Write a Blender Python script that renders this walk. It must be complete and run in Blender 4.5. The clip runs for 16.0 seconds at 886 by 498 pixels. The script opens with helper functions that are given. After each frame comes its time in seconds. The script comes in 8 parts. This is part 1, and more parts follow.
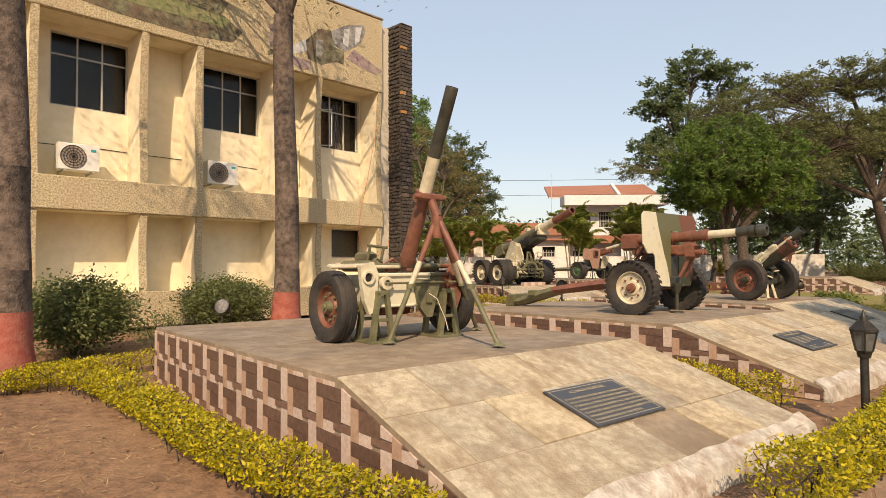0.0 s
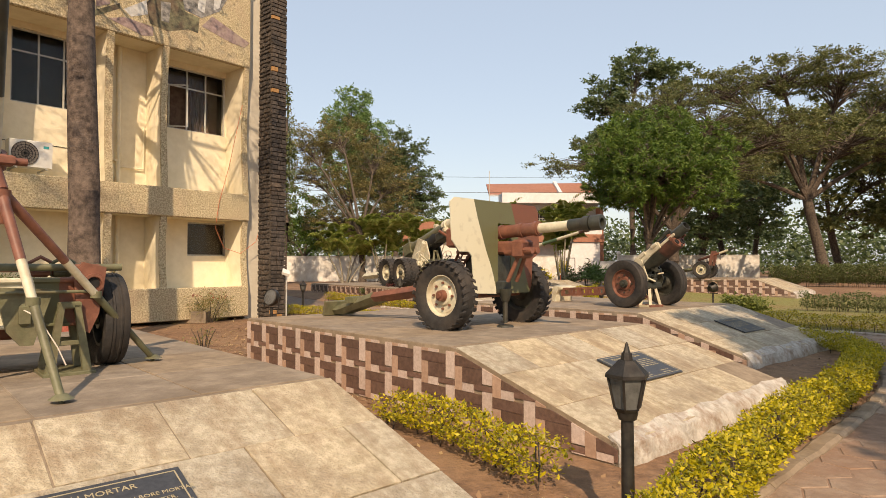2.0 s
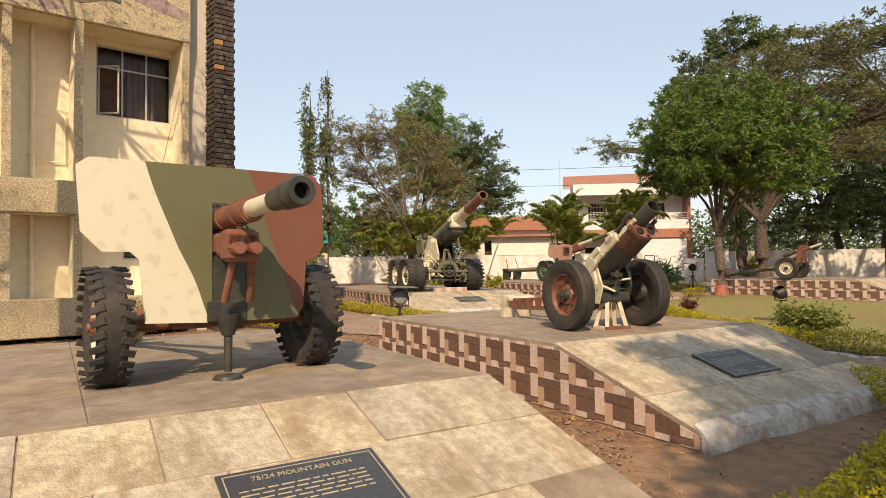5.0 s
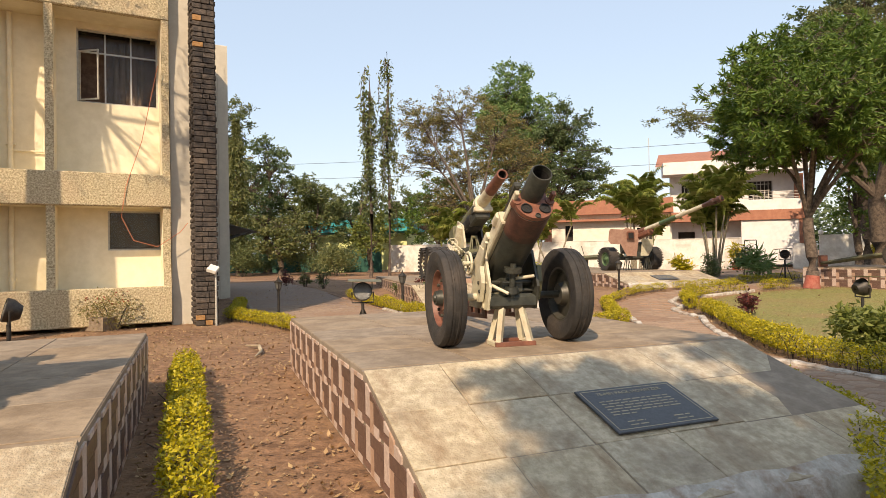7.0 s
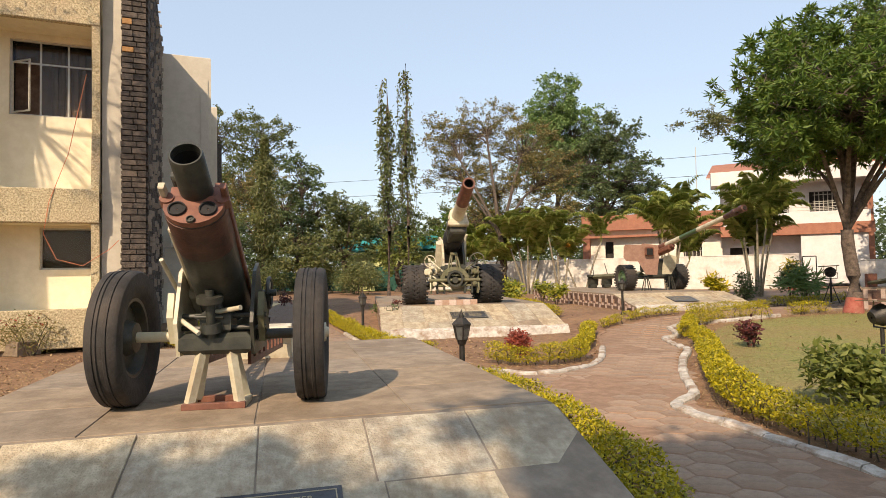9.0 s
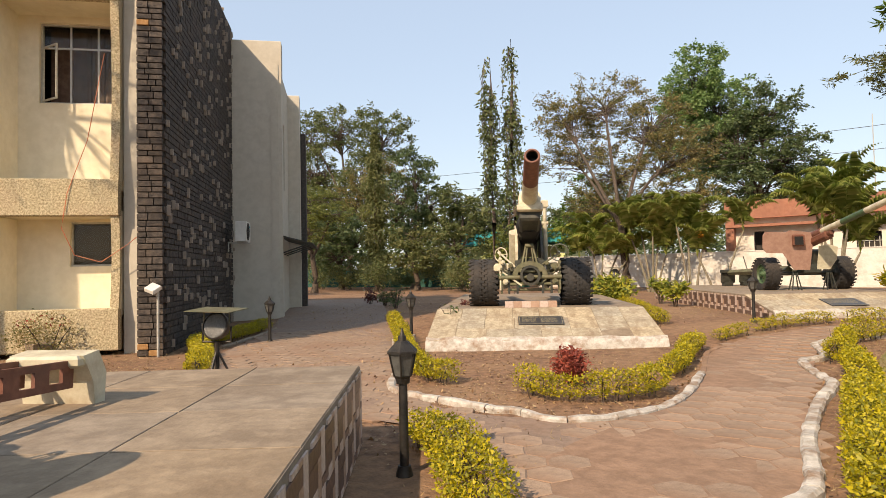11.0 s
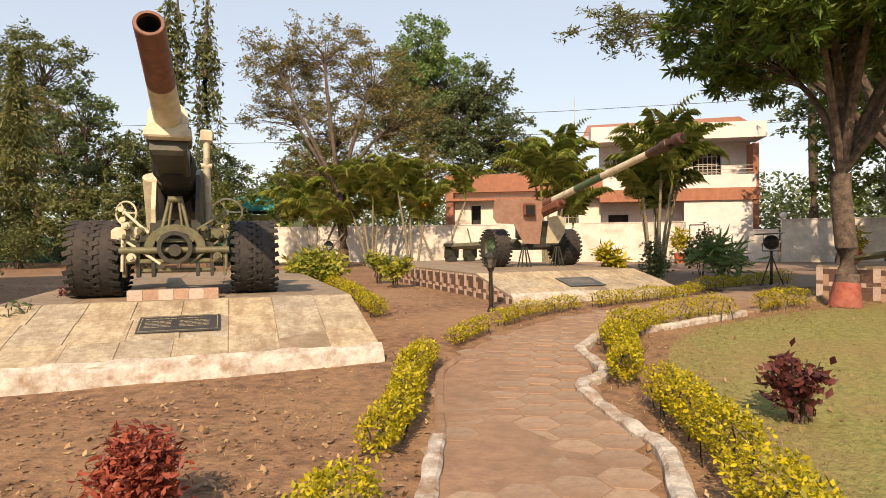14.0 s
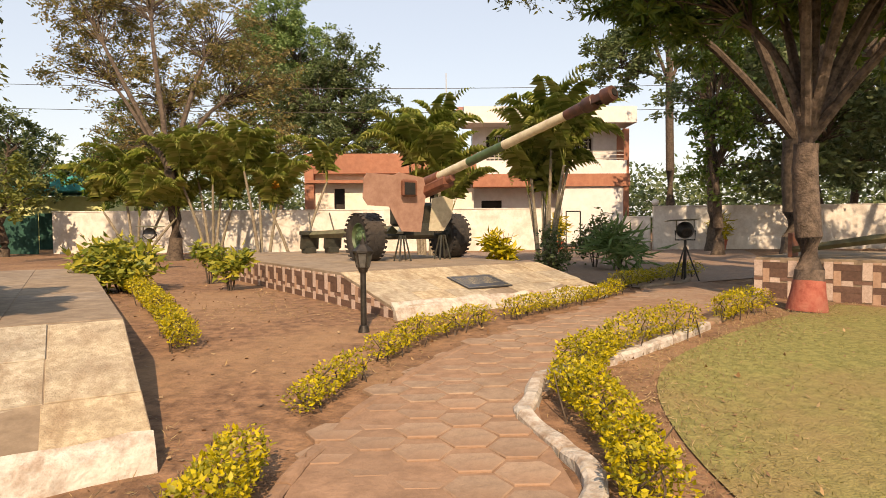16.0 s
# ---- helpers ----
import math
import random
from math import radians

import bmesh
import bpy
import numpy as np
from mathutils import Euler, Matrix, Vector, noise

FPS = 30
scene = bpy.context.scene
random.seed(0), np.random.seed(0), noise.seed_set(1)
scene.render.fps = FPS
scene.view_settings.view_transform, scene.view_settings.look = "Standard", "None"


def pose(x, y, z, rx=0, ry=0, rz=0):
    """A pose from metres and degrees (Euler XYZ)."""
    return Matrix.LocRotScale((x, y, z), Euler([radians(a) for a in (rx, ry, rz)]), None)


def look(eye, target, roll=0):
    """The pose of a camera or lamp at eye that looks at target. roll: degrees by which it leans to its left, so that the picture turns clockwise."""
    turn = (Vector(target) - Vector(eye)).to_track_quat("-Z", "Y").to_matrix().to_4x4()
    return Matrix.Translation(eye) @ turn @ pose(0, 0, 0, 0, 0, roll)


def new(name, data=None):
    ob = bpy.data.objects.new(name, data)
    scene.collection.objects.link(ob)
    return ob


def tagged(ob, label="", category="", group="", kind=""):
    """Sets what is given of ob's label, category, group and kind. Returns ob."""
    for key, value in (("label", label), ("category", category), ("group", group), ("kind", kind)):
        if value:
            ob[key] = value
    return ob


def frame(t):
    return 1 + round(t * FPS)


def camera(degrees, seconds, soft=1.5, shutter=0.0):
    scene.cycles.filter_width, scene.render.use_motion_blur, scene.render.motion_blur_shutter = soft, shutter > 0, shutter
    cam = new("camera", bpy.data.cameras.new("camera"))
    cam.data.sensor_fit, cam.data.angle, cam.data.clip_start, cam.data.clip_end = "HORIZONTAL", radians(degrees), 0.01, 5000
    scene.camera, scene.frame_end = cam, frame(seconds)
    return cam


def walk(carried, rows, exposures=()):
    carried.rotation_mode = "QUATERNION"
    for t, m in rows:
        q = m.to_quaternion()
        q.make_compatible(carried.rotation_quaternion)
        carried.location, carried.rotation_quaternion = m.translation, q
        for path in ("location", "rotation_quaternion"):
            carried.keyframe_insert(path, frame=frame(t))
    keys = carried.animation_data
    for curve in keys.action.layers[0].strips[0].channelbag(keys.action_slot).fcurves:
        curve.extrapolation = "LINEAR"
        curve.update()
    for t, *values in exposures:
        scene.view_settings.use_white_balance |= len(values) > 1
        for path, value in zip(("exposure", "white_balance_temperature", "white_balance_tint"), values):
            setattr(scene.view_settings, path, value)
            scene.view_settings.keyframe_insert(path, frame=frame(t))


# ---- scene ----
cam = camera(72.0, 16.0, 0.75)
METRES, EYE, TILT, LEAN, TURN = 27.0, 1.5, -0.6, 0.0, 0.0
ROWS = [
    (0.0, 0.0, 0.0, 0.0, 0.01, 2.35, 0.32),
    (0.5, 0.021, 0.0232, 0.0002, -0.11, 2.3, 0.32),
    (1.0, 0.0442, 0.044, -0.0003, -2.36, 1.82, 0.28),
    (1.5, 0.069, 0.0614, -0.0001, -3.96, 1.64, 0.17),
    (2.0, 0.0943, 0.0796, 0.0018, -3.57, 2.23, 0.11),
    (2.5, 0.1188, 0.1014, 0.0025, -2.02, 3.3, 0.15),
    (3.0, 0.1428, 0.1246, 0.003, 0.51, 4.47, 0.18),
    (3.5, 0.1644, 0.1458, 0.0037, 3.11, 4.43, 0.19),
    (4.0, 0.1842, 0.1643, 0.0042, 3.85, 3.4, 0.31),
    (6.5, 0.2887, 0.2765, 0.0066, 13.65, 1.54, 0.78),
    (7.0, 0.3121, 0.2984, 0.007, 16.67, 1.09, 0.8),
    (7.5, 0.3322, 0.32, 0.0071, 19.9, 0.91, 0.81),
    (8.0, 0.3514, 0.3425, 0.0071, 21.51, 1.49, 0.81),
    (8.5, 0.3675, 0.3674, 0.0075, 21.82, 2.18, 0.79),
    (9.0, 0.3844, 0.3939, 0.0074, 22.92, 2.85, 0.82),
    (9.5, 0.3983, 0.4222, 0.0075, 26.6, 3.5, 0.89),
    (12.0, 0.3925, 0.5841, 0.0084, 38.29, 1.85, 0.76),
    (12.5, 0.3796, 0.6131, 0.0079, 32.58, 1.5, 0.56),
    (13.0, 0.3663, 0.6396, 0.0081, 26.09, 1.11, 0.48),
    (13.5, 0.3538, 0.6676, 0.0073, 18.03, 0.3, 0.41),
    (14.0, 0.3481, 0.6997, 0.0071, 10.9, -0.16, 0.4),
    (14.5, 0.3452, 0.732, 0.0078, 5.73, -0.42, 0.34),
    (15.0, 0.3408, 0.7641, 0.0081, 2.51, -1.01, 0.32),
    (15.5, 0.3338, 0.7952, 0.0079, -0.14, -1.39, 0.39),
    (16.0, 0.3302, 0.825, 0.0084, -1.85, -1.48, 0.46),
]
EXPOSURES = [(0.0, 0.72, 8000, 19), (4.0, 0.74, 7900, 19), (7.0, 0.93, 7650, 18), (9.5, 0.88, 7450, 18), (12.5, 0.88, 7900, 19), (16.0, 0.97, 8700, 23)]
walk(cam, [(t, pose(0, 0, EYE, TILT, LEAN, TURN) @ pose(METRES * x, METRES * y, METRES * z, 90 + pitch, roll, yaw)) for t, x, y, z, yaw, pitch, roll in ROWS], EXPOSURES)

# ---- world, sun and exposure ----
SUN_EL, SUN_AZ = 39.0, 180.0
world = bpy.data.worlds.new("sky_world")
scene.world = world
world.use_nodes = True
wn, wl = world.node_tree.nodes, world.node_tree.links
sky = wn.new("ShaderNodeTexSky")
sky.sky_type = "NISHITA"
sky.sun_disc = False
sky.sun_elevation, sky.sun_rotation = radians(SUN_EL), radians(SUN_AZ)
sky.air_density, sky.dust_density, sky.ozone_density = 1.3, 1.2, 2.2
wn["Background"].inputs[1].default_value = 0.118
haze = wn.new("ShaderNodeMixRGB")
haze.inputs[0].default_value, haze.inputs[2].default_value = 0.62, (2.62, 3.62, 4.8, 1)
wl.new(sky.outputs[0], haze.inputs[1])
wl.new(haze.outputs[0], wn["Background"].inputs[0])
lamp = bpy.data.lights.new("sun", "SUN")
lamp.energy, lamp.angle, lamp.color = 3.05, radians(0.6), (1.0, 0.88, 0.70)
sun = new("sun", lamp)
sun.matrix_world = look((0, 0, 0), (math.sin(radians(SUN_AZ)) * -1, -math.cos(radians(SUN_AZ)), -math.tan(radians(SUN_EL))))


# ---- materials ----
def mat(name, a, b, rough=0.8, metal=0.0, fine=9.0, broad=0.9, bump=0.25, stain=None, amount=0.4, rnd=0.0, spread=0.12):
    m = bpy.data.materials.new(name)
    m.use_nodes = True
    n, l = m.node_tree.nodes, m.node_tree.links
    p = n["Principled BSDF"]
    tc = n.new("ShaderNodeTexCoord")
    n1 = n.new("ShaderNodeTexNoise")
    n1.inputs["Scale"].default_value, n1.inputs["Detail"].default_value, n1.inputs["Roughness"].default_value = fine, 6, 0.65
    l.new(tc.outputs["Object"], n1.inputs["Vector"])
    r1 = n.new("ShaderNodeValToRGB")
    r1.color_ramp.elements[0].position, r1.color_ramp.elements[1].position = 0.5 - spread, 0.5 + spread
    r1.color_ramp.elements[0].color, r1.color_ramp.elements[1].color = (*a, 1), (*b, 1)
    l.new(n1.outputs["Fac"], r1.inputs[0])
    out = r1.outputs[0]
    if stain:
        n2 = n.new("ShaderNodeTexNoise")
        n2.inputs["Scale"].default_value, n2.inputs["Detail"].default_value, n2.inputs["Roughness"].default_value = broad, 5, 0.7
        l.new(tc.outputs["Object"], n2.inputs["Vector"])
        mr = n.new("ShaderNodeMapRange")
        mr.inputs["From Min"].default_value, mr.inputs["From Max"].default_value = 0.45, 0.68
        mr.inputs["To Max"].default_value = amount
        l.new(n2.outputs["Fac"], mr.inputs["Value"])
        mx = n.new("ShaderNodeMixRGB")
        mx.inputs[2].default_value = (*stain, 1)
        l.new(mr.outputs[0], mx.inputs[0])
        l.new(out, mx.inputs[1])
        out = mx.outputs[0]
    if rnd:
        oi = n.new("ShaderNodeObjectInfo")
        mv = n.new("ShaderNodeMapRange")
        mv.inputs["To Min"].default_value, mv.inputs["To Max"].default_value = 1 - rnd, 1 + rnd
        l.new(oi.outputs["Random"], mv.inputs["Value"])
        hs = n.new("ShaderNodeHueSaturation")
        l.new(mv.outputs[0], hs.inputs["Value"])
        l.new(out, hs.inputs["Color"])
        out = hs.outputs[0]
    l.new(out, p.inputs["Base Color"])
    p.inputs["Roughness"].default_value, p.inputs["Metallic"].default_value = rough, metal
    if bump:
        n3 = n.new("ShaderNodeTexNoise")
        n3.inputs["Scale"].default_value, n3.inputs["Detail"].default_value = fine * 4, 5
        l.new(tc.outputs["Object"], n3.inputs["Vector"])
        bp = n.new("ShaderNodeBump")
        bp.inputs["Strength"].default_value, bp.inputs["Distance"].default_value = bump, 0.02
        l.new(n3.outputs["Fac"], bp.inputs["Height"])
        l.new(bp.outputs[0], p.inputs["Normal"])
    return m


def leaf_mat(name, a, b, c, light=0.3):
    m = bpy.data.materials.new(name)
    m.use_nodes = True
    n, l = m.node_tree.nodes, m.node_tree.links
    p = n["Principled BSDF"]
    g = n.new("ShaderNodeNewGeometry")
    r = n.new("ShaderNodeValToRGB")
    r.color_ramp.elements[0].color, r.color_ramp.elements[1].color = (*a, 1), (*c, 1)
    e = r.color_ramp.elements.new(0.5)
    e.color = (*b, 1)
    l.new(g.outputs["Random Per Island"], r.inputs[0])
    l.new(r.outputs[0], p.inputs["Base Color"])
    p.inputs["Roughness"].default_value = 0.55
    t = n.new("ShaderNodeBsdfTranslucent")
    l.new(r.outputs[0], t.inputs[0])
    mx = n.new("ShaderNodeMixShader")
    mx.inputs[0].default_value = light
    l.new(p.outputs[0], mx.inputs[1])
    l.new(t.outputs[0], mx.inputs[2])
    l.new(mx.outputs[0], n["Material Output"].inputs["Surface"])
    return m


def camo(name, stops, axis, wave, amp, shift=0.0, rough=0.5, slant=0.0):
    """Painted steel in bands along one axis of the part, with wavy hard borders."""
    m = mat(name, (0.3, 0.3, 0.3), (0.3, 0.3, 0.3), rough, 0.0, 14, bump=0.08)
    n, l = m.node_tree.nodes, m.node_tree.links
    tc = n.new("ShaderNodeTexCoord")
    s = n.new("ShaderNodeSeparateXYZ")
    l.new(tc.outputs["Object"], s.inputs[0])
    nz = n.new("ShaderNodeTexNoise")
    nz.inputs["Scale"].default_value, nz.inputs["Detail"].default_value = wave, 1.0
    l.new(tc.outputs["Object"], nz.inputs["Vector"])
    ma = n.new("ShaderNodeMath")
    ma.operation = "MULTIPLY_ADD"
    ma.inputs[1].default_value = amp
    l.new(nz.outputs["Fac"], ma.inputs[0])
    sl = n.new("ShaderNodeMath")
    sl.operation = "MULTIPLY_ADD"
    sl.inputs[1].default_value = slant
    l.new(s.outputs[2], sl.inputs[0])
    l.new(s.outputs[axis], sl.inputs[2])
    l.new(sl.outputs[0], ma.inputs[2])
    md = n.new("ShaderNodeMapRange")
    md.inputs["From Min"].default_value, md.inputs["From Max"].default_value = -2.0 + shift, 2.0 + shift
    l.new(ma.outputs[0], md.inputs["Value"])
    r = n.new("ShaderNodeValToRGB")
    r.color_ramp.interpolation = "CONSTANT"
    r.color_ramp.elements[0].color = (*stops[0][1], 1)
    r.color_ramp.elements[1].position, r.color_ramp.elements[1].color = stops[1][0], (*stops[1][1], 1)
    for pos, col in stops[2:]:
        e = r.color_ramp.elements.new(pos)
        e.color = (*col, 1)
    l.new(md.outputs[0], r.inputs[0])
    n2 = n.new("ShaderNodeTexNoise")
    n2.inputs["Scale"].default_value, n2.inputs["Detail"].default_value = 9, 6
    l.new(tc.outputs["Object"], n2.inputs["Vector"])
    mr = n.new("ShaderNodeMapRange")
    mr.inputs["From Min"].default_value, mr.inputs["From Max"].default_value, mr.inputs["To Max"].default_value = 0.55, 0.75, 0.3
    l.new(n2.outputs["Fac"], mr.inputs["Value"])
    mx = n.new("ShaderNodeMixRGB")
    mx.inputs[2].default_value = (0.10, 0.065, 0.04, 1)
    l.new(mr.outputs[0], mx.inputs[0])
    l.new(r.outputs[0], mx.inputs[1])
    l.new(mx.outputs[0], n["Principled BSDF"].inputs["Base Color"])
    return m


CREAM, RUST, OLIVE, DARK = (0.60, 0.565, 0.42), (0.17, 0.062, 0.035), (0.115, 0.115, 0.055), (0.05, 0.052, 0.045)
soil = mat("red_soil", (0.12, 0.062, 0.032), (0.27, 0.148, 0.08), 0.95, 0, 7, 0.45, 0.9, (0.30, 0.18, 0.095), 0.8)
lawn_m = mat("dry_lawn", (0.15, 0.15, 0.04), (0.27, 0.25, 0.08), 0.95, 0, 14, 0.4, 0.9, (0.27, 0.17, 0.08), 0.85)
path_m = mat("path_bed", (0.22, 0.13, 0.08), (0.31, 0.19, 0.12), 0.95, 0, 7, 0.6, 0.4, (0.18, 0.12, 0.08), 0.5)
paver_m = mat("hexagon_paver", (0.25, 0.17, 0.115), (0.34, 0.24, 0.165), 0.92, 0, 9, 0.6, 0.4, (0.26, 0.145, 0.085), 0.9, 0.13)
drive_m = mat("drive_paving", (0.19, 0.135, 0.10), (0.27, 0.19, 0.14), 0.92, 0, 10, 0.4, 0.4, (0.23, 0.13, 0.075), 0.6)
concrete = mat("worn_concrete", (0.22, 0.175, 0.13), (0.32, 0.26, 0.195), 0.85, 0, 6, 1.1, 0.3, (0.17, 0.125, 0.085), 0.7, 0.07)
slab_m = mat("cream_stone_slab", (0.36, 0.31, 0.22), (0.53, 0.47, 0.36), 0.75, 0, 15, 2.4, 0.6, (0.22, 0.175, 0.125), 0.75, 0.10)
def streaks(m, colour, amount, stretch):
    """Adds long drawn stains and a slight hue of its own to each piece."""
    n, l = m.node_tree.nodes, m.node_tree.links
    p = n["Principled BSDF"]
    was = p.inputs["Base Color"].links[0].from_socket
    tc, oi = n.new("ShaderNodeTexCoord"), n.new("ShaderNodeObjectInfo")
    mp, nz, mr, mx, hue, mh = n.new("ShaderNodeMapping"), n.new("ShaderNodeTexNoise"), n.new("ShaderNodeMapRange"), n.new("ShaderNodeMixRGB"), n.new("ShaderNodeMixRGB"), n.new("ShaderNodeMapRange")
    mp.inputs["Scale"].default_value = stretch
    nz.inputs["Scale"].default_value, nz.inputs["Detail"].default_value, nz.inputs["Roughness"].default_value = 2.2, 7, 0.72
    nz.noise_dimensions = "4D"
    mw = n.new("ShaderNodeMath")
    mw.operation = "MULTIPLY"
    mw.inputs[1].default_value = 9.0
    l.new(oi.outputs["Random"], mw.inputs[0])
    l.new(mw.outputs[0], nz.inputs["W"])
    l.new(tc.outputs["Object"], mp.inputs["Vector"])
    l.new(mp.outputs[0], nz.inputs["Vector"])
    mr.inputs["From Min"].default_value, mr.inputs["From Max"].default_value, mr.inputs["To Max"].default_value = 0.48, 0.66, amount
    l.new(nz.outputs["Fac"], mr.inputs["Value"])
    mx.inputs[2].default_value = (*colour, 1)
    l.new(mr.outputs[0], mx.inputs[0])
    l.new(was, mx.inputs[1])
    mh.inputs["To Max"].default_value = 0.55
    l.new(oi.outputs["Random"], mh.inputs["Value"])
    hue.blend_type = "MULTIPLY"
    hue.inputs[2].default_value = (1.0, 0.86, 0.64, 1)
    l.new(mh.outputs[0], hue.inputs[0])
    l.new(mx.outputs[0], hue.inputs[1])
    l.new(hue.outputs[0], p.inputs["Base Color"])


streaks(slab_m, (0.24, 0.165, 0.10), 0.75, (2.6, 0.7, 1.0))
streaks(concrete, (0.15, 0.11, 0.075), 0.6, (1.0, 0.8, 1.0))
whitewash = mat("flaking_whitewash", (0.36, 0.33, 0.28), (0.55, 0.51, 0.45), 0.9, 0, 9, 4.0, 0.7, (0.24, 0.15, 0.09), 0.95)
plinth_core = mat("grey_cement", (0.28, 0.23, 0.18), (0.36, 0.30, 0.24), 0.9, 0, 8, 1.0, 0.3, (0.2, 0.15, 0.11), 0.4)
tile_pale = mat("pale_pink_tile", (0.44, 0.33, 0.27), (0.56, 0.44, 0.37), 0.5, 0, 30, 2, 0.1, None, 0, 0.08)
tile_tan = mat("tan_tile", (0.36, 0.225, 0.155), (0.44, 0.29, 0.205), 0.5, 0, 26, 2, 0.1, None, 0, 0.08)
tile_dark = mat("dark_brown_tile", (0.10, 0.057, 0.042), (0.15, 0.088, 0.066), 0.45, 0, 22, 2, 0.1, None, 0, 0.12)
tile_mid = mat("brown_tile", (0.145, 0.08, 0.058), (0.195, 0.115, 0.088), 0.45, 0, 22, 2, 0.1, None, 0, 0.1)
plaster = mat("cream_plaster", (0.73, 0.645, 0.46), (0.80, 0.715, 0.53), 0.85, 0, 4, 0.6, 0.12, (0.60, 0.50, 0.32), 0.4)
plaster2 = mat("pale_plaster", (0.50, 0.45, 0.355), (0.57, 0.52, 0.42), 0.85, 0, 4, 0.5, 0.12, (0.5, 0.43, 0.32), 0.4)
pebble = mat("pebbledash", (0.27, 0.20, 0.10), (0.72, 0.61, 0.39), 0.9, 0, 26, 0.8, 0.9, (0.46, 0.30, 0.20), 0.4, 0, 0.14)
stone_m = mat("dark_basalt_block", (0.026, 0.021, 0.018), (0.085, 0.066, 0.052), 0.85, 0, 10, 1.5, 0.9, (0.16, 0.11, 0.07), 0.35, 0.35)
stone_pale = mat("ochre_stone_block", (0.30, 0.15, 0.05), (0.40, 0.22, 0.09), 0.85, 0, 10, 1.5, 0.6)
mortar_m = mat("dark_mortar", (0.05, 0.043, 0.037), (0.09, 0.078, 0.065), 0.95, 0, 12, 2, 0.6)
rubber = mat("black_rubber", (0.014, 0.013, 0.012), (0.03, 0.027, 0.024), 0.8, 0, 12, 2, 0.25, (0.09, 0.065, 0.045), 0.4)
cream_steel = mat("cream_painted_steel", (0.50, 0.46, 0.325), (0.60, 0.555, 0.41), 0.5, 0.0, 9, 3, 0.08, (0.24, 0.12, 0.06), 0.45)
rust_steel = mat("red_brown_painted_steel", (0.14, 0.05, 0.03), (0.22, 0.085, 0.05), 0.55, 0.0, 9, 3, 0.1, (0.09, 0.05, 0.035), 0.5)
olive_steel = mat("olive_painted_steel", (0.10, 0.10, 0.05), (0.16, 0.155, 0.085), 0.55, 0.0, 9, 3, 0.1, (0.10, 0.06, 0.035), 0.5)
dark_steel = mat("dark_green_black_steel", (0.03, 0.032, 0.026), (0.055, 0.058, 0.045), 0.45, 0.2, 9, 3, 0.1, (0.08, 0.055, 0.035), 0.4)
# black that paints shade into bores and holes; also the dust cover's colour
black_m = mat("hole_shade_and_cover_black", (0.008, 0.008, 0.008), (0.014, 0.013, 0.012), 0.8, 0, 8)
green_steel = mat("green_painted_steel", (0.04, 0.085, 0.035), (0.07, 0.125, 0.055), 0.5, 0, 9, 3, 0.1, (0.1, 0.07, 0.04), 0.4)
pink_steel = mat("faded_pink_brown_steel", (0.33, 0.19, 0.14), (0.41, 0.25, 0.19), 0.55, 0, 8, 3, 0.08, (0.2, 0.1, 0.07), 0.35)
dark_rust = mat("dark_rusted_steel", (0.055, 0.024, 0.018), (0.11, 0.045, 0.03), 0.5, 0.1, 9, 3, 0.12, (0.03, 0.025, 0.02), 0.5)
iron = mat("black_iron", (0.022, 0.02, 0.018), (0.045, 0.042, 0.036), 0.5, 0.5, 14, 3, 0.15, (0.1, 0.07, 0.05), 0.35)
bark = mat("grey_brown_bark", (0.05, 0.036, 0.028), (0.15, 0.11, 0.085), 0.95, 0, 9, 1.5, 1.0, (0.26, 0.20, 0.16), 0.3)
palm_bark = mat("pale_palm_stem", (0.16, 0.13, 0.09), (0.30, 0.26, 0.19), 0.85, 0, 12, 3, 0.3, (0.12, 0.13, 0.06), 0.4)
bark_dark = mat("dark_bark", (0.05, 0.036, 0.026), (0.12, 0.09, 0.065), 0.95, 0, 9, 1.5, 1.0)
red_band = mat("faded_red_paint", (0.26, 0.06, 0.04), (0.36, 0.11, 0.075), 0.85, 0, 8, 2, 0.5, (0.2, 0.1, 0.07), 0.5)
plaque_m = mat("black_granite", (0.032, 0.033, 0.035), (0.055, 0.055, 0.058), 0.33, 0, 40, 2, 0.03)
letter_m = mat("gold_lettering", (0.33, 0.28, 0.17), (0.42, 0.35, 0.22), 0.5, 0, 20, 2, 0)
ac_white = mat("off_white_enamel", (0.66, 0.64, 0.57), (0.74, 0.72, 0.65), 0.45, 0, 6, 2, 0.05, (0.5, 0.46, 0.38), 0.3)
white_wall = mat("weathered_whitewash", (0.60, 0.57, 0.51), (0.70, 0.67, 0.61), 0.9, 0, 4, 1.1, 0.25, (0.36, 0.29, 0.22), 0.6)
house_white = mat("white_house_paint", (0.60, 0.58, 0.56), (0.68, 0.66, 0.64), 0.8, 0, 3, 0.6, 0.1, (0.6, 0.56, 0.5), 0.3)
house_cream = mat("cream_house_paint", (0.66, 0.60, 0.50), (0.73, 0.67, 0.57), 0.8, 0, 3, 0.6, 0.1)
house_brown = mat("terracotta_paint", (0.30, 0.12, 0.07), (0.37, 0.16, 0.095), 0.8, 0, 4, 0.6, 0.15, (0.2, 0.09, 0.06), 0.4)
grey_steel = mat("window_steel", (0.40, 0.38, 0.33), (0.50, 0.48, 0.42), 0.5, 0.3, 10, 2, 0.05)
wire_m = mat("orange_cable", (0.55, 0.16, 0.07), (0.6, 0.2, 0.09), 0.6, 0, 8)
pot_red = mat("red_clay_pot", (0.42, 0.09, 0.045), (0.5, 0.13, 0.07), 0.7, 0, 8)
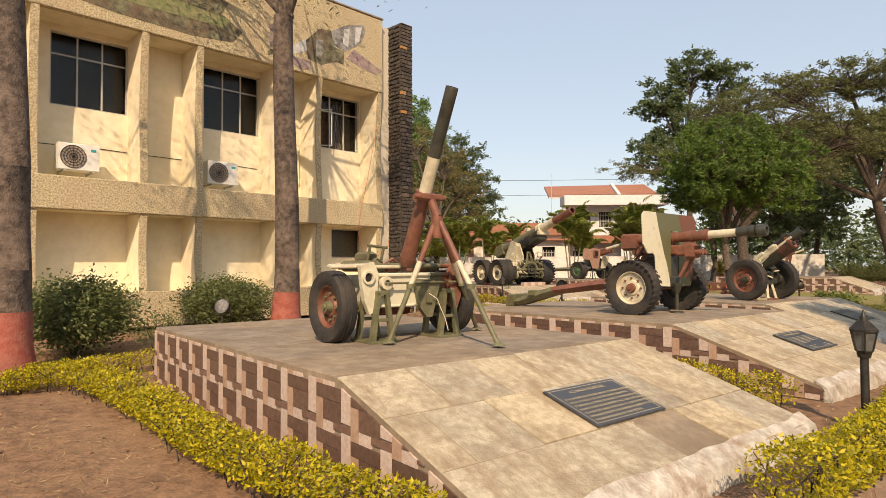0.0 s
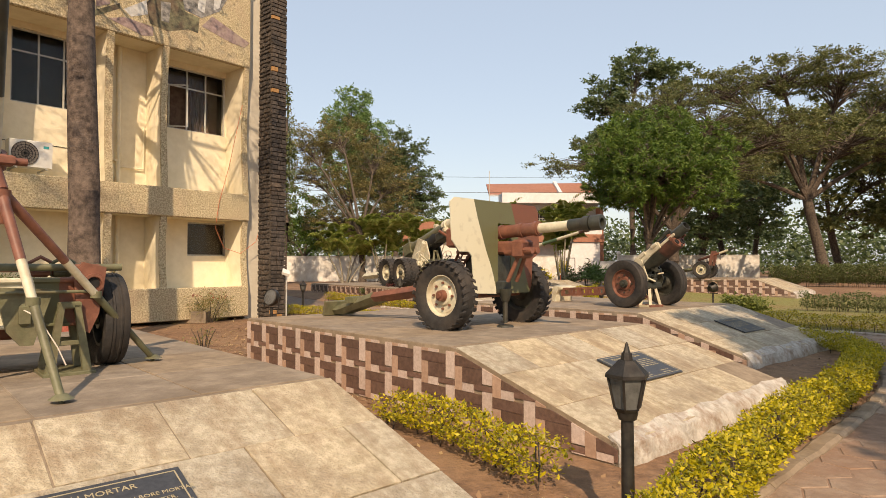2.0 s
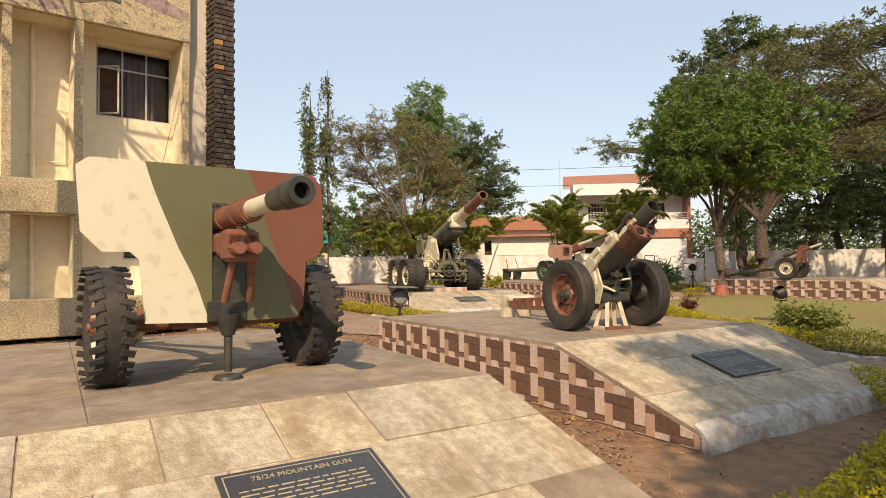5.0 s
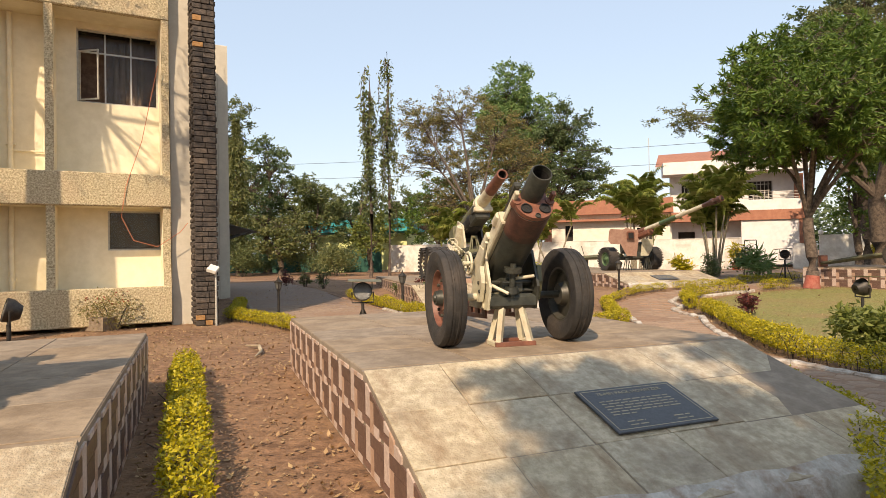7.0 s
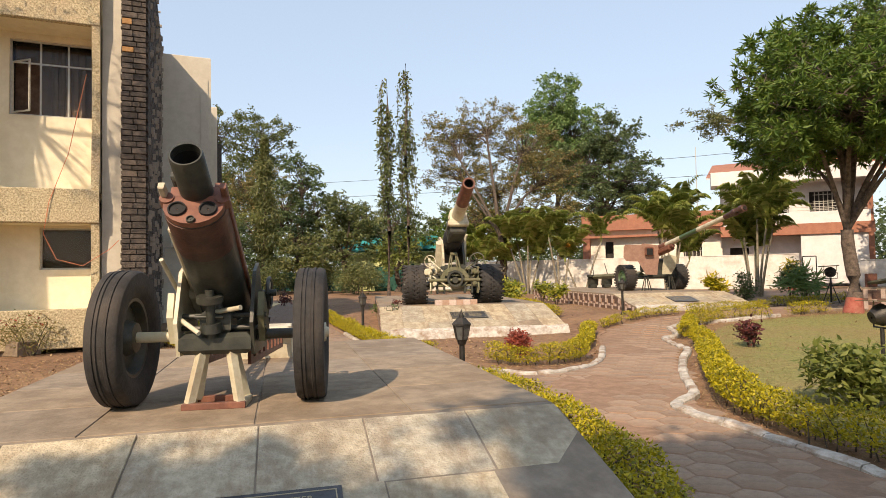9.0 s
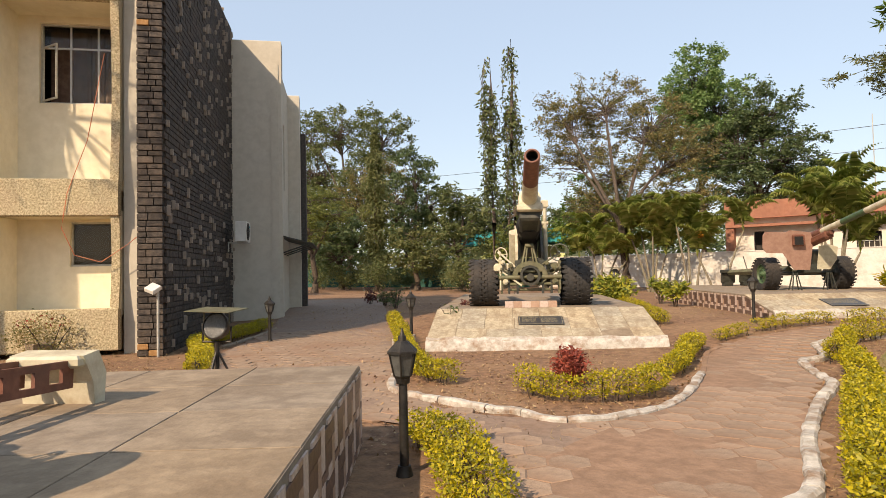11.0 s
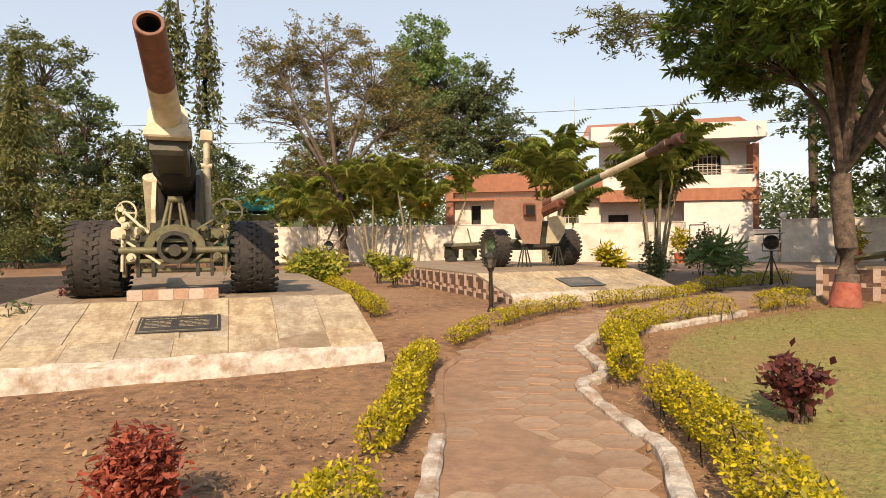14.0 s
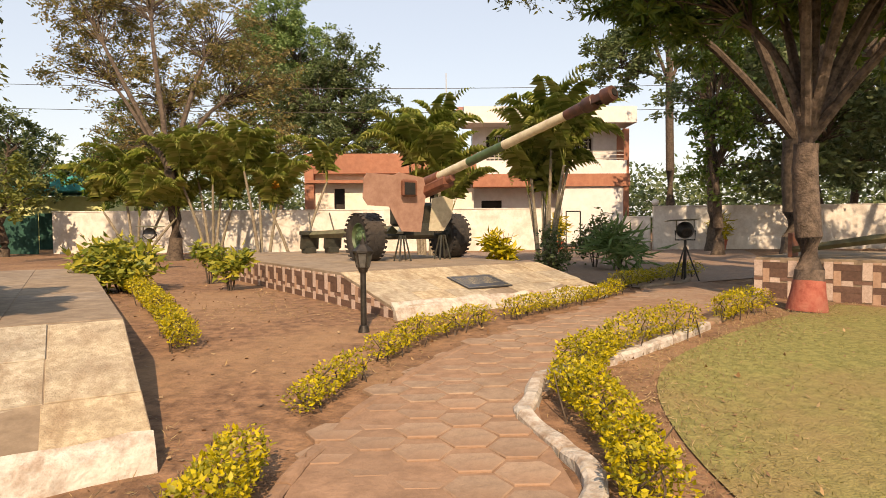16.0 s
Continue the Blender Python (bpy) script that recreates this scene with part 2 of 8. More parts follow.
teal_m = mat("teal_sheet", (0.01, 0.26, 0.27), (0.03, 0.36, 0.36), 0.6, 0, 3)
net_m = mat("green_shade_net", (0.01, 0.055, 0.04), (0.018, 0.085, 0.06), 0.9, 0, 4)
limeg_m = mat("lime_painted_wall", (0.55, 0.58, 0.25), (0.62, 0.66, 0.32), 0.9, 0, 3)
blind = mat("brown_mesh_blind", (0.13, 0.095, 0.06), (0.17, 0.125, 0.08), 0.9, 0, 40)
# near-black that puts the shade of unlit rooms into the colour
room_shade = mat("interior_shade", (0.03, 0.026, 0.022), (0.05, 0.043, 0.036), 0.9, 0, 3)
curtain_m = mat("brown_curtain", (0.10, 0.055, 0.035), (0.16, 0.10, 0.065), 0.9, 0, 5)
mural_grey = mat("grey_mosaic_paint", (0.10, 0.095, 0.085), (0.30, 0.28, 0.25), 0.85, 0, 7, 2, 0.3, (0.36, 0.35, 0.34), 0.6)
mural_mauve = mat("mauve_mosaic_paint", (0.20, 0.135, 0.125), (0.34, 0.25, 0.235), 0.85, 0, 9, 2, 0.3, (0.42, 0.34, 0.24), 0.6)
mural_white = mat("pale_mosaic_paint", (0.42, 0.42, 0.40), (0.58, 0.57, 0.54), 0.85, 0, 9, 2, 0.3, (0.40, 0.34, 0.25), 0.5)
mural_green = mat("green_mosaic_paint", (0.10, 0.12, 0.05), (0.22, 0.23, 0.10), 0.85, 0, 7, 2, 0.3, (0.30, 0.25, 0.14), 0.6)
mural_dark = mat("dark_camouflage_mosaic", (0.05, 0.045, 0.03), (0.20, 0.19, 0.11), 0.85, 0, 5, 1.5, 0.3, (0.14, 0.075, 0.05), 0.8)
glass = bpy.data.materials.new("window_glass")
glass.use_nodes = True
gp = glass.node_tree.nodes["Principled BSDF"]
gp.inputs["Base Color"].default_value = (0.75, 0.8, 0.8, 1)
gp.inputs["Roughness"].default_value, gp.inputs["Transmission Weight"].default_value = 0.03, 1.0
gp.inputs["IOR"].default_value = 1.25
lantern_glass = mat("sooty_glass", (0.06, 0.06, 0.055), (0.12, 0.12, 0.11), 0.2, 0, 8, 2, 0)
lens_m = mat("frosted_lens", (0.10, 0.10, 0.095), (0.16, 0.16, 0.15), 0.25, 0.2, 60, 2, 0.4)

leaf_yellow = leaf_mat("golden_hedge_leaf", (0.16, 0.17, 0.010), (0.40, 0.335, 0.010), (0.58, 0.46, 0.015), 0.3)
leaf_bush = leaf_mat("dull_green_leaf", (0.075, 0.10, 0.034), (0.13, 0.16, 0.05), (0.19, 0.20, 0.075), 0.35)
leaf_mango = leaf_mat("mango_leaf", (0.055, 0.11, 0.016), (0.10, 0.175, 0.024), (0.17, 0.235, 0.04), 0.35)
leaf_dark = leaf_mat("deep_green_leaf", (0.065, 0.105, 0.04), (0.11, 0.155, 0.058), (0.16, 0.20, 0.08), 0.4)
leaf_olive = leaf_mat("olive_leaf", (0.095, 0.115, 0.034), (0.15, 0.165, 0.05), (0.21, 0.205, 0.075), 0.4)
leaf_lime = leaf_mat("yellow_green_leaf", (0.10, 0.13, 0.025), (0.17, 0.20, 0.04), (0.24, 0.25, 0.06), 0.4)
leaf_croton = leaf_mat("variegated_croton_leaf", (0.10, 0.15, 0.02), (0.24, 0.26, 0.03), (0.48, 0.42, 0.05), 0.3)
leaf_brown = leaf_mat("drying_leaf", (0.13, 0.14, 0.045), (0.22, 0.20, 0.065), (0.34, 0.24, 0.09), 0.45)
leaf_fresh = leaf_mat("fresh_green_leaf", (0.11, 0.20, 0.06), (0.17, 0.27, 0.085), (0.24, 0.33, 0.11), 0.4)
leaf_palm = leaf_mat("palm_leaflet", (0.16, 0.22, 0.035), (0.30, 0.36, 0.07), (0.50, 0.50, 0.15), 0.5)
leaf_red = leaf_mat("copper_red_leaf", (0.16, 0.03, 0.02), (0.30, 0.06, 0.035), (0.42, 0.10, 0.055))
leaf_maroon = leaf_mat("maroon_leaf", (0.06, 0.018, 0.018), (0.12, 0.03, 0.028), (0.18, 0.05, 0.04))
leaf_litter = leaf_mat("fallen_leaf", (0.16, 0.085, 0.04), (0.26, 0.15, 0.07), (0.40, 0.27, 0.13), 0.0)
grass_m = leaf_mat("grass_blade", (0.13, 0.12, 0.03), (0.22, 0.19, 0.05), (0.32, 0.26, 0.09))
straw_m = leaf_mat("dry_straw", (0.20, 0.13, 0.06), (0.30, 0.21, 0.10), (0.40, 0.30, 0.15), 0.1)


# ---- mesh helpers ----
class Shape:
    def __init__(self):
        self.v, self.f = [], []

    def add(self, verts, faces, m=None):
        k = len(self.v)
        self.v += [tuple(m @ Vector(p)) for p in verts] if m else [tuple(p) for p in verts]
        self.f += [tuple(i + k for i in f) for f in faces]
        return self

    def box(self, c, s, m=None, bevel=0.0):
        x, y, z = (a / 2 for a in s)
        if bevel:
            b = bevel
            ring = lambda zz, e: [(sx * (x - e), sy * (y - e), zz) for sx, sy in ((-1, -1), (1, -1), (1, 1), (-1, 1))]
            vs = ring(-z, b) + ring(-z + b, 0) + ring(z - b, 0) + ring(z, b)
            fs = [(3, 2, 1, 0), (12, 13, 14, 15)]
            for k in range(3):
                fs += [(k * 4 + i, k * 4 + (i + 1) % 4, k * 4 + 4 + (i + 1) % 4, k * 4 + 4 + i) for i in range(4)]
        else:
            vs = [(sx * x, sy * y, sz * z) for sz in (-1, 1) for sx, sy in ((-1, -1), (1, -1), (1, 1), (-1, 1))]
            fs = [(3, 2, 1, 0), (4, 5, 6, 7)] + [(i, (i + 1) % 4, 4 + (i + 1) % 4, 4 + i) for i in range(4)]
        return self.add([(p[0] + c[0], p[1] + c[1], p[2] + c[2]) for p in vs], fs, m)

    def rod(self, p0, p1, r0, r1=None, n=12, m=None, caps=True):
        p0, p1 = Vector(p0), Vector(p1)
        r1 = r0 if r1 is None else r1
        q = (p1 - p0).to_track_quat("Z", "Y")
        vs = []
        for p, r in ((p0, r0), (p1, r1)):
            vs += [p + q @ Vector((r * math.cos(2 * math.pi * i / n), r * math.sin(2 * math.pi * i / n), 0)) for i in range(n)]
        fs = [(i, (i + 1) % n, n + (i + 1) % n, n + i) for i in range(n)]
        if caps:
            fs += [tuple(range(n - 1, -1, -1)), tuple(range(n, 2 * n))]
        return self.add(vs, fs, m)

    def tube(self, pts, r, n=8, m=None):
        """A rod through several points, r a radius or one for each point."""
        pts = [Vector(p) for p in pts]
        rs = r if isinstance(r, (list, tuple)) else [r] * len(pts)
        vs, fs = [], []
        for i, p in enumerate(pts):
            d = pts[min(i + 1, len(pts) - 1)] - pts[max(i - 1, 0)]
            q = d.to_track_quat("Z", "Y")
            vs += [p + q @ Vector((rs[i] * math.cos(2 * math.pi * k / n), rs[i] * math.sin(2 * math.pi * k / n), 0)) for k in range(n)]
        for i in range(len(pts) - 1):
            fs += [(i * n + k, i * n + (k + 1) % n, i * n + n + (k + 1) % n, i * n + n + k) for k in range(n)]
        fs += [tuple(range(n - 1, -1, -1)), tuple(range(len(vs) - n, len(vs)))]
        return self.add(vs, fs, m)

    def lathe(self, prof, m=None, n=32):
        """prof: (along, radius) pairs turned round the x axis; a closed ring if it ends where it began."""
        vs = [(a, r * math.cos(2 * math.pi * i / n), r * math.sin(2 * math.pi * i / n)) for a, r in prof for i in range(n)]
        fs = []
        for j in range(len(prof) - 1):
            fs += [(j * n + i, j * n + (i + 1) % n, j * n + n + (i + 1) % n, j * n + n + i) for i in range(n)]
        return self.add(vs, fs, m)

    def slab(self, poly, lo, hi, m=None):
        """A flat polygon (x, y) raised from z lo to hi."""
        n = len(poly)
        vs = [(x, y, lo) for x, y in poly] + [(x, y, hi) for x, y in poly]
        fs = [tuple(range(n - 1, -1, -1)), tuple(range(n, 2 * n))] + [(i, (i + 1) % n, n + (i + 1) % n, n + i) for i in range(n)]
        return self.add(vs, fs, m)

    def mesh(self, name, material, smooth=True):
        me = bpy.data.meshes.new(name)
        me.from_pydata(self.v, [], self.f)
        me.materials.append(material)
        if smooth:
            me.polygons.foreach_set("use_smooth", [True] * len(me.polygons))
            me.set_sharp_from_angle(angle=radians(38))
        me.update()
        return me


def part(name, shape, material, parent=None, label="", m=None, smooth=True):
    ob = new(name, shape.mesh(name, material, smooth) if isinstance(shape, Shape) else shape)
    if parent:
        ob.parent = parent
    if m:
        ob.matrix_basis = m
    return tagged(ob, label) if label else ob


def thing(name, m, label, category, group="", kind=""):
    ob = new(name)
    ob.empty_display_size = 0.2
    ob.matrix_basis = m
    return tagged(ob, label, category, group, kind)


def fast_mesh(name, verts, tris, material):
    me = bpy.data.meshes.new(name)
    verts, tris = np.asarray(verts, dtype=np.float32), np.asarray(tris, dtype=np.int32)
    me.vertices.add(len(verts))
    me.vertices.foreach_set("co", verts.ravel())
    me.loops.add(tris.size)
    me.loops.foreach_set("vertex_index", tris.ravel())
    me.polygons.add(len(tris))
    me.polygons.foreach_set("loop_start", np.arange(len(tris), dtype=np.int32) * 3)
    me.update(calc_edges=True)
    me.materials.append(material)
    return me


RNG = np.random.default_rng(7)


def leaves(name, at, size, material, slim=0.45, droop=0.0, up=0.3, along=None):
    """Many folded leaves, one at each place."""
    n = len(at)
    d = RNG.normal(size=(n, 3))
    d[:, 2] = d[:, 2] * 0.6 - droop
    d /= np.linalg.norm(d, axis=1)[:, None]
    d = d if along is None else along
    nr = RNG.normal(size=(n, 3))
    nr[:, 2] += up * 3
    s = np.cross(d, nr)
    s /= np.linalg.norm(s, axis=1)[:, None] + 1e-9
    w = np.cross(s, d)
    ln = (size * RNG.uniform(0.6, 1.3, n))[:, None]
    a, tip = at, at + d * ln
    mid = at + d * ln * 0.45 - w * ln * 0.08
    v = np.stack([a, mid + s * ln * slim / 2, tip, mid - s * ln * slim / 2], 1).reshape(-1, 3)
    k = np.arange(n)[:, None] * 4
    t = np.concatenate([k + [0, 1, 2], k + [0, 2, 3]], 1).reshape(-1, 3)
    return fast_mesh(name, v, t, material)


def ground_z(x, y):
    k = min(max((y - 23.5) / 8.0, 0), 1)
    return 0.3 * k * k * (3 - 2 * k)


def spline(pts, step=0.3):
    """Points at even steps along a smooth line through pts (x, y)."""
    p = np.array(pts, dtype=float)
    q = np.vstack([2 * p[0] - p[1], p, 2 * p[-1] - p[-2]])
    out = []
    for i in range(1, len(q) - 2):
        n = max(2, int(np.linalg.norm(q[i + 1] - q[i]) / step))
        for k in range(n):
            t = k / n
            out.append(0.5 * (2 * q[i] + (q[i + 1] - q[i - 1]) * t + (2 * q[i - 1] - 5 * q[i] + 4 * q[i + 1] - q[i + 2]) * t * t + (3 * q[i] - q[i - 1] - 3 * q[i + 1] + q[i + 2]) * t ** 3))
    out.append(p[-1])
    return np.array(out)


# ---- ground ----
def sheet(name, xs, ys, lift, material):
    s = Shape()
    s.v = [(x, y, ground_z(x, y) + lift + 0.015 * noise.noise((x * 0.6, y * 0.6, 0))) for y in ys for x in xs]
    w = len(xs)
    s.f = [(j * w + i, j * w + i + 1, j * w + w + i + 1, j * w + w + i) for j in range(len(ys) - 1) for i in range(w - 1)]
    return part(name, s, material)


far = [-900, -400, -200, -100, -60]
gx = far + [-40 + k for k in range(0, 91)] + [70, 110, 210, 400, 900]
gy = far + [-20 + 0.8 * k for k in range(0, 105)] + [80, 120, 220, 400, 900]
tagged(sheet("ground", gx, gy, 0.0, soil), "dry red-brown soil with thin dead grass", "ground", kind="structure")


def ribbon(name, left, right, lift, material, label, category):
    """A strip of ground between two lines of points."""
    n = 60
    def even(p):
        q = spline(p, 0.2)
        d = np.concatenate([[0], np.cumsum(np.linalg.norm(np.diff(q, axis=0), axis=1))])
        t = np.linspace(0, d[-1], n)
        return np.stack([np.interp(t, d, q[:, 0]), np.interp(t, d, q[:, 1])], 1)
    a, b = even(left), even(right)
    s = Shape()
    m = 6
    for i in range(n):
        for k in range(m + 1):
            x, y = a[i] + (b[i] - a[i]) * k / m
            s.v.append((x, y, ground_z(x, y) + lift + 0.012 * noise.noise((x * 0.6, y * 0.6, 0))))
    w = m + 1
    s.f = [(i * w + k, i * w + k + 1, i * w + w + k + 1, i * w + w + k) for i in range(n - 1) for k in range(m)]
    return tagged(part(name, s, material), label, category, kind="structure")


PATH_L = [(-4.0, -1.2), (0.2, 2.2), (2.9, 4.4), (4.6, 5.9), (8.1, 9.1), (9.9, 11.3), (10.45, 13.2), (10.3, 15.0), (9.3, 16.8), (8.4, 18.2), (8.55, 20.2), (8.7, 21.6), (8.5, 23.5), (8.15, 25.35), (8.35, 26.7), (8.7, 27.5), (9.15, 28.35), (9.8, 29.2), (11.7, 31.4), (14.0, 34.8)]
PATH_R = [(-2.5, -3.2), (2.6, 0.3), (4.9, 2.3), (6.6, 3.9), (10.2, 7.1), (12.2, 9.9), (12.7, 12.4), (12.5, 14.6), (11.3, 16.6), (10.35, 18.0), (10.2, 19.7), (9.95, 21.8), (9.85, 23.6), (9.72, 25.6), (9.8, 27.0), (10.6, 28.0), (11.3, 28.65), (12.3, 29.6), (15.6, 33.2)]
ribbon("pavement", PATH_L, PATH_R, 0.03, path_m, "dusty garden path bedded in red soil", "path")
ribbon("drive", [(5.3, 20.3), (4.2, 21.7), (1.8, 24.4), (-2.5, 29.0), (-9.0, 36.0)], [(7.3, 18.9), (4.4, 18.9), (0.6, 20.6), (-3.2, 24.9), (-12.0, 33.0)], 0.022, drive_m, "dusty paved drive beside the building", "road")
ribbon("drive_mouth", [(8.6, 20.4), (7.5, 19.7), (6.4, 19.7), (5.2, 20.5)], [(8.9, 16.9), (8.3, 17.9), (7.6, 18.6), (6.6, 19.0)], 0.026, drive_m, "dusty paved mouth of the drive", "road")
ribbon("yard", [(13.0, 33.6), (8.0, 44.0), (2.0, 49.0)], [(17.0, 36.0), (22.0, 46.0), (24.0, 51.0)], 0.02, drive_m, "dusty brown paved yard before the wall", "pavement")
LAWN_L = [(13.2, 15.2), (11.6, 17.3), (10.9, 18.8), (10.75, 21.0), (10.6, 24.0), (10.6, 26.2), (11.2, 27.9), (13.0, 29.6), (15.0, 31.0)]
LAWN_R = [(24.0, 6.0), (26.0, 10.0), (27.0, 14.0), (27.0, 18.0), (27.0, 22.0), (26.0, 24.0), (24.0, 25.5), (22.0, 26.4), (19.0, 27.0)]
ribbon("lawn", LAWN_L, LAWN_R, 0.014, lawn_m, "short dry yellow-green lawn", "lawn")


# ---- display platforms ----
def clip(poly, a, b, c):
    """The part of a polygon where a * x + b * y <= c."""
    out = []
    for i, p in enumerate(poly):
        q = poly[(i + 1) % len(poly)]
        dp, dq = a * p[0] + b * p[1] - c, a * q[0] + b * q[1] - c
        if dp <= 0:
            out.append(p)
        if dp * dq < 0:
            k = dp / (dp - dq)
            out.append((p[0] + (q[0] - p[0]) * k, p[1] + (q[1] - p[1]) * k))
    return out


TILES = []  # (platform, side, geometry) laid last
LIP = 0.16


def platform(tfl, u, width, length, slope, top, base, label, stagger=False, group="display platforms"):
    """Local axes: x along the front, y forward (down the slope), z up; the origin under the slope's left upper corner."""
    u = Vector((u[0], u[1])).normalized()
    yaw = math.degrees(math.atan2(-u.x, u.y))
    m = pose(tfl[0], tfl[1], 0, 0, 0, yaw)
    # local x then points to the front's right as seen from behind; the front's left corner lies at the far side
    ob = thing("display_platform", m, label, "platform", group)
    prof = [(-length, base - 0.25), (-length, top - 0.03), (-length + 0.02, top), (-0.06, top), (0.06, top - 0.015), (slope - 0.02, base + LIP + 0.01), (slope, base + LIP - 0.02), (slope, base - 0.25)]
    s = Shape()
    n = len(prof)
    s.v = [(-width if k else 0, y, z) for k in (0, 1) for y, z in prof]
    s.f = [tuple(range(n)), tuple(range(2 * n - 1, n - 1, -1))] + [(i, n + i, n + (i + 1) % n, (i + 1) % n) for i in range(n)]
    part("body", s, concrete, ob, "weathered concrete deck with a sloping front")
    # large cast slabs of the deck
    rd = random.Random(int(tfl[1] * 100))
    ny, nx = max(3, round((length - 0.1) / 0.95)), max(3, round(width / 0.92))
    for j in range(ny):
        for i in range(nx):
            w, d = width / nx, (length - 0.08) / ny
            q = Shape().box((-(i + 0.5) * w, -0.07 - (j + 0.5) * d, top + rd.uniform(0, 0.002)), (w - 0.012, d - 0.012, 0.012), None, 0.003)
            part("deck_slab", q, concrete, ob, smooth=False)
    # slabs of the slope
    ln = math.hypot(slope, top - base - LIP)
    tilt = math.degrees(math.atan2(-(top - base - LIP), slope))
    sm = pose(0, 0, top, tilt, 0, 0)
    rows = 3
    rh = ln / rows
    r = random.Random(int(tfl[0] * 100))
    cols = max(5, round(width / 0.60))
    for j in range(rows):
        shift = 0.5 * (j % 2) if stagger else 0.0
        cuts = [0.0] + [width * (i + shift + r.uniform(-0.05, 0.05)) / cols for i in range(0 if shift else 1, cols)] + [width]
        for x, x1 in zip(cuts, cuts[1:]):
            q = Shape().box((-(x + x1) / 2, (j + 0.5) * rh, -0.003 + r.uniform(0, 0.003)), (x1 - x - 0.009, rh - 0.009, 0.024), sm @ pose(0, 0, 0, r.uniform(-0.15, 0.15), r.uniform(-0.15, 0.15), 0), 0.003)
            part("slab", q, slab_m, ob, smooth=False)
    # whitewashed uneven lip along the front foot
    lip = Shape()
    k = 40
    for i in range(k + 1):
        x = -width * i / k
        a, b = noise.noise((x * 3 + tfl[0], 0, 0)) * 0.035, noise.noise((x * 4, 5 + tfl[1], 0)) * 0.05
        lip.v += [(x, slope - 0.02, base - 0.1), (x, slope + 0.10 + b, base - 0.1), (x, slope + 0.07 + b * 0.8, base + 0.05 + a), (x, slope + 0.03, base + LIP - 0.005 + a * 0.4), (x, slope - 0.09 + b, base + LIP + 0.07 + a)]
    for i in range(k):
        lip.f += [(i * 5 + c, i * 5 + c + 1, i * 5 + c + 6, i * 5 + c + 5) for c in range(4)]
    lip.f += [(4, 3, 2, 1, 0), (k * 5, k * 5 + 1, k * 5 + 2, k * 5 + 3, k * 5 + 4)]
    part("lip", lip, whitewash, ob, "flaking whitewashed edge")
    TILES.append((ob, m, width, length, slope, top, base))
    return ob, m, sm


def plaque(m, sm, x, y, w, h, title, lines, label, bars=()):
    """A granite plate on a platform's slope, x from the left upper corner towards the right, y down the slope."""
    pm = m @ sm @ pose(-(x + w / 2) if x > 0 else x, y + h / 2, 0.02, 0, 0, 180)
    ob = thing("plaque", pm, label, "plaque", "granite plaques")
    part("plate", Shape().box((0, 0, 0.009), (w, h, 0.018), None, 0.004), plaque_m, ob)
    rim = Shape()
    for sx in (-1, 1):
        rim.box((sx * (w / 2 - 0.03), 0, 0.0185), (0.006, h - 0.054, 0.002))
        rim.box((0, sx * (h / 2 - 0.03), 0.0185), (w - 0.06, 0.006, 0.002))
    part("border_line", rim, letter_m, ob, smooth=False)

    def text(words, tx, ty, size, align):
        c = bpy.data.curves.new("lettering", "FONT")
        c.body, c.size, c.extrude, c.resolution_u = words, size, 0.0008, 2
        c.align_x = align
        c.materials.append(letter_m)
        t = new("lettering", c)
        dg = bpy.context.evaluated_depsgraph_get()
        me = bpy.data.meshes.new_from_object(t.evaluated_get(dg))
        bpy.data.objects.remove(t)
        o = new("lettering", me)
        o.parent, o.matrix_basis = ob, pose(tx, ty, 0.0195)

    if title:
        text(title, 0, h / 2 - 0.10, 0.052, "CENTER")
    for i, t in enumerate(lines):
        text(t, -w / 2 + 0.06, h / 2 - 0.185 - i * 0.05, 0.036 if len(t) < 46 else 0.034, "LEFT")
    if bars:
        b = Shape()
        r = random.Random(3)
        for bx, by, bw in bars:
            q = bx
            while q < bx + bw:
                k = min(r.uniform(0.03, 0.09), bx + bw - q)
                b.box((q + k / 2, by, 0.019), (k, 0.009, 0.002))
                q += k + 0.016
        tagged(part("inscription", b, letter_m, ob, smooth=False), kind="stuff")
    return ob


U1 = (0.628, -0.778)
PLAQ = (1.41, 0.70, 0.86, 0.54)
p1, m1, s1 = platform((-0.76, 4.36), U1, 3.56, 4.92, 1.77, 0.72, 0.0, "tiled concrete display platform carrying the mortar", True)
p2, m2, s2 = platform((3.04, 8.13), U1, 3.62, 4.63, 1.80, 0.725, 0.0, "tiled concrete display platform carrying the shielded gun", True)
p3, m3, s3 = platform((6.50, 12.33), (0.61, -0.79), 3.75, 4.40, 1.80, 0.725, 0.0, "tiled concrete display platform carrying the pack howitzer")
p4, m4, s4 = platform((2.20, 25.45), (0.50, -0.866), 4.66, 8.6, 2.12, 0.69, 0.03, "large tiled platform carrying the heavy gun")
p5, m5, s5 = platform((7.64, 31.65), (0.53, -0.848), 4.05, 8.6, 1.65, 0.80, 0.27, "tiled platform carrying the long field gun")
p6, m6, s6 = platform((18.0, 28.3), (0.68, -0.73), 3.4, 5.3, 1.6, 0.95, 0.2, "tiled platform carrying the small field gun")
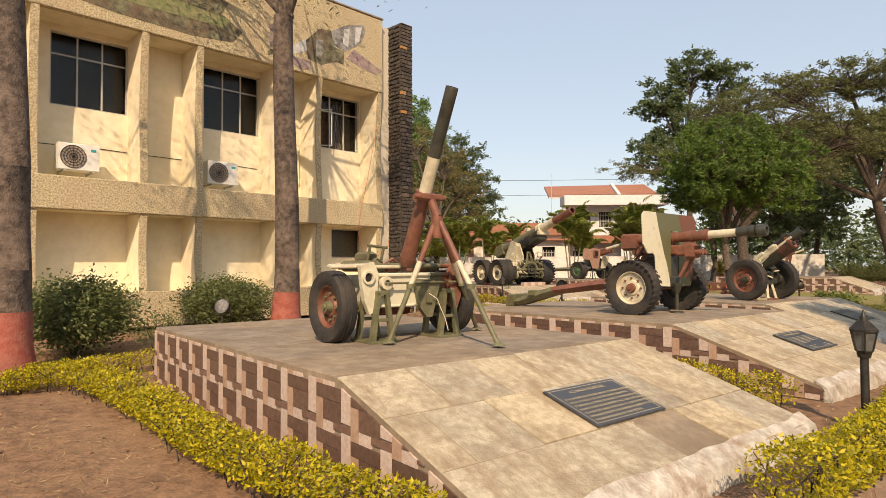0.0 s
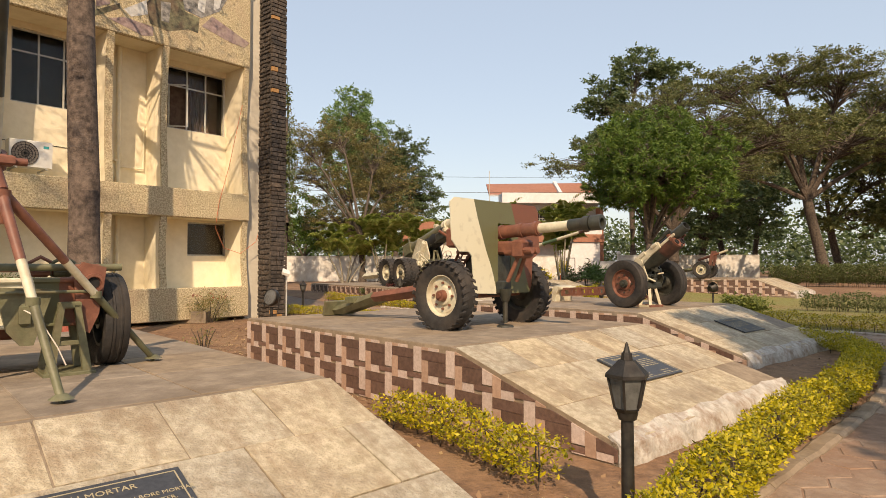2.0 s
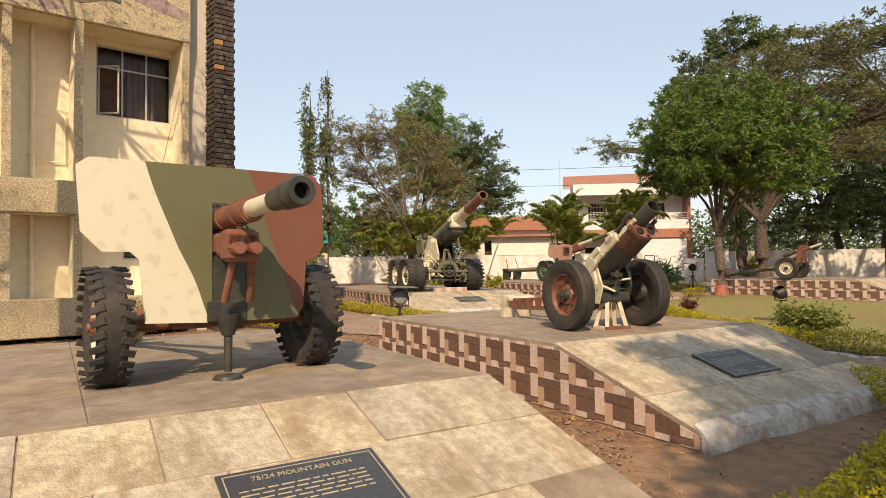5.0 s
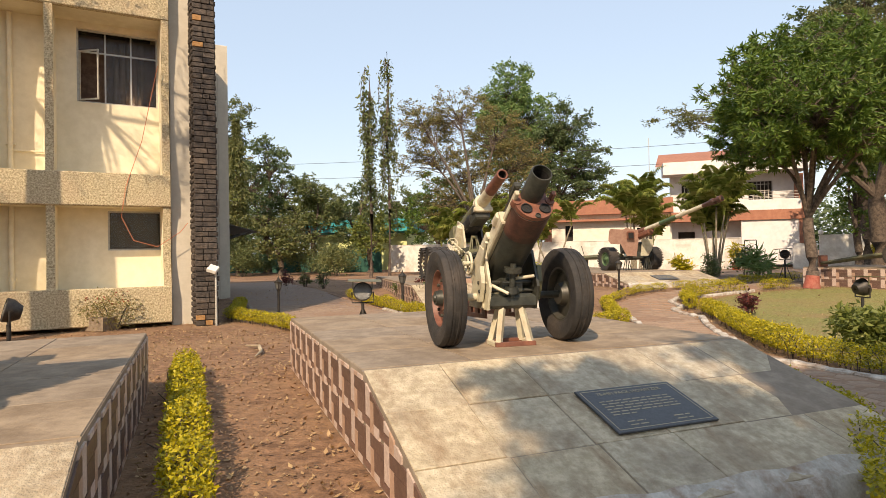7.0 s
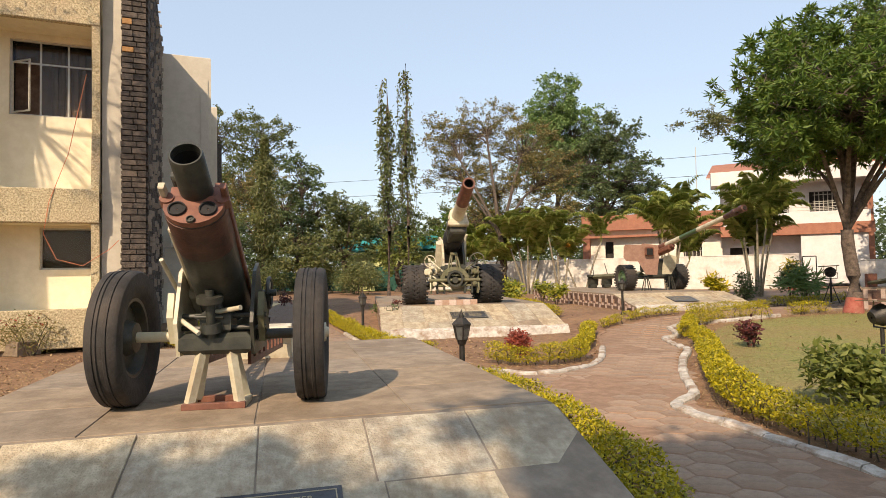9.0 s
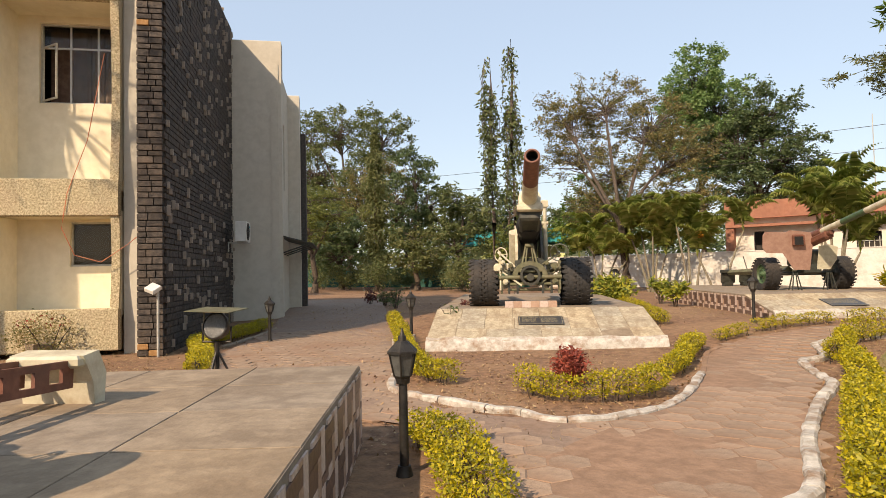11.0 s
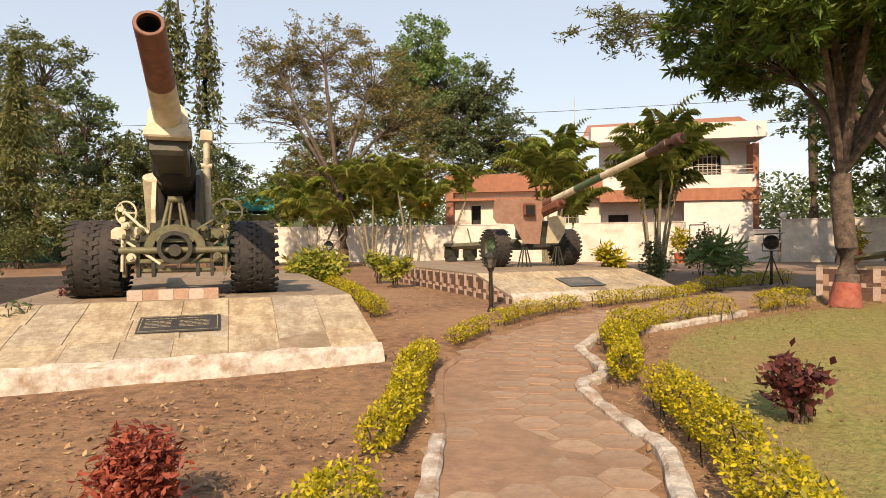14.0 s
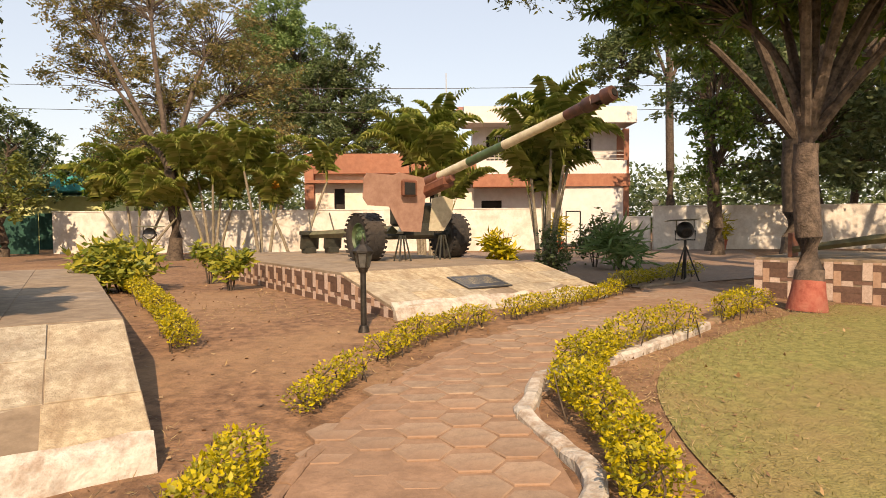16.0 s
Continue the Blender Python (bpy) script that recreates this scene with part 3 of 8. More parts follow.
plaque(m1, s1, *PLAQ, "4.2 INCH MORTAR", ["IT IS OF BRITISH ORIGIN, SMOOTH BORE MORTAR", "WITH 4.2 INCH OR 107 MM BORE DIAMETER.", "IT SERVED ACTIVELY IN WORLD WAR-II AND IN", "HEAVY MORTAR REGIMENT TILL THE LATE 50s WHEN", "IT WAS DECLARED OBSOLETE. IT COULD EFFECTIVELY", "ENGAGE TARGETS ON RESERVE SLOPES UP TO A", "MAXIMUM RANGE OF 4100 METERS."], "black granite plaque with gold lettering about a mortar")
plaque(m2, s2, *PLAQ, "75/24 MOUNTAIN GUN", [], "black granite plaque with gold lettering about a mountain gun", [(-0.35, 0.10 - 0.035 * i, 0.66 if i < 5 else 0.3) for i in range(6)] + [(-0.3, -0.17 - 0.04 * i, 0.2) for i in range(2)] + [(0.12, -0.17 - 0.04 * i, 0.16) for i in range(2)])
plaque(m3, s3, 1.45, 0.66, 0.86, 0.56, "75-MM PACK HOWITZER", [], "black granite plaque with gold lettering about a howitzer", [(-0.33, 0.10 - 0.035 * i, 0.62 if i < 5 else 0.2) for i in range(6)] + [(-0.28, -0.17 - 0.04 * i, 0.15) for i in range(2)] + [(0.12, -0.17 - 0.04 * i, 0.14) for i in range(2)])
plaque(m4, s4, 1.85, 0.72, 0.95, 0.55, "", [], "black granite plaque with small pale lettering", [(-0.4, 0.17, 0.7)] + [(-0.4, 0.08 - 0.05 * i, 0.3) for i in range(5)] + [(0.0, 0.08 - 0.05 * i, 0.35) for i in range(5)])
plaque(m5, s5, 1.55, 0.62, 0.86, 0.62, "", [], "black granite plaque with small pale lettering", [(-0.35, 0.18 - 0.05 * i, 0.66) for i in range(7)])

# ---- office building ----
BM = pose(-1.99, 20.18, 0, 0, 0, 45.57)
bld = thing("office_building", BM, "two-storey cream building with pebbledash bands and deep fins", "building")
FINS = [0.0, 2.36, 3.72, 6.06, 7.44, 9.75, 11.15, 13.5, 14.9, 17.2]
END = -FINS[-1]
DEEP = 1.03


def wall_with_holes(x0, x1, z0, z1, y0, y1, holes):
    """A wall in the xz plane from y0 to y1, with rectangular openings (x0, x1, z0, z1)."""
    xs = sorted({x0, x1, *[h[0] for h in holes], *[h[1] for h in holes]})
    zs = sorted({z0, z1, *[h[2] for h in holes], *[h[3] for h in holes]})
    s = Shape()
    nx, nz, ids = len(xs) - 1, len(zs) - 1, {}

    def solid(i, k):
        return 0 <= i < nx and 0 <= k < nz and not any(h[0] <= xs[i] and xs[i + 1] <= h[1] and h[2] <= zs[k] and zs[k + 1] <= h[3] for h in holes)

    def at(i, j, k):
        if (i, j, k) not in ids:
            ids[i, j, k] = len(s.v)
            s.v.append((xs[i], (y0, y1)[j], zs[k]))
        return ids[i, j, k]

    for i in range(nx):
        for k in range(nz):
            if not solid(i, k):
                continue
            s.f += [(at(i, 0, k), at(i + 1, 0, k), at(i + 1, 0, k + 1), at(i, 0, k + 1)), (at(i + 1, 1, k), at(i, 1, k), at(i, 1, k + 1), at(i + 1, 1, k + 1))]
            if not solid(i - 1, k):
                s.f.append((at(i, 1, k), at(i, 0, k), at(i, 0, k + 1), at(i, 1, k + 1)))
            if not solid(i + 1, k):
                s.f.append((at(i + 1, 0, k), at(i + 1, 1, k), at(i + 1, 1, k + 1), at(i + 1, 0, k + 1)))
            if not solid(i, k - 1):
                s.f.append((at(i, 1, k), at(i + 1, 1, k), at(i + 1, 0, k), at(i, 0, k)))
            if not solid(i, k + 1):
                s.f.append((at(i, 0, k + 1), at(i + 1, 0, k + 1), at(i + 1, 1, k + 1), at(i, 1, k + 1)))
    return s


WINS = [(0.17, 1.94, 5.42, 7.2), (3.9, 5.62, 5.42, 7.2), (7.58, 9.32, 5.42, 7.2), (11.3, 13.0, 5.42, 7.2), (0.12, 1.32, 1.84, 2.81)]
part("wall", wall_with_holes(END, 0.55, 0.0, 9.3, DEEP, DEEP + 0.25, [(-b, -a, c, d) for a, b, c, d in WINS]), plaster, bld, "cream plaster wall set back between fins", smooth=False)
part("roof", Shape().box(((END + 0.5) / 2, 6.0, 9.2), (-END + 0.5, 9.4, 0.25)), concrete, bld)
part("end_wall", Shape().box((0.26, 0.72, 4.85), (0.46, 0.95, 9.7)), plaster2, bld, "plain pale strip beside the stone wall")
part("back_wall", Shape().box((END / 2, 10.6, 4.6), (-END, 0.2, 9.2)), plaster, bld)
part("side_wall", Shape().box((END - 0.1, 5.4, 4.6), (0.2, 10.4, 9.2)), plaster, bld)
# sheet across the inside, painted near black for the rooms' shade
part("inner_shade_sheet", Shape().box((END / 2, 3.4, 4.6), (-END - 0.4, 0.1, 9.0)), room_shade, bld)
part("parapet", Shape().box((END / 2, 0.08, 8.56), (-END, 0.16, 2.46), None, 0.02), pebble, bld, "pebbledash parapet with faded murals")
part("soffit", Shape().box((END / 2, 0.6, 7.41), (-END, 0.88, 0.12)), plaster, bld)
part("parapet_cap", Shape().box((END / 2, 0.10, 9.82), (-END + 0.06, 0.26, 0.06), None, 0.01), concrete, bld)
part("beam", Shape().box((END / 2, 0.10, 3.23), (-END, 0.2, 0.76), None, 0.02), pebble, bld, "pebbledash band between the storeys")
part("ledge", Shape().box((END / 2, 0.61, 3.45), (-END, 0.84, 0.12)), plaster, bld)
part("beam_soffit", Shape().box((END / 2, 0.61, 2.92), (-END, 0.84, 0.1)), plaster, bld)
part("plinth", Shape().box((END / 2, 0.10, 0.53), (-END, 0.2, 0.86), None, 0.02), pebble, bld, "pebbledash plinth with pink patches")
part("plinth_top", Shape().box((END / 2, 0.61, 0.86), (-END, 0.84, 0.12)), plaster, bld)
for i, f in enumerate(FINS):
    for z0, z1 in ((0.93, 2.86), (3.58, 7.36)):
        s = Shape()
        n = 8
        for k in range(n + 1):
            t = k / n
            z = z0 + (z1 - z0) * t
            y = 0.03 + 0.11 * math.sin(math.pi * t) if z0 > 3 else 0.03 + 0.10 * math.sin(math.pi * t * 0.9)
            s.v += [(-f - 0.16, y, z), (-f, y, z), (-f, DEEP, z), (-f - 0.16, DEEP, z)]
        for k in range(n):
            s.f += [(k * 4 + c, k * 4 + (c + 1) % 4, k * 4 + 4 + (c + 1) % 4, k * 4 + 4 + c) for c in range(4)]
        part("fin", s, plaster, bld, "cream plastered fin", smooth=False)
        e = Shape()
        for k in range(n + 1):
            a = s.v[k * 4]
            e.v += [(-f - 0.163, a[1] - 0.012, a[2]), (-f + 0.003, a[1] - 0.012, a[2]), (-f + 0.003, a[1] + 0.05, a[2]), (-f - 0.163, a[1] + 0.05, a[2])]
        e.f = list(s.f)
        part("fin_edge", e, pebble, bld, "pebbledash fin edge", smooth=False)


def window(a, b, z0, z1, cols, transom, open_first, back, backing):
    w = part("window", wall_with_holes(-b, -a, z0, z1, DEEP + 0.08, DEEP + 0.13, [(-b + 0.04, -a - 0.04, z0 + 0.04, z1 - 0.04)]), grey_steel, bld, "steel-framed window", smooth=False)
    n = cols
    cw = (b - a - 0.08) / n
    bars = Shape()
    for k in range(1, n):
        bars.box((-b + 0.04 + cw * k, DEEP + 0.105, (z0 + z1) / 2), (0.035, 0.045, z1 - z0 - 0.08))
    zt = z0 + (z1 - z0) * 0.70
    if transom:
        bars.box(((-a - b) / 2, DEEP + 0.105, zt), (b - a - 0.08, 0.04, 0.035))
    part("glazing_bar", bars, grey_steel, w, smooth=False)
    for k in range(n):
        x = -b + 0.04 + cw * (k + 0.5)
        for lo, hi in ((z0 + 0.04, zt), (zt, z1 - 0.04)) if transom else ((z0 + 0.04, z1 - 0.04),):
            if open_first and k == 0 and hi == zt:
                sash = part("open_sash", wall_with_holes(0, cw - 0.04, lo, hi, -0.015, 0.015, [(0.035, cw - 0.075, lo + 0.035, hi - 0.035)]), grey_steel, w, "sash standing open", pose(-b + 0.05, DEEP + 0.06, 0, 0, 0, -38), False)
                continue
            p = part("pane", Shape().box((x, DEEP + 0.105, (lo + hi) / 2), (cw - 0.02, 0.005, hi - lo - 0.02)), glass, w, smooth=False)
            p.visible_shadow = False
    # sheet behind the glass; the near-black one paints in room shade
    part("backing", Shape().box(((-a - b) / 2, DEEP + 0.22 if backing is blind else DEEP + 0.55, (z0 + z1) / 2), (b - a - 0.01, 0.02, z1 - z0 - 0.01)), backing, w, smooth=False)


# all but the first upper window get the painted shade sheet
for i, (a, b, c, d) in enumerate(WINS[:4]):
    window(a, b, c, d, 3, True, i == 0, True, curtain_m if i == 0 else room_shade)
window(*WINS[4], 1, False, False, True, blind)
# a narrow grey strip that hangs as a curtain fold inside the open window
for k in range(5):
    part("curtain", Shape().tube([(-1.1 + 0.14 * k, DEEP + 0.45, 5.45), (-1.1 + 0.14 * k, DEEP + 0.45, 7.1)], 0.075, 8), curtain_m, bld)
# pipes in the narrow bays
pipes = Shape().rod((-3.25, DEEP - 0.08, 0.95), (-3.25, DEEP - 0.08, 2.86), 0.055).rod((-3.25, DEEP - 0.08, 3.5), (-3.25, DEEP - 0.08, 7.3), 0.055)
pipes.rod((-3.2, DEEP - 0.06, 4.15), (-2.6, DEEP - 0.06, 4.15), 0.02).rod((-2.6, DEEP - 0.06, 4.15), (-2.6, DEEP - 0.06, 5.3), 0.02)
part("downpipe", pipes, plaster, bld, "cream painted drainpipe")
for z in (4.3, 1.2):
    part("pipe_bracket", Shape().box((-3.25, DEEP - 0.05, z), (0.18, 0.12, 0.05)), plaster, bld)
# murals of aircraft and armour on the parapet, as flat faded shapes
def mural(name, pts, material, label, lift=0.0):
    s = Shape().slab(pts, 0.0, 0.004 + lift)
    return part(name, s, material, bld, label, pose(0, -0.002, 0, 90, 0, 0), False)


mural("mural_patch", [(-1.5, 8.13), (-0.6, 7.92), (-0.18, 7.89), (-0.02, 8.07), (-1.19, 8.5)], mural_mauve, "faded mauve aircraft wing")
mural("mural_patch", [(-2.06, 8.45), (-1.5, 8.36), (-0.96, 8.72), (-0.73, 9.15), (-0.78, 9.41), (-1.5, 9.19), (-2.16, 8.8)], mural_grey, "faded grey aircraft tail")
mural("mural_patch", [(-1.62, 8.55), (-1.42, 8.52), (-1.34, 9.12), (-1.56, 9.05)], mural_white, "pale panel on the tail", 0.003)
mural("mural_patch", [(-1.15, 8.68), (-0.98, 8.80), (-0.86, 9.30), (-1.12, 9.24)], mural_white, "pale panel on the tail", 0.003)
mural("mural_patch", [(-2.89, 7.79), (-2.43, 7.72), (-1.88, 7.94), (-1.6, 7.91), (-1.56, 8.34), (-1.97, 8.39), (-2.06, 8.87), (-2.5, 8.81), (-2.98, 8.32)], mural_dark, "dark mosaic aircraft body", 0.002)
mural("mural_patch", [(-2.6, 7.95), (-2.4, 7.95), (-2.35, 8.5), (-2.62, 8.45)], mural_grey, "grey panel on the aircraft", 0.005)
mural("mural_patch", [(-3.35, 7.82), (-2.94, 8.01), (-2.98, 8.37), (-3.53, 7.96)], mural_white, "pale cockpit patch")
mural("mural_patch", [(-4.22, 7.56), (-3.62, 7.94), (-3.62, 8.08), (-4.2, 7.72)], mural_dark, "dark edge of a mural wing")
mural("mural_patch", [(-4.17, 7.81), (-3.85, 7.98), (-3.85, 8.63), (-4.17, 8.46)], mural_mauve, "faded mauve panel")
mural("mural_patch", [(-3.9, 7.62), (-3.07, 7.42), (-2.8, 7.49), (-2.8, 7.72), (-3.5, 7.76)], mural_mauve, "faded mauve nose of the aircraft")
mural("mural", [(-9.6, 7.75), (-8.2, 7.6), (-6.4, 7.55), (-5.3, 7.65), (-5.0, 8.0), (-5.6, 8.35), (-5.4, 8.7), (-6.3, 8.85), (-6.9, 9.3), (-7.6, 9.2), (-8.0, 8.8), (-9.8, 8.6)], mural_dark, "faded dark mosaic of an armoured vehicle")
mural("mural_patch", [(-9.4, 8.05), (-7.6, 7.95), (-5.5, 8.0), (-5.35, 8.25), (-7.4, 8.4), (-9.3, 8.45)], mural_green, "faded green hull of the armoured vehicle", 0.003)
mural("mural_patch", [(-7.9, 8.75), (-6.8, 8.7), (-6.5, 8.85), (-7.2, 9.15)], mural_mauve, "faded mauve turret", 0.003)
part("wall_cable", Shape().tube([(-15.0 + 1.1 * k, DEEP - 0.012, 4.47 + 0.02 * math.sin(2.3 * k)) for k in range(11)], 0.009, 5), iron, bld, "thin black cable clipped along the wall")

# dark stone end wall of the building
STX0, STX1, STY0, STY1, STH = 0.48, 0.98, -0.38, 7.4, 9.75
core = thing("stone_wall", BM, "tall dark basalt end wall with projecting stones", "wall")
part("core", Shape().box(((STX0 + STX1) / 2, (STY0 + STY1) / 2, STH / 2), (STX1 - STX0 - 0.04, STY1 - STY0 - 0.04, STH)), mortar_m, core, smooth=False)
# wing beyond the stone wall
wing = thing("rear_wing", BM, "plain pale plastered rear wing with a porch", "building")
part("wall", Shape().box((1.75, 7.63, 4.7), (1.7, 0.45, 9.4), None, 0.02), plaster2, wing, "plain pale pier")
part("wall", wall_with_holes(7.38, 11.0, 0.0, 8.6, -2.5, -2.25, [(8.4, 9.5, 4.6, 7.0)]), plaster2, wing, "pale wall above the porch", pose(0, 0, 0, 0, 0, 90), False)
part("wall", Shape().box((2.5, 11.2, 4.3), (0.9, 0.45, 8.6), None, 0.02), plaster2, wing)
part("wall", Shape().box((2.65, 11.75, 3.6), (1.0, 0.5, 7.2), None, 0.02), mortar_m, wing, "dark stone pier")
# near-black sheet painting the shade within the wall's opening
part("recess_shade_sheet", Shape().box((1.6, 9.0, 5.8), (0.05, 1.3, 2.6)), room_shade, wing)
aw = part("awning", Shape().rod((2.4, 7.5, 2.9), (2.4, 11.2, 2.9), 0.03), dark_steel, wing, "dark corrugated porch awning")
for k in range(9):
    part("sheet", Shape().add([(2.3, 7.5 + 0.42 * k, 2.95), (3.6, 7.5 + 0.42 * k, 2.6), (3.6, 7.8 + 0.42 * k, 2.56), (2.3, 7.8 + 0.42 * k, 2.91), (2.3, 7.5 + 0.42 * k, 2.92), (3.6, 7.5 + 0.42 * k, 2.57), (3.6, 7.8 + 0.42 * k, 2.53), (2.3, 7.8 + 0.42 * k, 2.88)], [(0, 1, 2, 3), (7, 6, 5, 4), (0, 4, 5, 1), (1, 5, 6, 2), (2, 6, 7, 3), (3, 7, 4, 0)]), dark_steel, aw, smooth=False)
for k in range(4):
    part("strut", Shape().rod((2.3, 7.6 + 1.15 * k, 2.2), (3.4, 7.6 + 1.15 * k, 2.58), 0.025), dark_steel, aw)


def ac_unit(m, label):
    ob = thing("ac_unit", m, label, "air conditioner", "air conditioners")
    part("casing", Shape().box((0, 0, 0.32), (0.86, 0.32, 0.62), None, 0.015), ac_white, ob)
    g = Shape()
    for r in (0.08, 0.14, 0.20, 0.26):
        g.lathe([(-0.006, r - 0.005), (0.006, r - 0.005), (0.006, r + 0.005), (-0.006, r + 0.005), (-0.006, r - 0.005)], pose(-0.12, -0.175, 0.32, 0, 0, 90), 32)
    for k in range(8):
        a = math.pi * k / 8
        g.rod((-0.12 - 0.26 * math.cos(a), -0.178, 0.32 - 0.26 * math.sin(a)), (-0.12 + 0.26 * math.cos(a), -0.178, 0.32 + 0.26 * math.sin(a)), 0.004, n=5)
    part("fan_grille", g, iron, ob, "dark wire fan grille")
    part("fan_recess", Shape().rod((-0.12, -0.155, 0.32), (-0.12, -0.166, 0.32), 0.27, n=32), plinth_core, ob)
    part("badge", Shape().box((0.30, -0.163, 0.5), (0.11, 0.006, 0.06)), teal_m, ob)
    b = Shape()
    for sx in (-0.3, 0.3):
        b.box((sx, 0.1, -0.015), (0.04, 0.6, 0.03)).box((sx, 0.38, -0.15), (0.04, 0.03, 0.3))
    part("bracket", b, grey_steel, ob, "steel wall bracket")
    return ob


ac_unit(BM @ pose(-8.85, 0.55, 3.8), "off-white air conditioner on the ledge with round grille")
ac_unit(BM @ pose(-5.35, 0.55, 3.8), "off-white air conditioner on the ledge with round grille")
ac_unit(BM @ pose(1.5, 6.3, 2.6, 0, 0, 90), "off-white air conditioner bracketed to the stone wall")


# ---- compound wall and house ----
def long_wall(a, b, h, label):
    ax, bx = Vector((*a, 0)), Vector((*b, 0))
    L = (bx - ax).length
    yaw = math.degrees(math.atan2(b[1] - a[1], b[0] - a[0]))
    s = Shape().box((L / 2, 0, h / 2 - 0.1), (L, 0.25, h + 0.2), None, 0.02).box((L / 2, 0, h + 0.02), (L + 0.04, 0.3, 0.05), None, 0.01)
    ob = part("boundary_wall", s, white_wall, None, "", pose(a[0], a[1], ground_z(*a), 0, 0, yaw), False)
    return tagged(ob, label, "wall", kind="structure")


long_wall((-9.3, 53.0), (15.8, 52.4), 2.05, "stained whitewashed boundary wall")
long_wall((20.2, 51.9), (31.6, 50.6), 2.1, "stained whitewashed boundary wall by the gate")
long_wall((18.9, 52.6), (20.1, 52.0), 1.6, "short whitewashed wall by the gate")
ball = Shape()
ball.lathe([(-0.16, 0.02), (-0.14, 0.09), (-0.08, 0.15), (0, 0.17), (0.08, 0.15), (0.14, 0.09), (0.16, 0.02)], pose(20.3, 51.9, 2.62, 0, 90, 0), 20)
tagged(part("wall_lamp", ball, house_white), "white globe lamp on the boundary wall", "lamp")
house = thing("house", pose(0.6, 57.0, 0.3), "white house with terracotta bands and balcony", "house")
part("wall", wall_with_holes(2.2, 11.2, 0, 4.2, 0, 0.3, [(3.3, 3.9, 2.1, 3.4), (8.7, 9.9, 0.6, 3.1)]), house_cream, house, "cream single-storey wall", smooth=False)
part("fascia", Shape().box((6.5, -0.15, 4.75), (9.6, 0.7, 1.1)), house_brown, house, "terracotta roof fascia", smooth=False)
part("sunshade", Shape().box((6.5, -0.35, 3.75), (9.4, 0.6, 0.16)), house_brown, house)
part("corner_pier", Shape().box((2.0, -0.3, 2.3), (0.5, 0.5, 4.6)), house_brown, house)
part("wall", Shape().box((6.5, 4.0, 2.4), (9.0, 0.2, 4.8)), house_cream, house)
part("wall", wall_with_holes(11.2, 19.8, 0, 7.6, 0.6, 0.9, [(12.0, 13.4, 4.6, 6.4), (14.2, 15.4, 4.4, 6.4), (16.6, 18.2, 4.3, 6.3), (11.7, 12.9, 0.7, 2.7)]), house_white, house, "white two-storey wall", smooth=False)
# two sheets added behind the house openings, indoor shade painted as near black
part("house_shade_sheet", Shape().box((15.4, 1.3, 3.8), (8.4, 0.1, 7.2)), room_shade, house)
part("house_shade_sheet", Shape().box((6.4, 0.8, 2.0), (8.2, 0.1, 3.8)), room_shade, house)
part("floor_band", Shape().box((15.5, -0.2, 3.75), (8.8, 1.4, 0.7)), house_brown, house, "terracotta floor band", smooth=False)
part("end_pier", Shape().box((19.7, -0.2, 3.3), (0.3, 1.3, 6.6)), house_brown, house, smooth=False)
part("balcony_parapet", Shape().box((15.5, -0.8, 4.45), (8.4, 0.12, 0.8)), house_white, house, smooth=False)
part("roof_slab", Shape().box((15.4, 0.0, 7.35), (9.6, 2.2, 0.9)), house_white, house, "white roof parapet", smooth=False)
part("gate_panel", Shape().box((17.7, -0.7, 1.8), (3.7, 0.1, 3.2)), house_white, house, "white sheet gate", smooth=False)
up = part("upper_storey", wall_with_holes(12.0, 21.4, 6.8, 8.4, 7.0, 7.3, [(13.2, 14.4, 7.2, 8.1)]), house_white, house, "set-back white upper storey", smooth=False)
part("tiled_roof", Shape().add([(10.4, 6.0, 8.5), (22.4, 6.0, 8.3), (22.4, 12.5, 10.6), (11.0, 12.5, 10.4), (10.4, 6.0, 8.3), (22.4, 6.0, 8.1), (22.4, 12.5, 10.4), (11.0, 12.5, 10.2)], [(0, 1, 2, 3), (7, 6, 5, 4), (0, 4, 5, 1), (1, 5, 6, 2), (2, 6, 7, 3), (3, 7, 4, 0)]), house_brown, up, "shallow terracotta tiled roof", smooth=False)
part("gable_edge", Shape().box((0, 0, 0), (0.35, 6.6, 0.3), pose(18.2, 9.2, 9.6, 18, 0, -8), 0.02), house_white, up, "white roof edge")
part("eave", Shape().box((0, 0, 0), (12.0, 0.10, 0.16), pose(16.4, 5.93, 8.26, 0, 0.95, 0)), house_white, up)
for x in (12.7, 14.8, 17.4, 9.3):
    w = Shape()
    zz = 5.4 if x > 10 else 1.9
    for k in range(5):
        w.box((x - 0.5 + 0.25 * k, 0.5 if x > 10 else -0.06, zz), (0.04, 0.05, 1.8))
    for k in range(4):
        w.box((x, 0.5 if x > 10 else -0.06, zz - 0.7 + 0.45 * k), (1.2, 0.05, 0.04))
    part("window_grille", w, grey_steel, house, smooth=False)
part("mast", Shape().rod((9.7, 0.6, 4.5), (9.7, 0.6, 10.0), 0.025, n=6), grey_steel, house)
rail = Shape()
for z in (4.95, 5.15, 5.35):
    rail.rod((11.3, -0.8, z), (19.7, -0.8, z), 0.02, n=6)
part("balcony_rail", rail, grey_steel, house)
gate = Shape().rod((15.9, 51.9, 0.3), (15.9, 51.9, 2.2), 0.03).rod((16.6, 51.9, 0.3), (16.6, 51.9, 2.2), 0.03).rod((15.9, 51.9, 2.2), (16.6, 51.9, 2.2), 0.03).rod((15.9, 51.9, 0.5), (16.6, 51.9, 0.5), 0.03)
tagged(part("gate_frame", gate, iron), "narrow black steel gate frame by the wall", "gate")
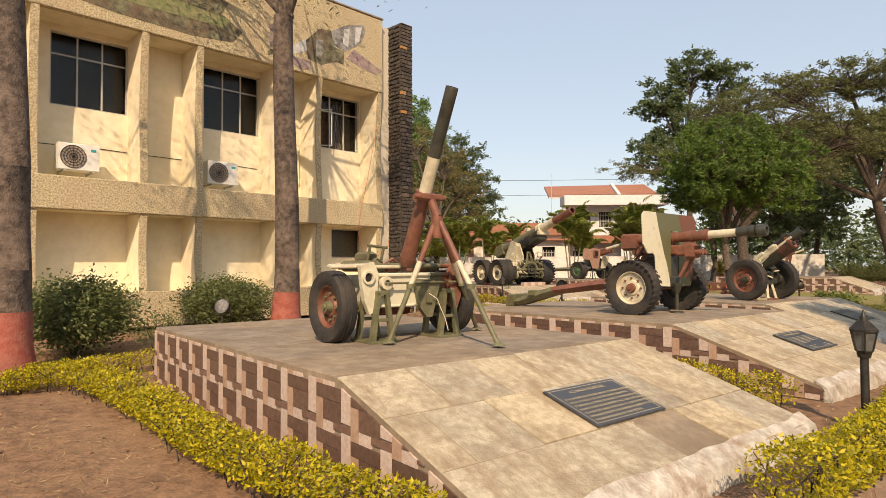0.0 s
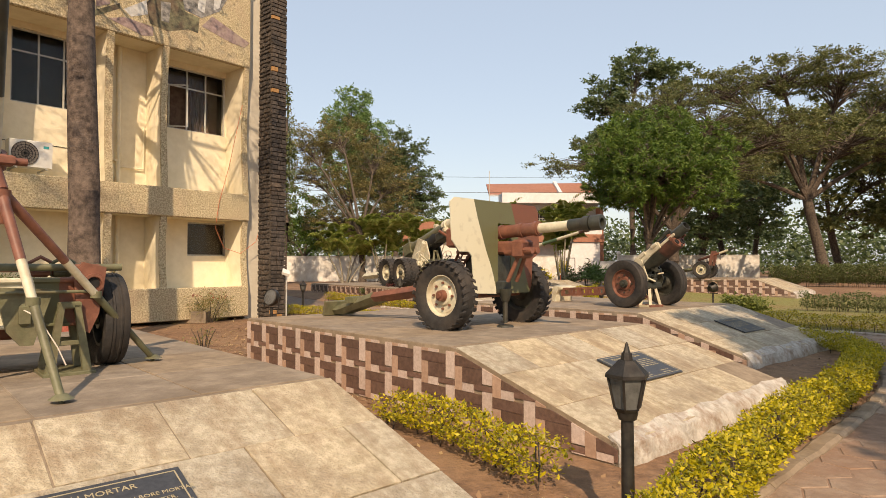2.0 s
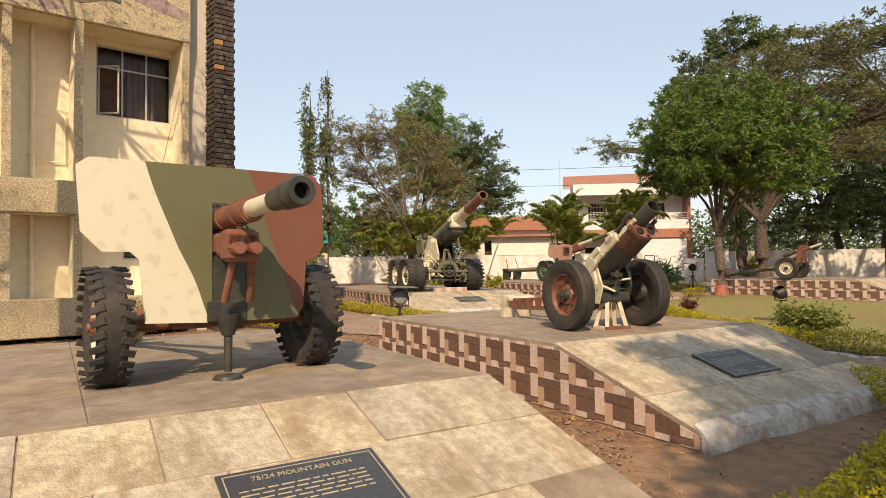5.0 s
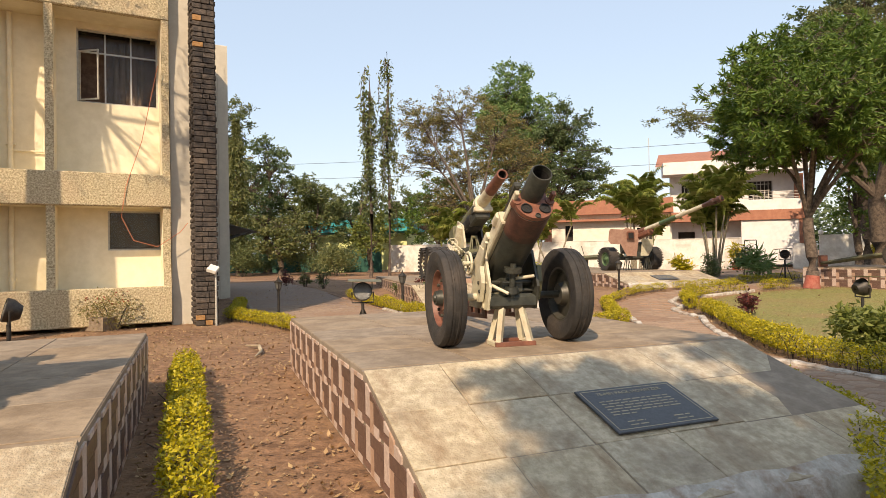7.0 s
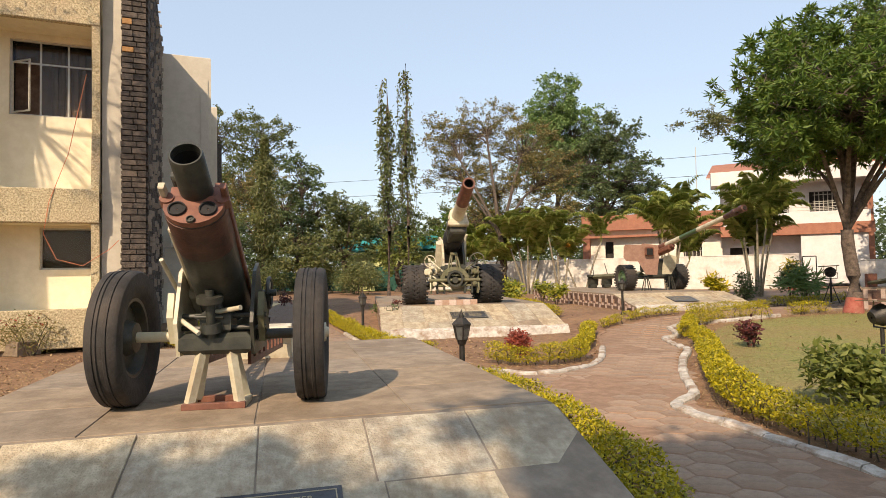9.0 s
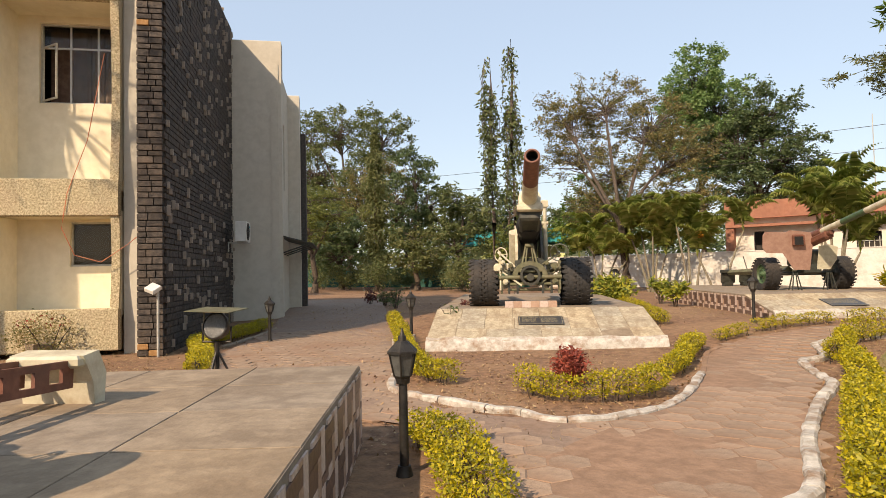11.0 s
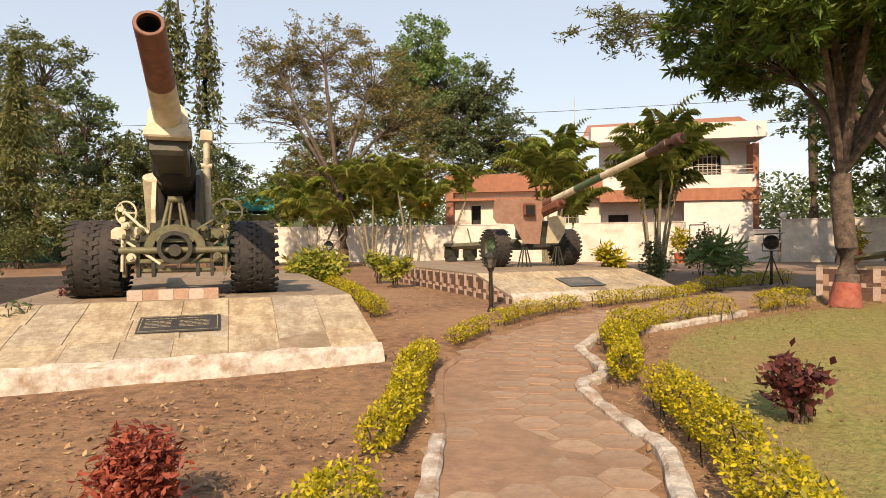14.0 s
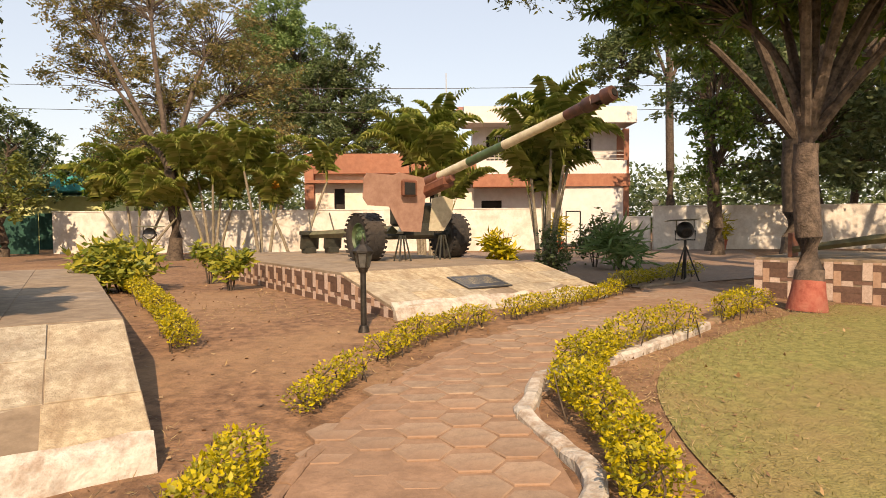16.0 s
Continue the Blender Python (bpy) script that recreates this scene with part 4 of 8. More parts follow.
# teal shed, lime wall and green netting at the far left
shed = thing("shed", pose(-15.0, 62.0, 0.3), "teal sheeted shed behind the garden", "shed")
part("wall", Shape().box((0, 0, 1.6), (9.0, 4.0, 3.2)), limeg_m, shed, "pale lime wall", smooth=False)
sh = Shape()
for k in range(28):
    sh.box((-5 + 0.36 * k, -0.6, 4.0 + (k % 2) * 0.05), (0.36, 5.0, 1.1))
part("roof", sh, teal_m, shed, "bright teal corrugated sheet", smooth=False)
part("door", Shape().box((1.2, -2.02, 1.1), (1.0, 0.06, 2.2)), net_m, shed, smooth=False)
tagged(part("netting_fence", Shape().box((-11.8, 53.2, 1.25), (3.2, 0.06, 1.9)).rod((-13.4, 53.1, 0.2), (-13.4, 53.1, 2.3), 0.05).rod((-10.2, 53.1, 0.2), (-10.2, 53.1, 2.3), 0.05), net_m, smooth=False), "green shade-net fence on posts", "fence")
tagged(part("netting_fence", Shape().box((-27, 53.5, 1.1), (22, 0.06, 1.6)), net_m, smooth=False), "long green shade-net fence", "fence")
tagged(part("garden_wall", Shape().box((-14.6, 53.4, 1.2), (2.2, 0.2, 1.9)), limeg_m, smooth=False), "pale lime painted wall end", "wall", kind="structure")


# ---- plants ----
def shell_points(n, c, r, inner=0.55):
    d = RNG.normal(size=(n, 3))
    d /= np.linalg.norm(d, axis=1)[:, None]
    k = RNG.uniform(inner ** 3, 1, n) ** (1 / 3)
    return np.array(c) + d * k[:, None] * np.array(r)


def limb_path(a, b, sag, n=6):
    a, b = np.array(a, float), np.array(b, float)
    out = []
    w = RNG.normal(size=3) * np.linalg.norm(b - a) * 0.06
    for k in range(n + 1):
        t = k / n
        p = a + (b - a) * t + w * math.sin(math.pi * t)
        p[2] += sag * math.sin(math.pi * t)
        out.append(tuple(p))
    return out


def tree(base, fork, trunk_r, blobs, leaf_m, label, count, leaf, slim=0.45, tuft=0.5, clusters=26, droop=0.1, bark_m=None, lean=(0, 0), twigs=14, band=False, name="tree"):
    """base (x, y); fork: the height at which the trunk parts; blobs: (dx, dy, z, rx, ry, rz) lumps of the crown."""
    bark_m = bark_m or bark
    z0 = ground_z(*base)
    ob = thing(name, pose(base[0], base[1], z0), label, "tree")
    top = (lean[0], lean[1], fork)
    s = Shape()
    rings = [(0, 0, -0.2)] + [(lean[0] * t + 0.05 * math.sin(5 * t), lean[1] * t + 0.05 * math.cos(4 * t) - 0.05, fork * t) for t in (0.02, 0.06, 0.2, 0.4, 0.6, 0.8, 1.0)]
    s.tube(rings, [trunk_r * k for k in (1.45, 1.34, 1.12, 1.0, 0.95, 0.9, 0.84, 0.78)], 12)
    part("trunk", s, bark_m, ob, "rough tapered trunk")
    if band:
        hz = [p[2] for p in rings]
        rad = [trunk_r * k * 1.025 for k in (1.45, 1.34, 1.12, 1.0, 0.95, 0.9, 0.84, 0.78)]
        zs = [0.0, *[h for h in hz if 0.01 < h < band], band]
        b = Shape().tube([(np.interp(z, hz, [p[0] for p in rings]), np.interp(z, hz, [p[1] for p in rings]), z) for z in zs], [float(np.interp(z, hz, rad)) for z in zs], 12)
        part("painted_band", b, red_band, ob, "faded red painted band")
    br, pts = Shape(), []
    share = np.array([b[3] * b[4] * b[5] for b in blobs], float) ** 0.8
    share /= share.sum()
    for b, w in zip(blobs, share):
        c = np.array(b[:3])
        mid = c - [0, 0, b[5] * 0.3]
        r0 = trunk_r * (0.35 + 0.5 * w)
        lp = limb_path(top, mid, 0.2)
        br.tube(lp, [r0 * (1 - 0.75 * k / 6) for k in range(7)], 7)
        k = max(3, int(clusters * len(blobs) * w))
        cs = shell_points(k, c, b[3:6], 0.5)
        for q in cs[:twigs]:
            br.tube(limb_path(mid, q, 0.1, 3), [r0 * 0.28, r0 * 0.2, r0 * 0.12, r0 * 0.05], 5)
        m = int(1.6 * count * w / k) + 1
        sg = tuft * (b[3] + b[4] + b[5]) / 3
        for q in cs:
            pts.append(q + RNG.normal(size=(m, 3)) * sg * np.array([0.34, 0.34, 0.22]))
    part("branching", br, bark_m, ob)
    pts = np.concatenate(pts)
    part("crown", leaves("crown", pts, leaf * 1.15, leaf_m, slim, droop), None, ob, "uneven leafy crown")
    return ob


def shrub(base, r, h, leaf_m, count, leaf, label, category="shrub", stems=6, slim=0.45, droop=0.0, name="shrub", low=0.12, z=None):
    z0 = ground_z(*base) if z is None else z
    ob = thing(name, pose(base[0], base[1], z0), label, category)
    s = Shape()
    for k in range(stems):
        a = 2 * math.pi * k / stems + RNG.uniform(-0.3, 0.3)
        s.tube([(0.04 * math.cos(a), 0.04 * math.sin(a), -0.05), (r * 0.3 * math.cos(a), r * 0.3 * math.sin(a), h * 0.45), (r * 0.6 * math.cos(a), r * 0.6 * math.sin(a), h * 0.85)], [0.014, 0.011, 0.005], 5)
    part("woody_base", s, bark_dark, ob)
    cs = shell_points(max(8, count // 60), (0, 0, h * (0.5 + low / 2)), (r * 0.85, r * 0.85, h * (0.5 - low / 2) * 0.9), 0.35)
    pts = np.concatenate([q + RNG.normal(size=(count // len(cs) + 1, 3)) * [r * 0.2, r * 0.2, h * 0.1] for q in cs])
    pts = pts[pts[:, 2] > 0.03]
    part("foliage", leaves("foliage", pts, leaf, leaf_m, slim, droop), None, ob)
    return ob


def hedge(pts, label, width=0.5, height=0.42, density=1500, gaps=(), leaf_m=None, leaf=0.038):
    line = spline(pts, 0.18)
    ob = thing("hedge", pose(line[0][0], line[0][1], 0), label, "hedge", "clipped golden hedges")
    o = line[0]
    s, out = Shape(), []
    d = np.concatenate([[0], np.cumsum(np.linalg.norm(np.diff(line, axis=0), axis=1))])
    for i, p in enumerate(line):
        if any(a <= d[i] <= b for a, b in gaps):
            continue
        tx = line[min(i + 1, len(line) - 1)] - line[max(i - 1, 0)]
        tx = tx / (np.linalg.norm(tx) + 1e-9)
        nx = np.array([-tx[1], tx[0]])
        z0 = ground_z(*p)
        lump = 1 + 0.3 * noise.noise((p[0] * 2.1, p[1] * 2.1, 0)) + 0.15 * noise.noise((p[0] * 6, p[1] * 6, 4))
        hh, ww = height * lump, width * (0.85 + 0.25 * (lump - 1) * 2)
        for k in range(2):
            q = p - o + nx * RNG.uniform(-0.15, 0.15) + tx * RNG.uniform(-0.1, 0.1)
            s.tube([(q[0], q[1], z0 - 0.03), (q[0] + RNG.uniform(-0.06, 0.06), q[1] + RNG.uniform(-0.06, 0.06), z0 + hh * 0.45), (q[0] + RNG.uniform(-0.12, 0.12), q[1] + RNG.uniform(-0.12, 0.12), z0 + hh * 0.8)], [0.009, 0.007, 0.004], 4)
        m = int(density * 0.27)
        a = RNG.uniform(0, 2 * math.pi, m)
        k = RNG.uniform(0.3, 1, m) ** 0.5
        off = np.cos(a) * k * ww / 2
        zz = z0 + hh * (0.58 + 0.42 * np.sin(a) * k * (0.9 + 0.2 * RNG.random(m)))
        al = RNG.uniform(-0.13, 0.13, m)
        xy = (p - o)[None, :] + nx[None, :] * off[:, None] + tx[None, :] * al[:, None]
        out.append(np.column_stack([xy, zz]))
    tagged(part("woody_base", s, bark_dark, ob), kind="stuff")
    part("foliage", leaves("foliage", np.concatenate(out), leaf, leaf_m or leaf_yellow, 0.55, -0.35, 0.6), None, ob)
    return ob


GOLD = "clipped golden-yellow hedge edging the beds"
hedge([(-5.3, 7.3), (-4.5, 7.55), (-3.0, 6.1), (-1.75, 4.65), (-0.5, 3.5), (0.6, 2.7)], GOLD + " beside the mortar platform", 0.5, 0.36, 1700)
hedge([(-5.3, 7.4), (-4.5, 9.0), (-4.1, 9.8)], "short golden hedge by the lawn bed", 0.45, 0.3, 1200)
hedge([(2.0, 3.55), (3.2, 4.55), (4.25, 5.6), (5.6, 7.0), (7.5, 8.75), (8.9, 10.3)], GOLD + " along the path", 0.55, 0.40, 1800)
hedge([(9.0, 10.4), (9.7, 11.3), (10.1, 12.6), (10.1, 14.3), (9.6, 15.7), (8.8, 17.0), (7.8, 18.1), (7.2, 18.5)], GOLD + " round the howitzer platform", 0.6, 0.36, 1700)
hedge([(2.45, 8.1), (3.0, 7.3), (3.45, 6.35)], "short golden hedge between two platforms", 0.55, 0.34, 1500)
hedge([(2.6, 15.1), (4.0, 13.4), (5.9, 11.1)], "narrow golden hedge between two platforms", 0.42, 0.36, 1500)
hedge([(-1.1, 11.0), (0.0, 9.9), (1.4, 8.2)], "narrow golden hedge in the bare bed", 0.42, 0.34, 1300)
hedge([(-1.3, 21.6), (-2.3, 23.2), (-3.4, 24.9)], "dark green and gold hedge beneath the stone wall", 0.5, 0.34, 1500)
hedge([(1.9, 19.5), (0.3, 20.6), (-1.3, 21.5)], GOLD + " at the drive", 0.5, 0.32, 1500)
hedge([(-0.5, 27.0), (1.8, 24.6), (3.7, 22.5), (4.9, 21.3), (5.4, 21.05), (5.7, 21.0)], GOLD + " along the drive", 0.46, 0.36, 1500)
hedge([(7.0, 20.9), (7.4, 20.75), (7.9, 20.95), (8.3, 21.45), (8.3, 21.9)], GOLD + " round the tip of the bed", 0.44, 0.36, 1900)
hedge([(8.15, 22.95), (8.12, 23.7), (7.95, 24.7), (7.88, 25.7)], GOLD + " at the path", 0.38, 0.34, 1500)
hedge([(8.02, 26.8), (8.28, 27.6), (8.58, 28.35), (9.1, 29.25), (9.8, 29.9), (10.45, 30.6), (11.3, 31.5), (12.2, 32.6)], GOLD + " before the field gun", 0.36, 0.27, 900, gaps=((0.9, 1.4), (3.6, 3.9)))
hedge([(14.6, 14.6), (12.6, 15.7), (11.45, 16.9), (10.75, 18.2), (10.55, 20.2), (10.46, 22.4)], GOLD + " round the lawn", 0.5, 0.40, 1700)
hedge([(10.46, 22.9), (10.38, 23.6), (10.27, 24.4), (10.02, 25.15), (10.12, 25.85), (10.08, 26.5), (10.05, 27.0), (10.3, 27.4)], GOLD + " round the lawn, thick and bushy", 0.40, 0.40, 1900, gaps=((1.6, 2.15),))
hedge([(10.4, 27.6), (10.7, 28.1), (11.35, 28.75), (11.95, 29.1), (13.05, 30.15), (13.5, 30.4)], GOLD + " by the mango tree", 0.38, 0.36, 1200, gaps=((0.95, 1.3), (2.3, 3.0)))
hedge([(12.6, 33.6), (13.8, 35.0), (15.2, 36.2)], "thin low hedge in the bare bed", 0.5, 0.32, 900)
hedge([(2.6, 35.3), (4.2, 32.6), (5.4, 30.5), (6.4, 28.7)], "patchy low hedge beside the heavy gun", 0.42, 0.34, 1000, gaps=((3.0, 3.4), (5.6, 6.0)))
hedge([(24.5, 37.5), (31.0, 34.0), (40.0, 29.0)], "tall clipped green box hedge", 1.2, 1.3, 2300, leaf_m=leaf_bush, leaf=0.09)
hedge([(16.0, 22.0), (20.0, 19.0), (26.0, 14.0)], "long clipped green hedge across the lawn", 0.7, 0.6, 1000, leaf_m=leaf_bush, leaf=0.07)

shrub((-6.45, 10.75), 0.95, 1.3, leaf_bush, 15000, 0.08, "rounded dull green bush before the building", name="bush")
shrub((-5.35, 15.1), 1.1, 1.25, leaf_bush, 17000, 0.08, "rounded dull green bush before the building", name="bush")
shrub((-5.1, 10.9), 0.5, 0.7, leaf_bush, 900, 0.06, "small straggly green bush", name="bush")
shrub((-2.75, 19.2), 0.75, 0.85, leaf_brown, 1900, 0.055, "sparse rose bush with a few red blooms", name="rose_bush")
shrub((7.2, 21.75), 0.24, 0.50, leaf_red, 2200, 0.062, "bright copper-red leafed shrub", slim=0.4)
shrub((11.25, 24.2), 0.31, 0.58, leaf_maroon, 480, 0.10, "dark maroon-leafed shrub in the lawn", slim=0.5, low=0.3)
shrub((12.0, 18.7), 0.58, 0.72, leaf_lime, 2400, 0.12, "variegated green croton bush on the lawn", slim=0.4)
shrub((3.2, 34.0), 0.85, 1.0, leaf_croton, 1300, 0.2, "broad-leafed yellow-green croton bush", slim=0.4)
shrub((5.2, 34.1), 0.34, 0.85, leaf_croton, 400, 0.18, "small upright croton bush", slim=0.4, low=0.4)
shrub((4.3, 35.6), 0.36, 0.9, leaf_croton, 350, 0.18, "small upright croton bush", slim=0.4, low=0.4)
shrub((11.0, 38.6), 0.55, 1.2, leaf_yellow, 420, 0.3, "yellow-green croton behind the field gun", slim=0.3)
shrub((11.9, 36.2), 0.5, 1.1, leaf_dark, 900, 0.12, "dark green shrub beside the platform")
shrub((14.2, 38.4), 0.85, 1.1, leaf_fresh, 330, 0.6, "clump of strap-leafed green lilies", slim=0.12, stems=4)
shrub((13.8, 39.5), 0.6, 1.5, leaf_dark, 900, 0.14, "dark green shrub by the yard")
for x, y in ((-1.0, 13.2), (0.6, 12.6), (-2.8, 10.9)):
    shrub((x, y), 0.35, 0.5, leaf_brown, 120, 0.05, "almost bare little shrub", name="bare_shrub")
for k, (x, y) in enumerate(((1.0, 27.8), (2.0, 27.0), (-3.4, 30.5), (-4.8, 31.5), (-6.0, 32.0), (2.6, 25.4))):
    shrub((x, y), 0.35, 0.6 + 0.1 * (k % 3), (leaf_bush, leaf_maroon, leaf_dark)[k % 3], 500, 0.09, ("small green garden shrub", "small maroon garden shrub", "small dark garden shrub")[k % 3])


def potted(base, h):
    ob = thing("potted_plant", pose(base[0], base[1], ground_z(*base)), "green plant in a red clay pot", "potted plant", "pots by the wall")
    part("pot", Shape().lathe([(0.0, 0.01), (0.0, 0.2), (0.42, 0.28), (0.5, 0.32), (0.5, 0.28), (0.4, 0.25), (0.4, 0.01)], pose(0, 0, 0, 0, -90, 0), 20), pot_red, ob)
    pts = shell_points(260, (0, 0, 0.5 + h / 2), (0.45, 0.45, h / 2), 0.1)
    part("foliage", leaves("foliage", pts, 0.4, leaf_yellow, 0.16, 0.0), None, ob)


potted((15.1, 50.2), 1.2)
potted((23.0, 50.7), 1.2)


def palm_clump(base, stems, h, spread, label, flower=False, fronds=7, length=2.6):
    z0 = ground_z(*base)
    ob = thing("palm_clump", pose(base[0], base[1], z0), label, "palm", "areca palms")
    allv, allt = [], []

    def face(*p):
        k = len(allv)
        allv.extend(p)
        allt.extend((k, k + i, k + i + 1) for i in range(1, len(p) - 1))

    for i in range(stems):
        a = 2 * math.pi * i / stems + RNG.uniform(-0.5, 0.5)
        hh = (h - length * 0.78) * RNG.uniform(0.42, 1.0)
        out = spread * RNG.uniform(0.25, 0.85)
        pts = [(0.2 * math.cos(a) + out * t ** 1.3 * math.cos(a), 0.2 * math.sin(a) + out * t ** 1.3 * math.sin(a), -0.1 + hh * t) for t in np.linspace(0, 1, 7)]
        part("stem", Shape().tube(pts, [0.072, 0.062, 0.055, 0.05, 0.046, 0.046, 0.034], 8), palm_bark, ob, "slender ringed grey stem")
        top = np.array(pts[-1])
        turn = RNG.uniform(0, 6.28)
        for f in range(fronds):
            fa = turn + 2.4 * f + RNG.uniform(-0.25, 0.25)
            age = (f + 0.5) / fronds
            L = length * RNG.uniform(0.82, 1.12)
            bend0 = 0.05 + 0.42 * age + RNG.uniform(-0.08, 0.08)
            bend1 = bend0 + 1.5 + 0.9 * age + RNG.uniform(-0.25, 0.35)
            n = 24
            ts = np.linspace(0, 1, n + 1)
            ang = bend0 + (bend1 - bend0) * ts ** 2.2
            hx = np.concatenate([[0], np.cumsum(np.sin(ang[1:]) * L / n)])
            hz = np.concatenate([[0], np.cumsum(np.cos(ang[1:]) * L / n)])
            rach = top + np.column_stack([hx * math.cos(fa), hx * math.sin(fa), hz])
            side = np.array([-math.sin(fa), math.cos(fa), 0.0])
            twist = RNG.uniform(-0.3, 0.3)
            for j in range(0, n):
                w0, w1 = 0.02 * (1 - 0.8 * ts[j]), 0.02 * (1 - 0.8 * ts[j + 1])
                face(rach[j] + side * w0, rach[j + 1] + side * w1, rach[j + 1] - side * w1, rach[j] - side * w0)
            for j in range(5, n + 1):
                t = ts[j]
                ll = length * 0.25 * (math.sin(math.pi * (0.12 + 0.80 * t)) ** 0.6) * RNG.uniform(0.88, 1.1) * min(1.0, 0.12 + (1.0 - t) * 3.2)
                fw = rach[j] - rach[j - 1]
                fw = fw / np.linalg.norm(fw)
                up = np.cross(side, fw)
                up = up if up[2] > 0 or abs(up[2]) < 0.2 else -up
                for sg in (-1, 1):
                    d = side * sg * 0.85 + fw * 0.55 + up * (0.42 + twist * sg)
                    d = d / np.linalg.norm(d)
                    m1 = rach[j] + d * ll * 0.45
                    d2 = d * 0.8 + fw * 0.15 + np.array([0, 0, -0.9 - 0.5 * RNG.random()])
                    tip = m1 + d2 / np.linalg.norm(d2) * ll * 0.58
                    w = fw * 0.019
                    face(rach[j] - w * 0.5, rach[j] + w * 0.5, m1 + w, tip, m1 - w)
    part("fronds", fast_mesh("fronds", np.array(allv), np.array(allt), leaf_palm), None, ob, "arching feathery fronds")
    if flower:
        part("fruit", leaves("fruit", shell_points(120, (0.5, -0.3, h * 0.5), (0.14, 0.14, 0.2), 0), 0.12, leaf_orange, 0.6), None, ob, "orange fruit cluster")
    return ob


leaf_orange = leaf_mat("orange_fruit", (0.5, 0.2, 0.02), (0.6, 0.3, 0.03), (0.7, 0.4, 0.05))
palm_clump((-1.6, 45.0), 5, 5.6, 1.7, "clump of slender areca palms by the wall")
palm_clump((1.0, 45.5), 5, 5.6, 1.5, "clump of slender areca palms by the wall")
palm_clump((3.2, 44.2), 3, 5.5, 0.8, "areca palms with an orange fruit cluster", True, 6)
palm_clump((4.3, 44.6), 2, 4.9, 1.3, "leaning areca palm beside the fruiting one", False, 6, 2.3)
palm_clump((9.0, 42.6), 6, 6.2, 0.9, "dense areca palm clump behind the field gun", False, 7, 2.7)
palm_clump((12.6, 40.6), 7, 6.0, 1.0, "dense areca palm clump by the yard", False, 7, 2.6)

# near trees beside the building
tree((-3.73, 14.45), 7.5, 0.29, [(0, 0, 10.0, 3.0, 3.0, 1.6), (-2.2, 1.0, 9.6, 1.6, 1.6, 1.0), (1.8, -1.2, 10.8, 1.6, 1.6, 1.2)], leaf_olive, "tall straight tree with a red painted foot", 2600, 0.14, 0.2, 0.6, bark_m=bark, band=0.95)
tree((-6.35, 8.9), 7.5, 0.27, [(0, 0, 10.2, 2.8, 2.8, 1.6), (1.4, -1.4, 9.6, 1.5, 1.5, 1.0)], leaf_olive, "tall straight tree with a red painted foot", 2200, 0.14, 0.2, 0.6, bark_m=bark, band=0.9)
# shade trees behind the start of the walk
tree((9.6, -3.0), 5.0, 0.3, [(0.5, 6.0, 7.4, 2.0, 1.5, 1.1), (2.8, 6.4, 7.7, 2.4, 1.9, 1.2), (-0.2, 3.6, 8.0, 2.0, 1.5, 1.1), (-4.4, -1.6, 7.4, 0.9, 0.7, 0.6), (-1.2, 6.7, 7.6, 1.2, 1.0, 0.7), (3.6, 4.2, 8.0, 2.4, 2.2, 1.2), (2.0, 9.4, 7.4, 1.9, 1.8, 1.0), (-1.9, 0.6, 7.6, 1.5, 1.1, 0.9), (0.6, 0.6, 7.8, 2.2, 1.9, 1.1), (0.7, 4.7, 7.8, 1.8, 1.3, 1.0), (2.6, 8.0, 7.6, 2.0, 1.5, 1.0), (0.9, 7.4, 7.6, 1.8, 1.4, 1.0)], leaf_olive, "broad shade tree beside the path", 44000, 0.2, 0.45, 0.5, 34)


def lumpy_points(n, c, r, inner, seed):
    """Places in the outer part of a lump whose outline is uneven."""
    d = RNG.normal(size=(n, 3))
    d /= np.linalg.norm(d, axis=1)[:, None]
    k = RNG.uniform(inner ** 3, 1, n) ** (1 / 3)
    k *= np.array([1 + 0.55 * noise.noise((v[0] * 1.9 + seed, v[1] * 1.9, v[2] * 1.9)) for v in d])
    return np.array(c) + d * k[:, None] * np.array(r)


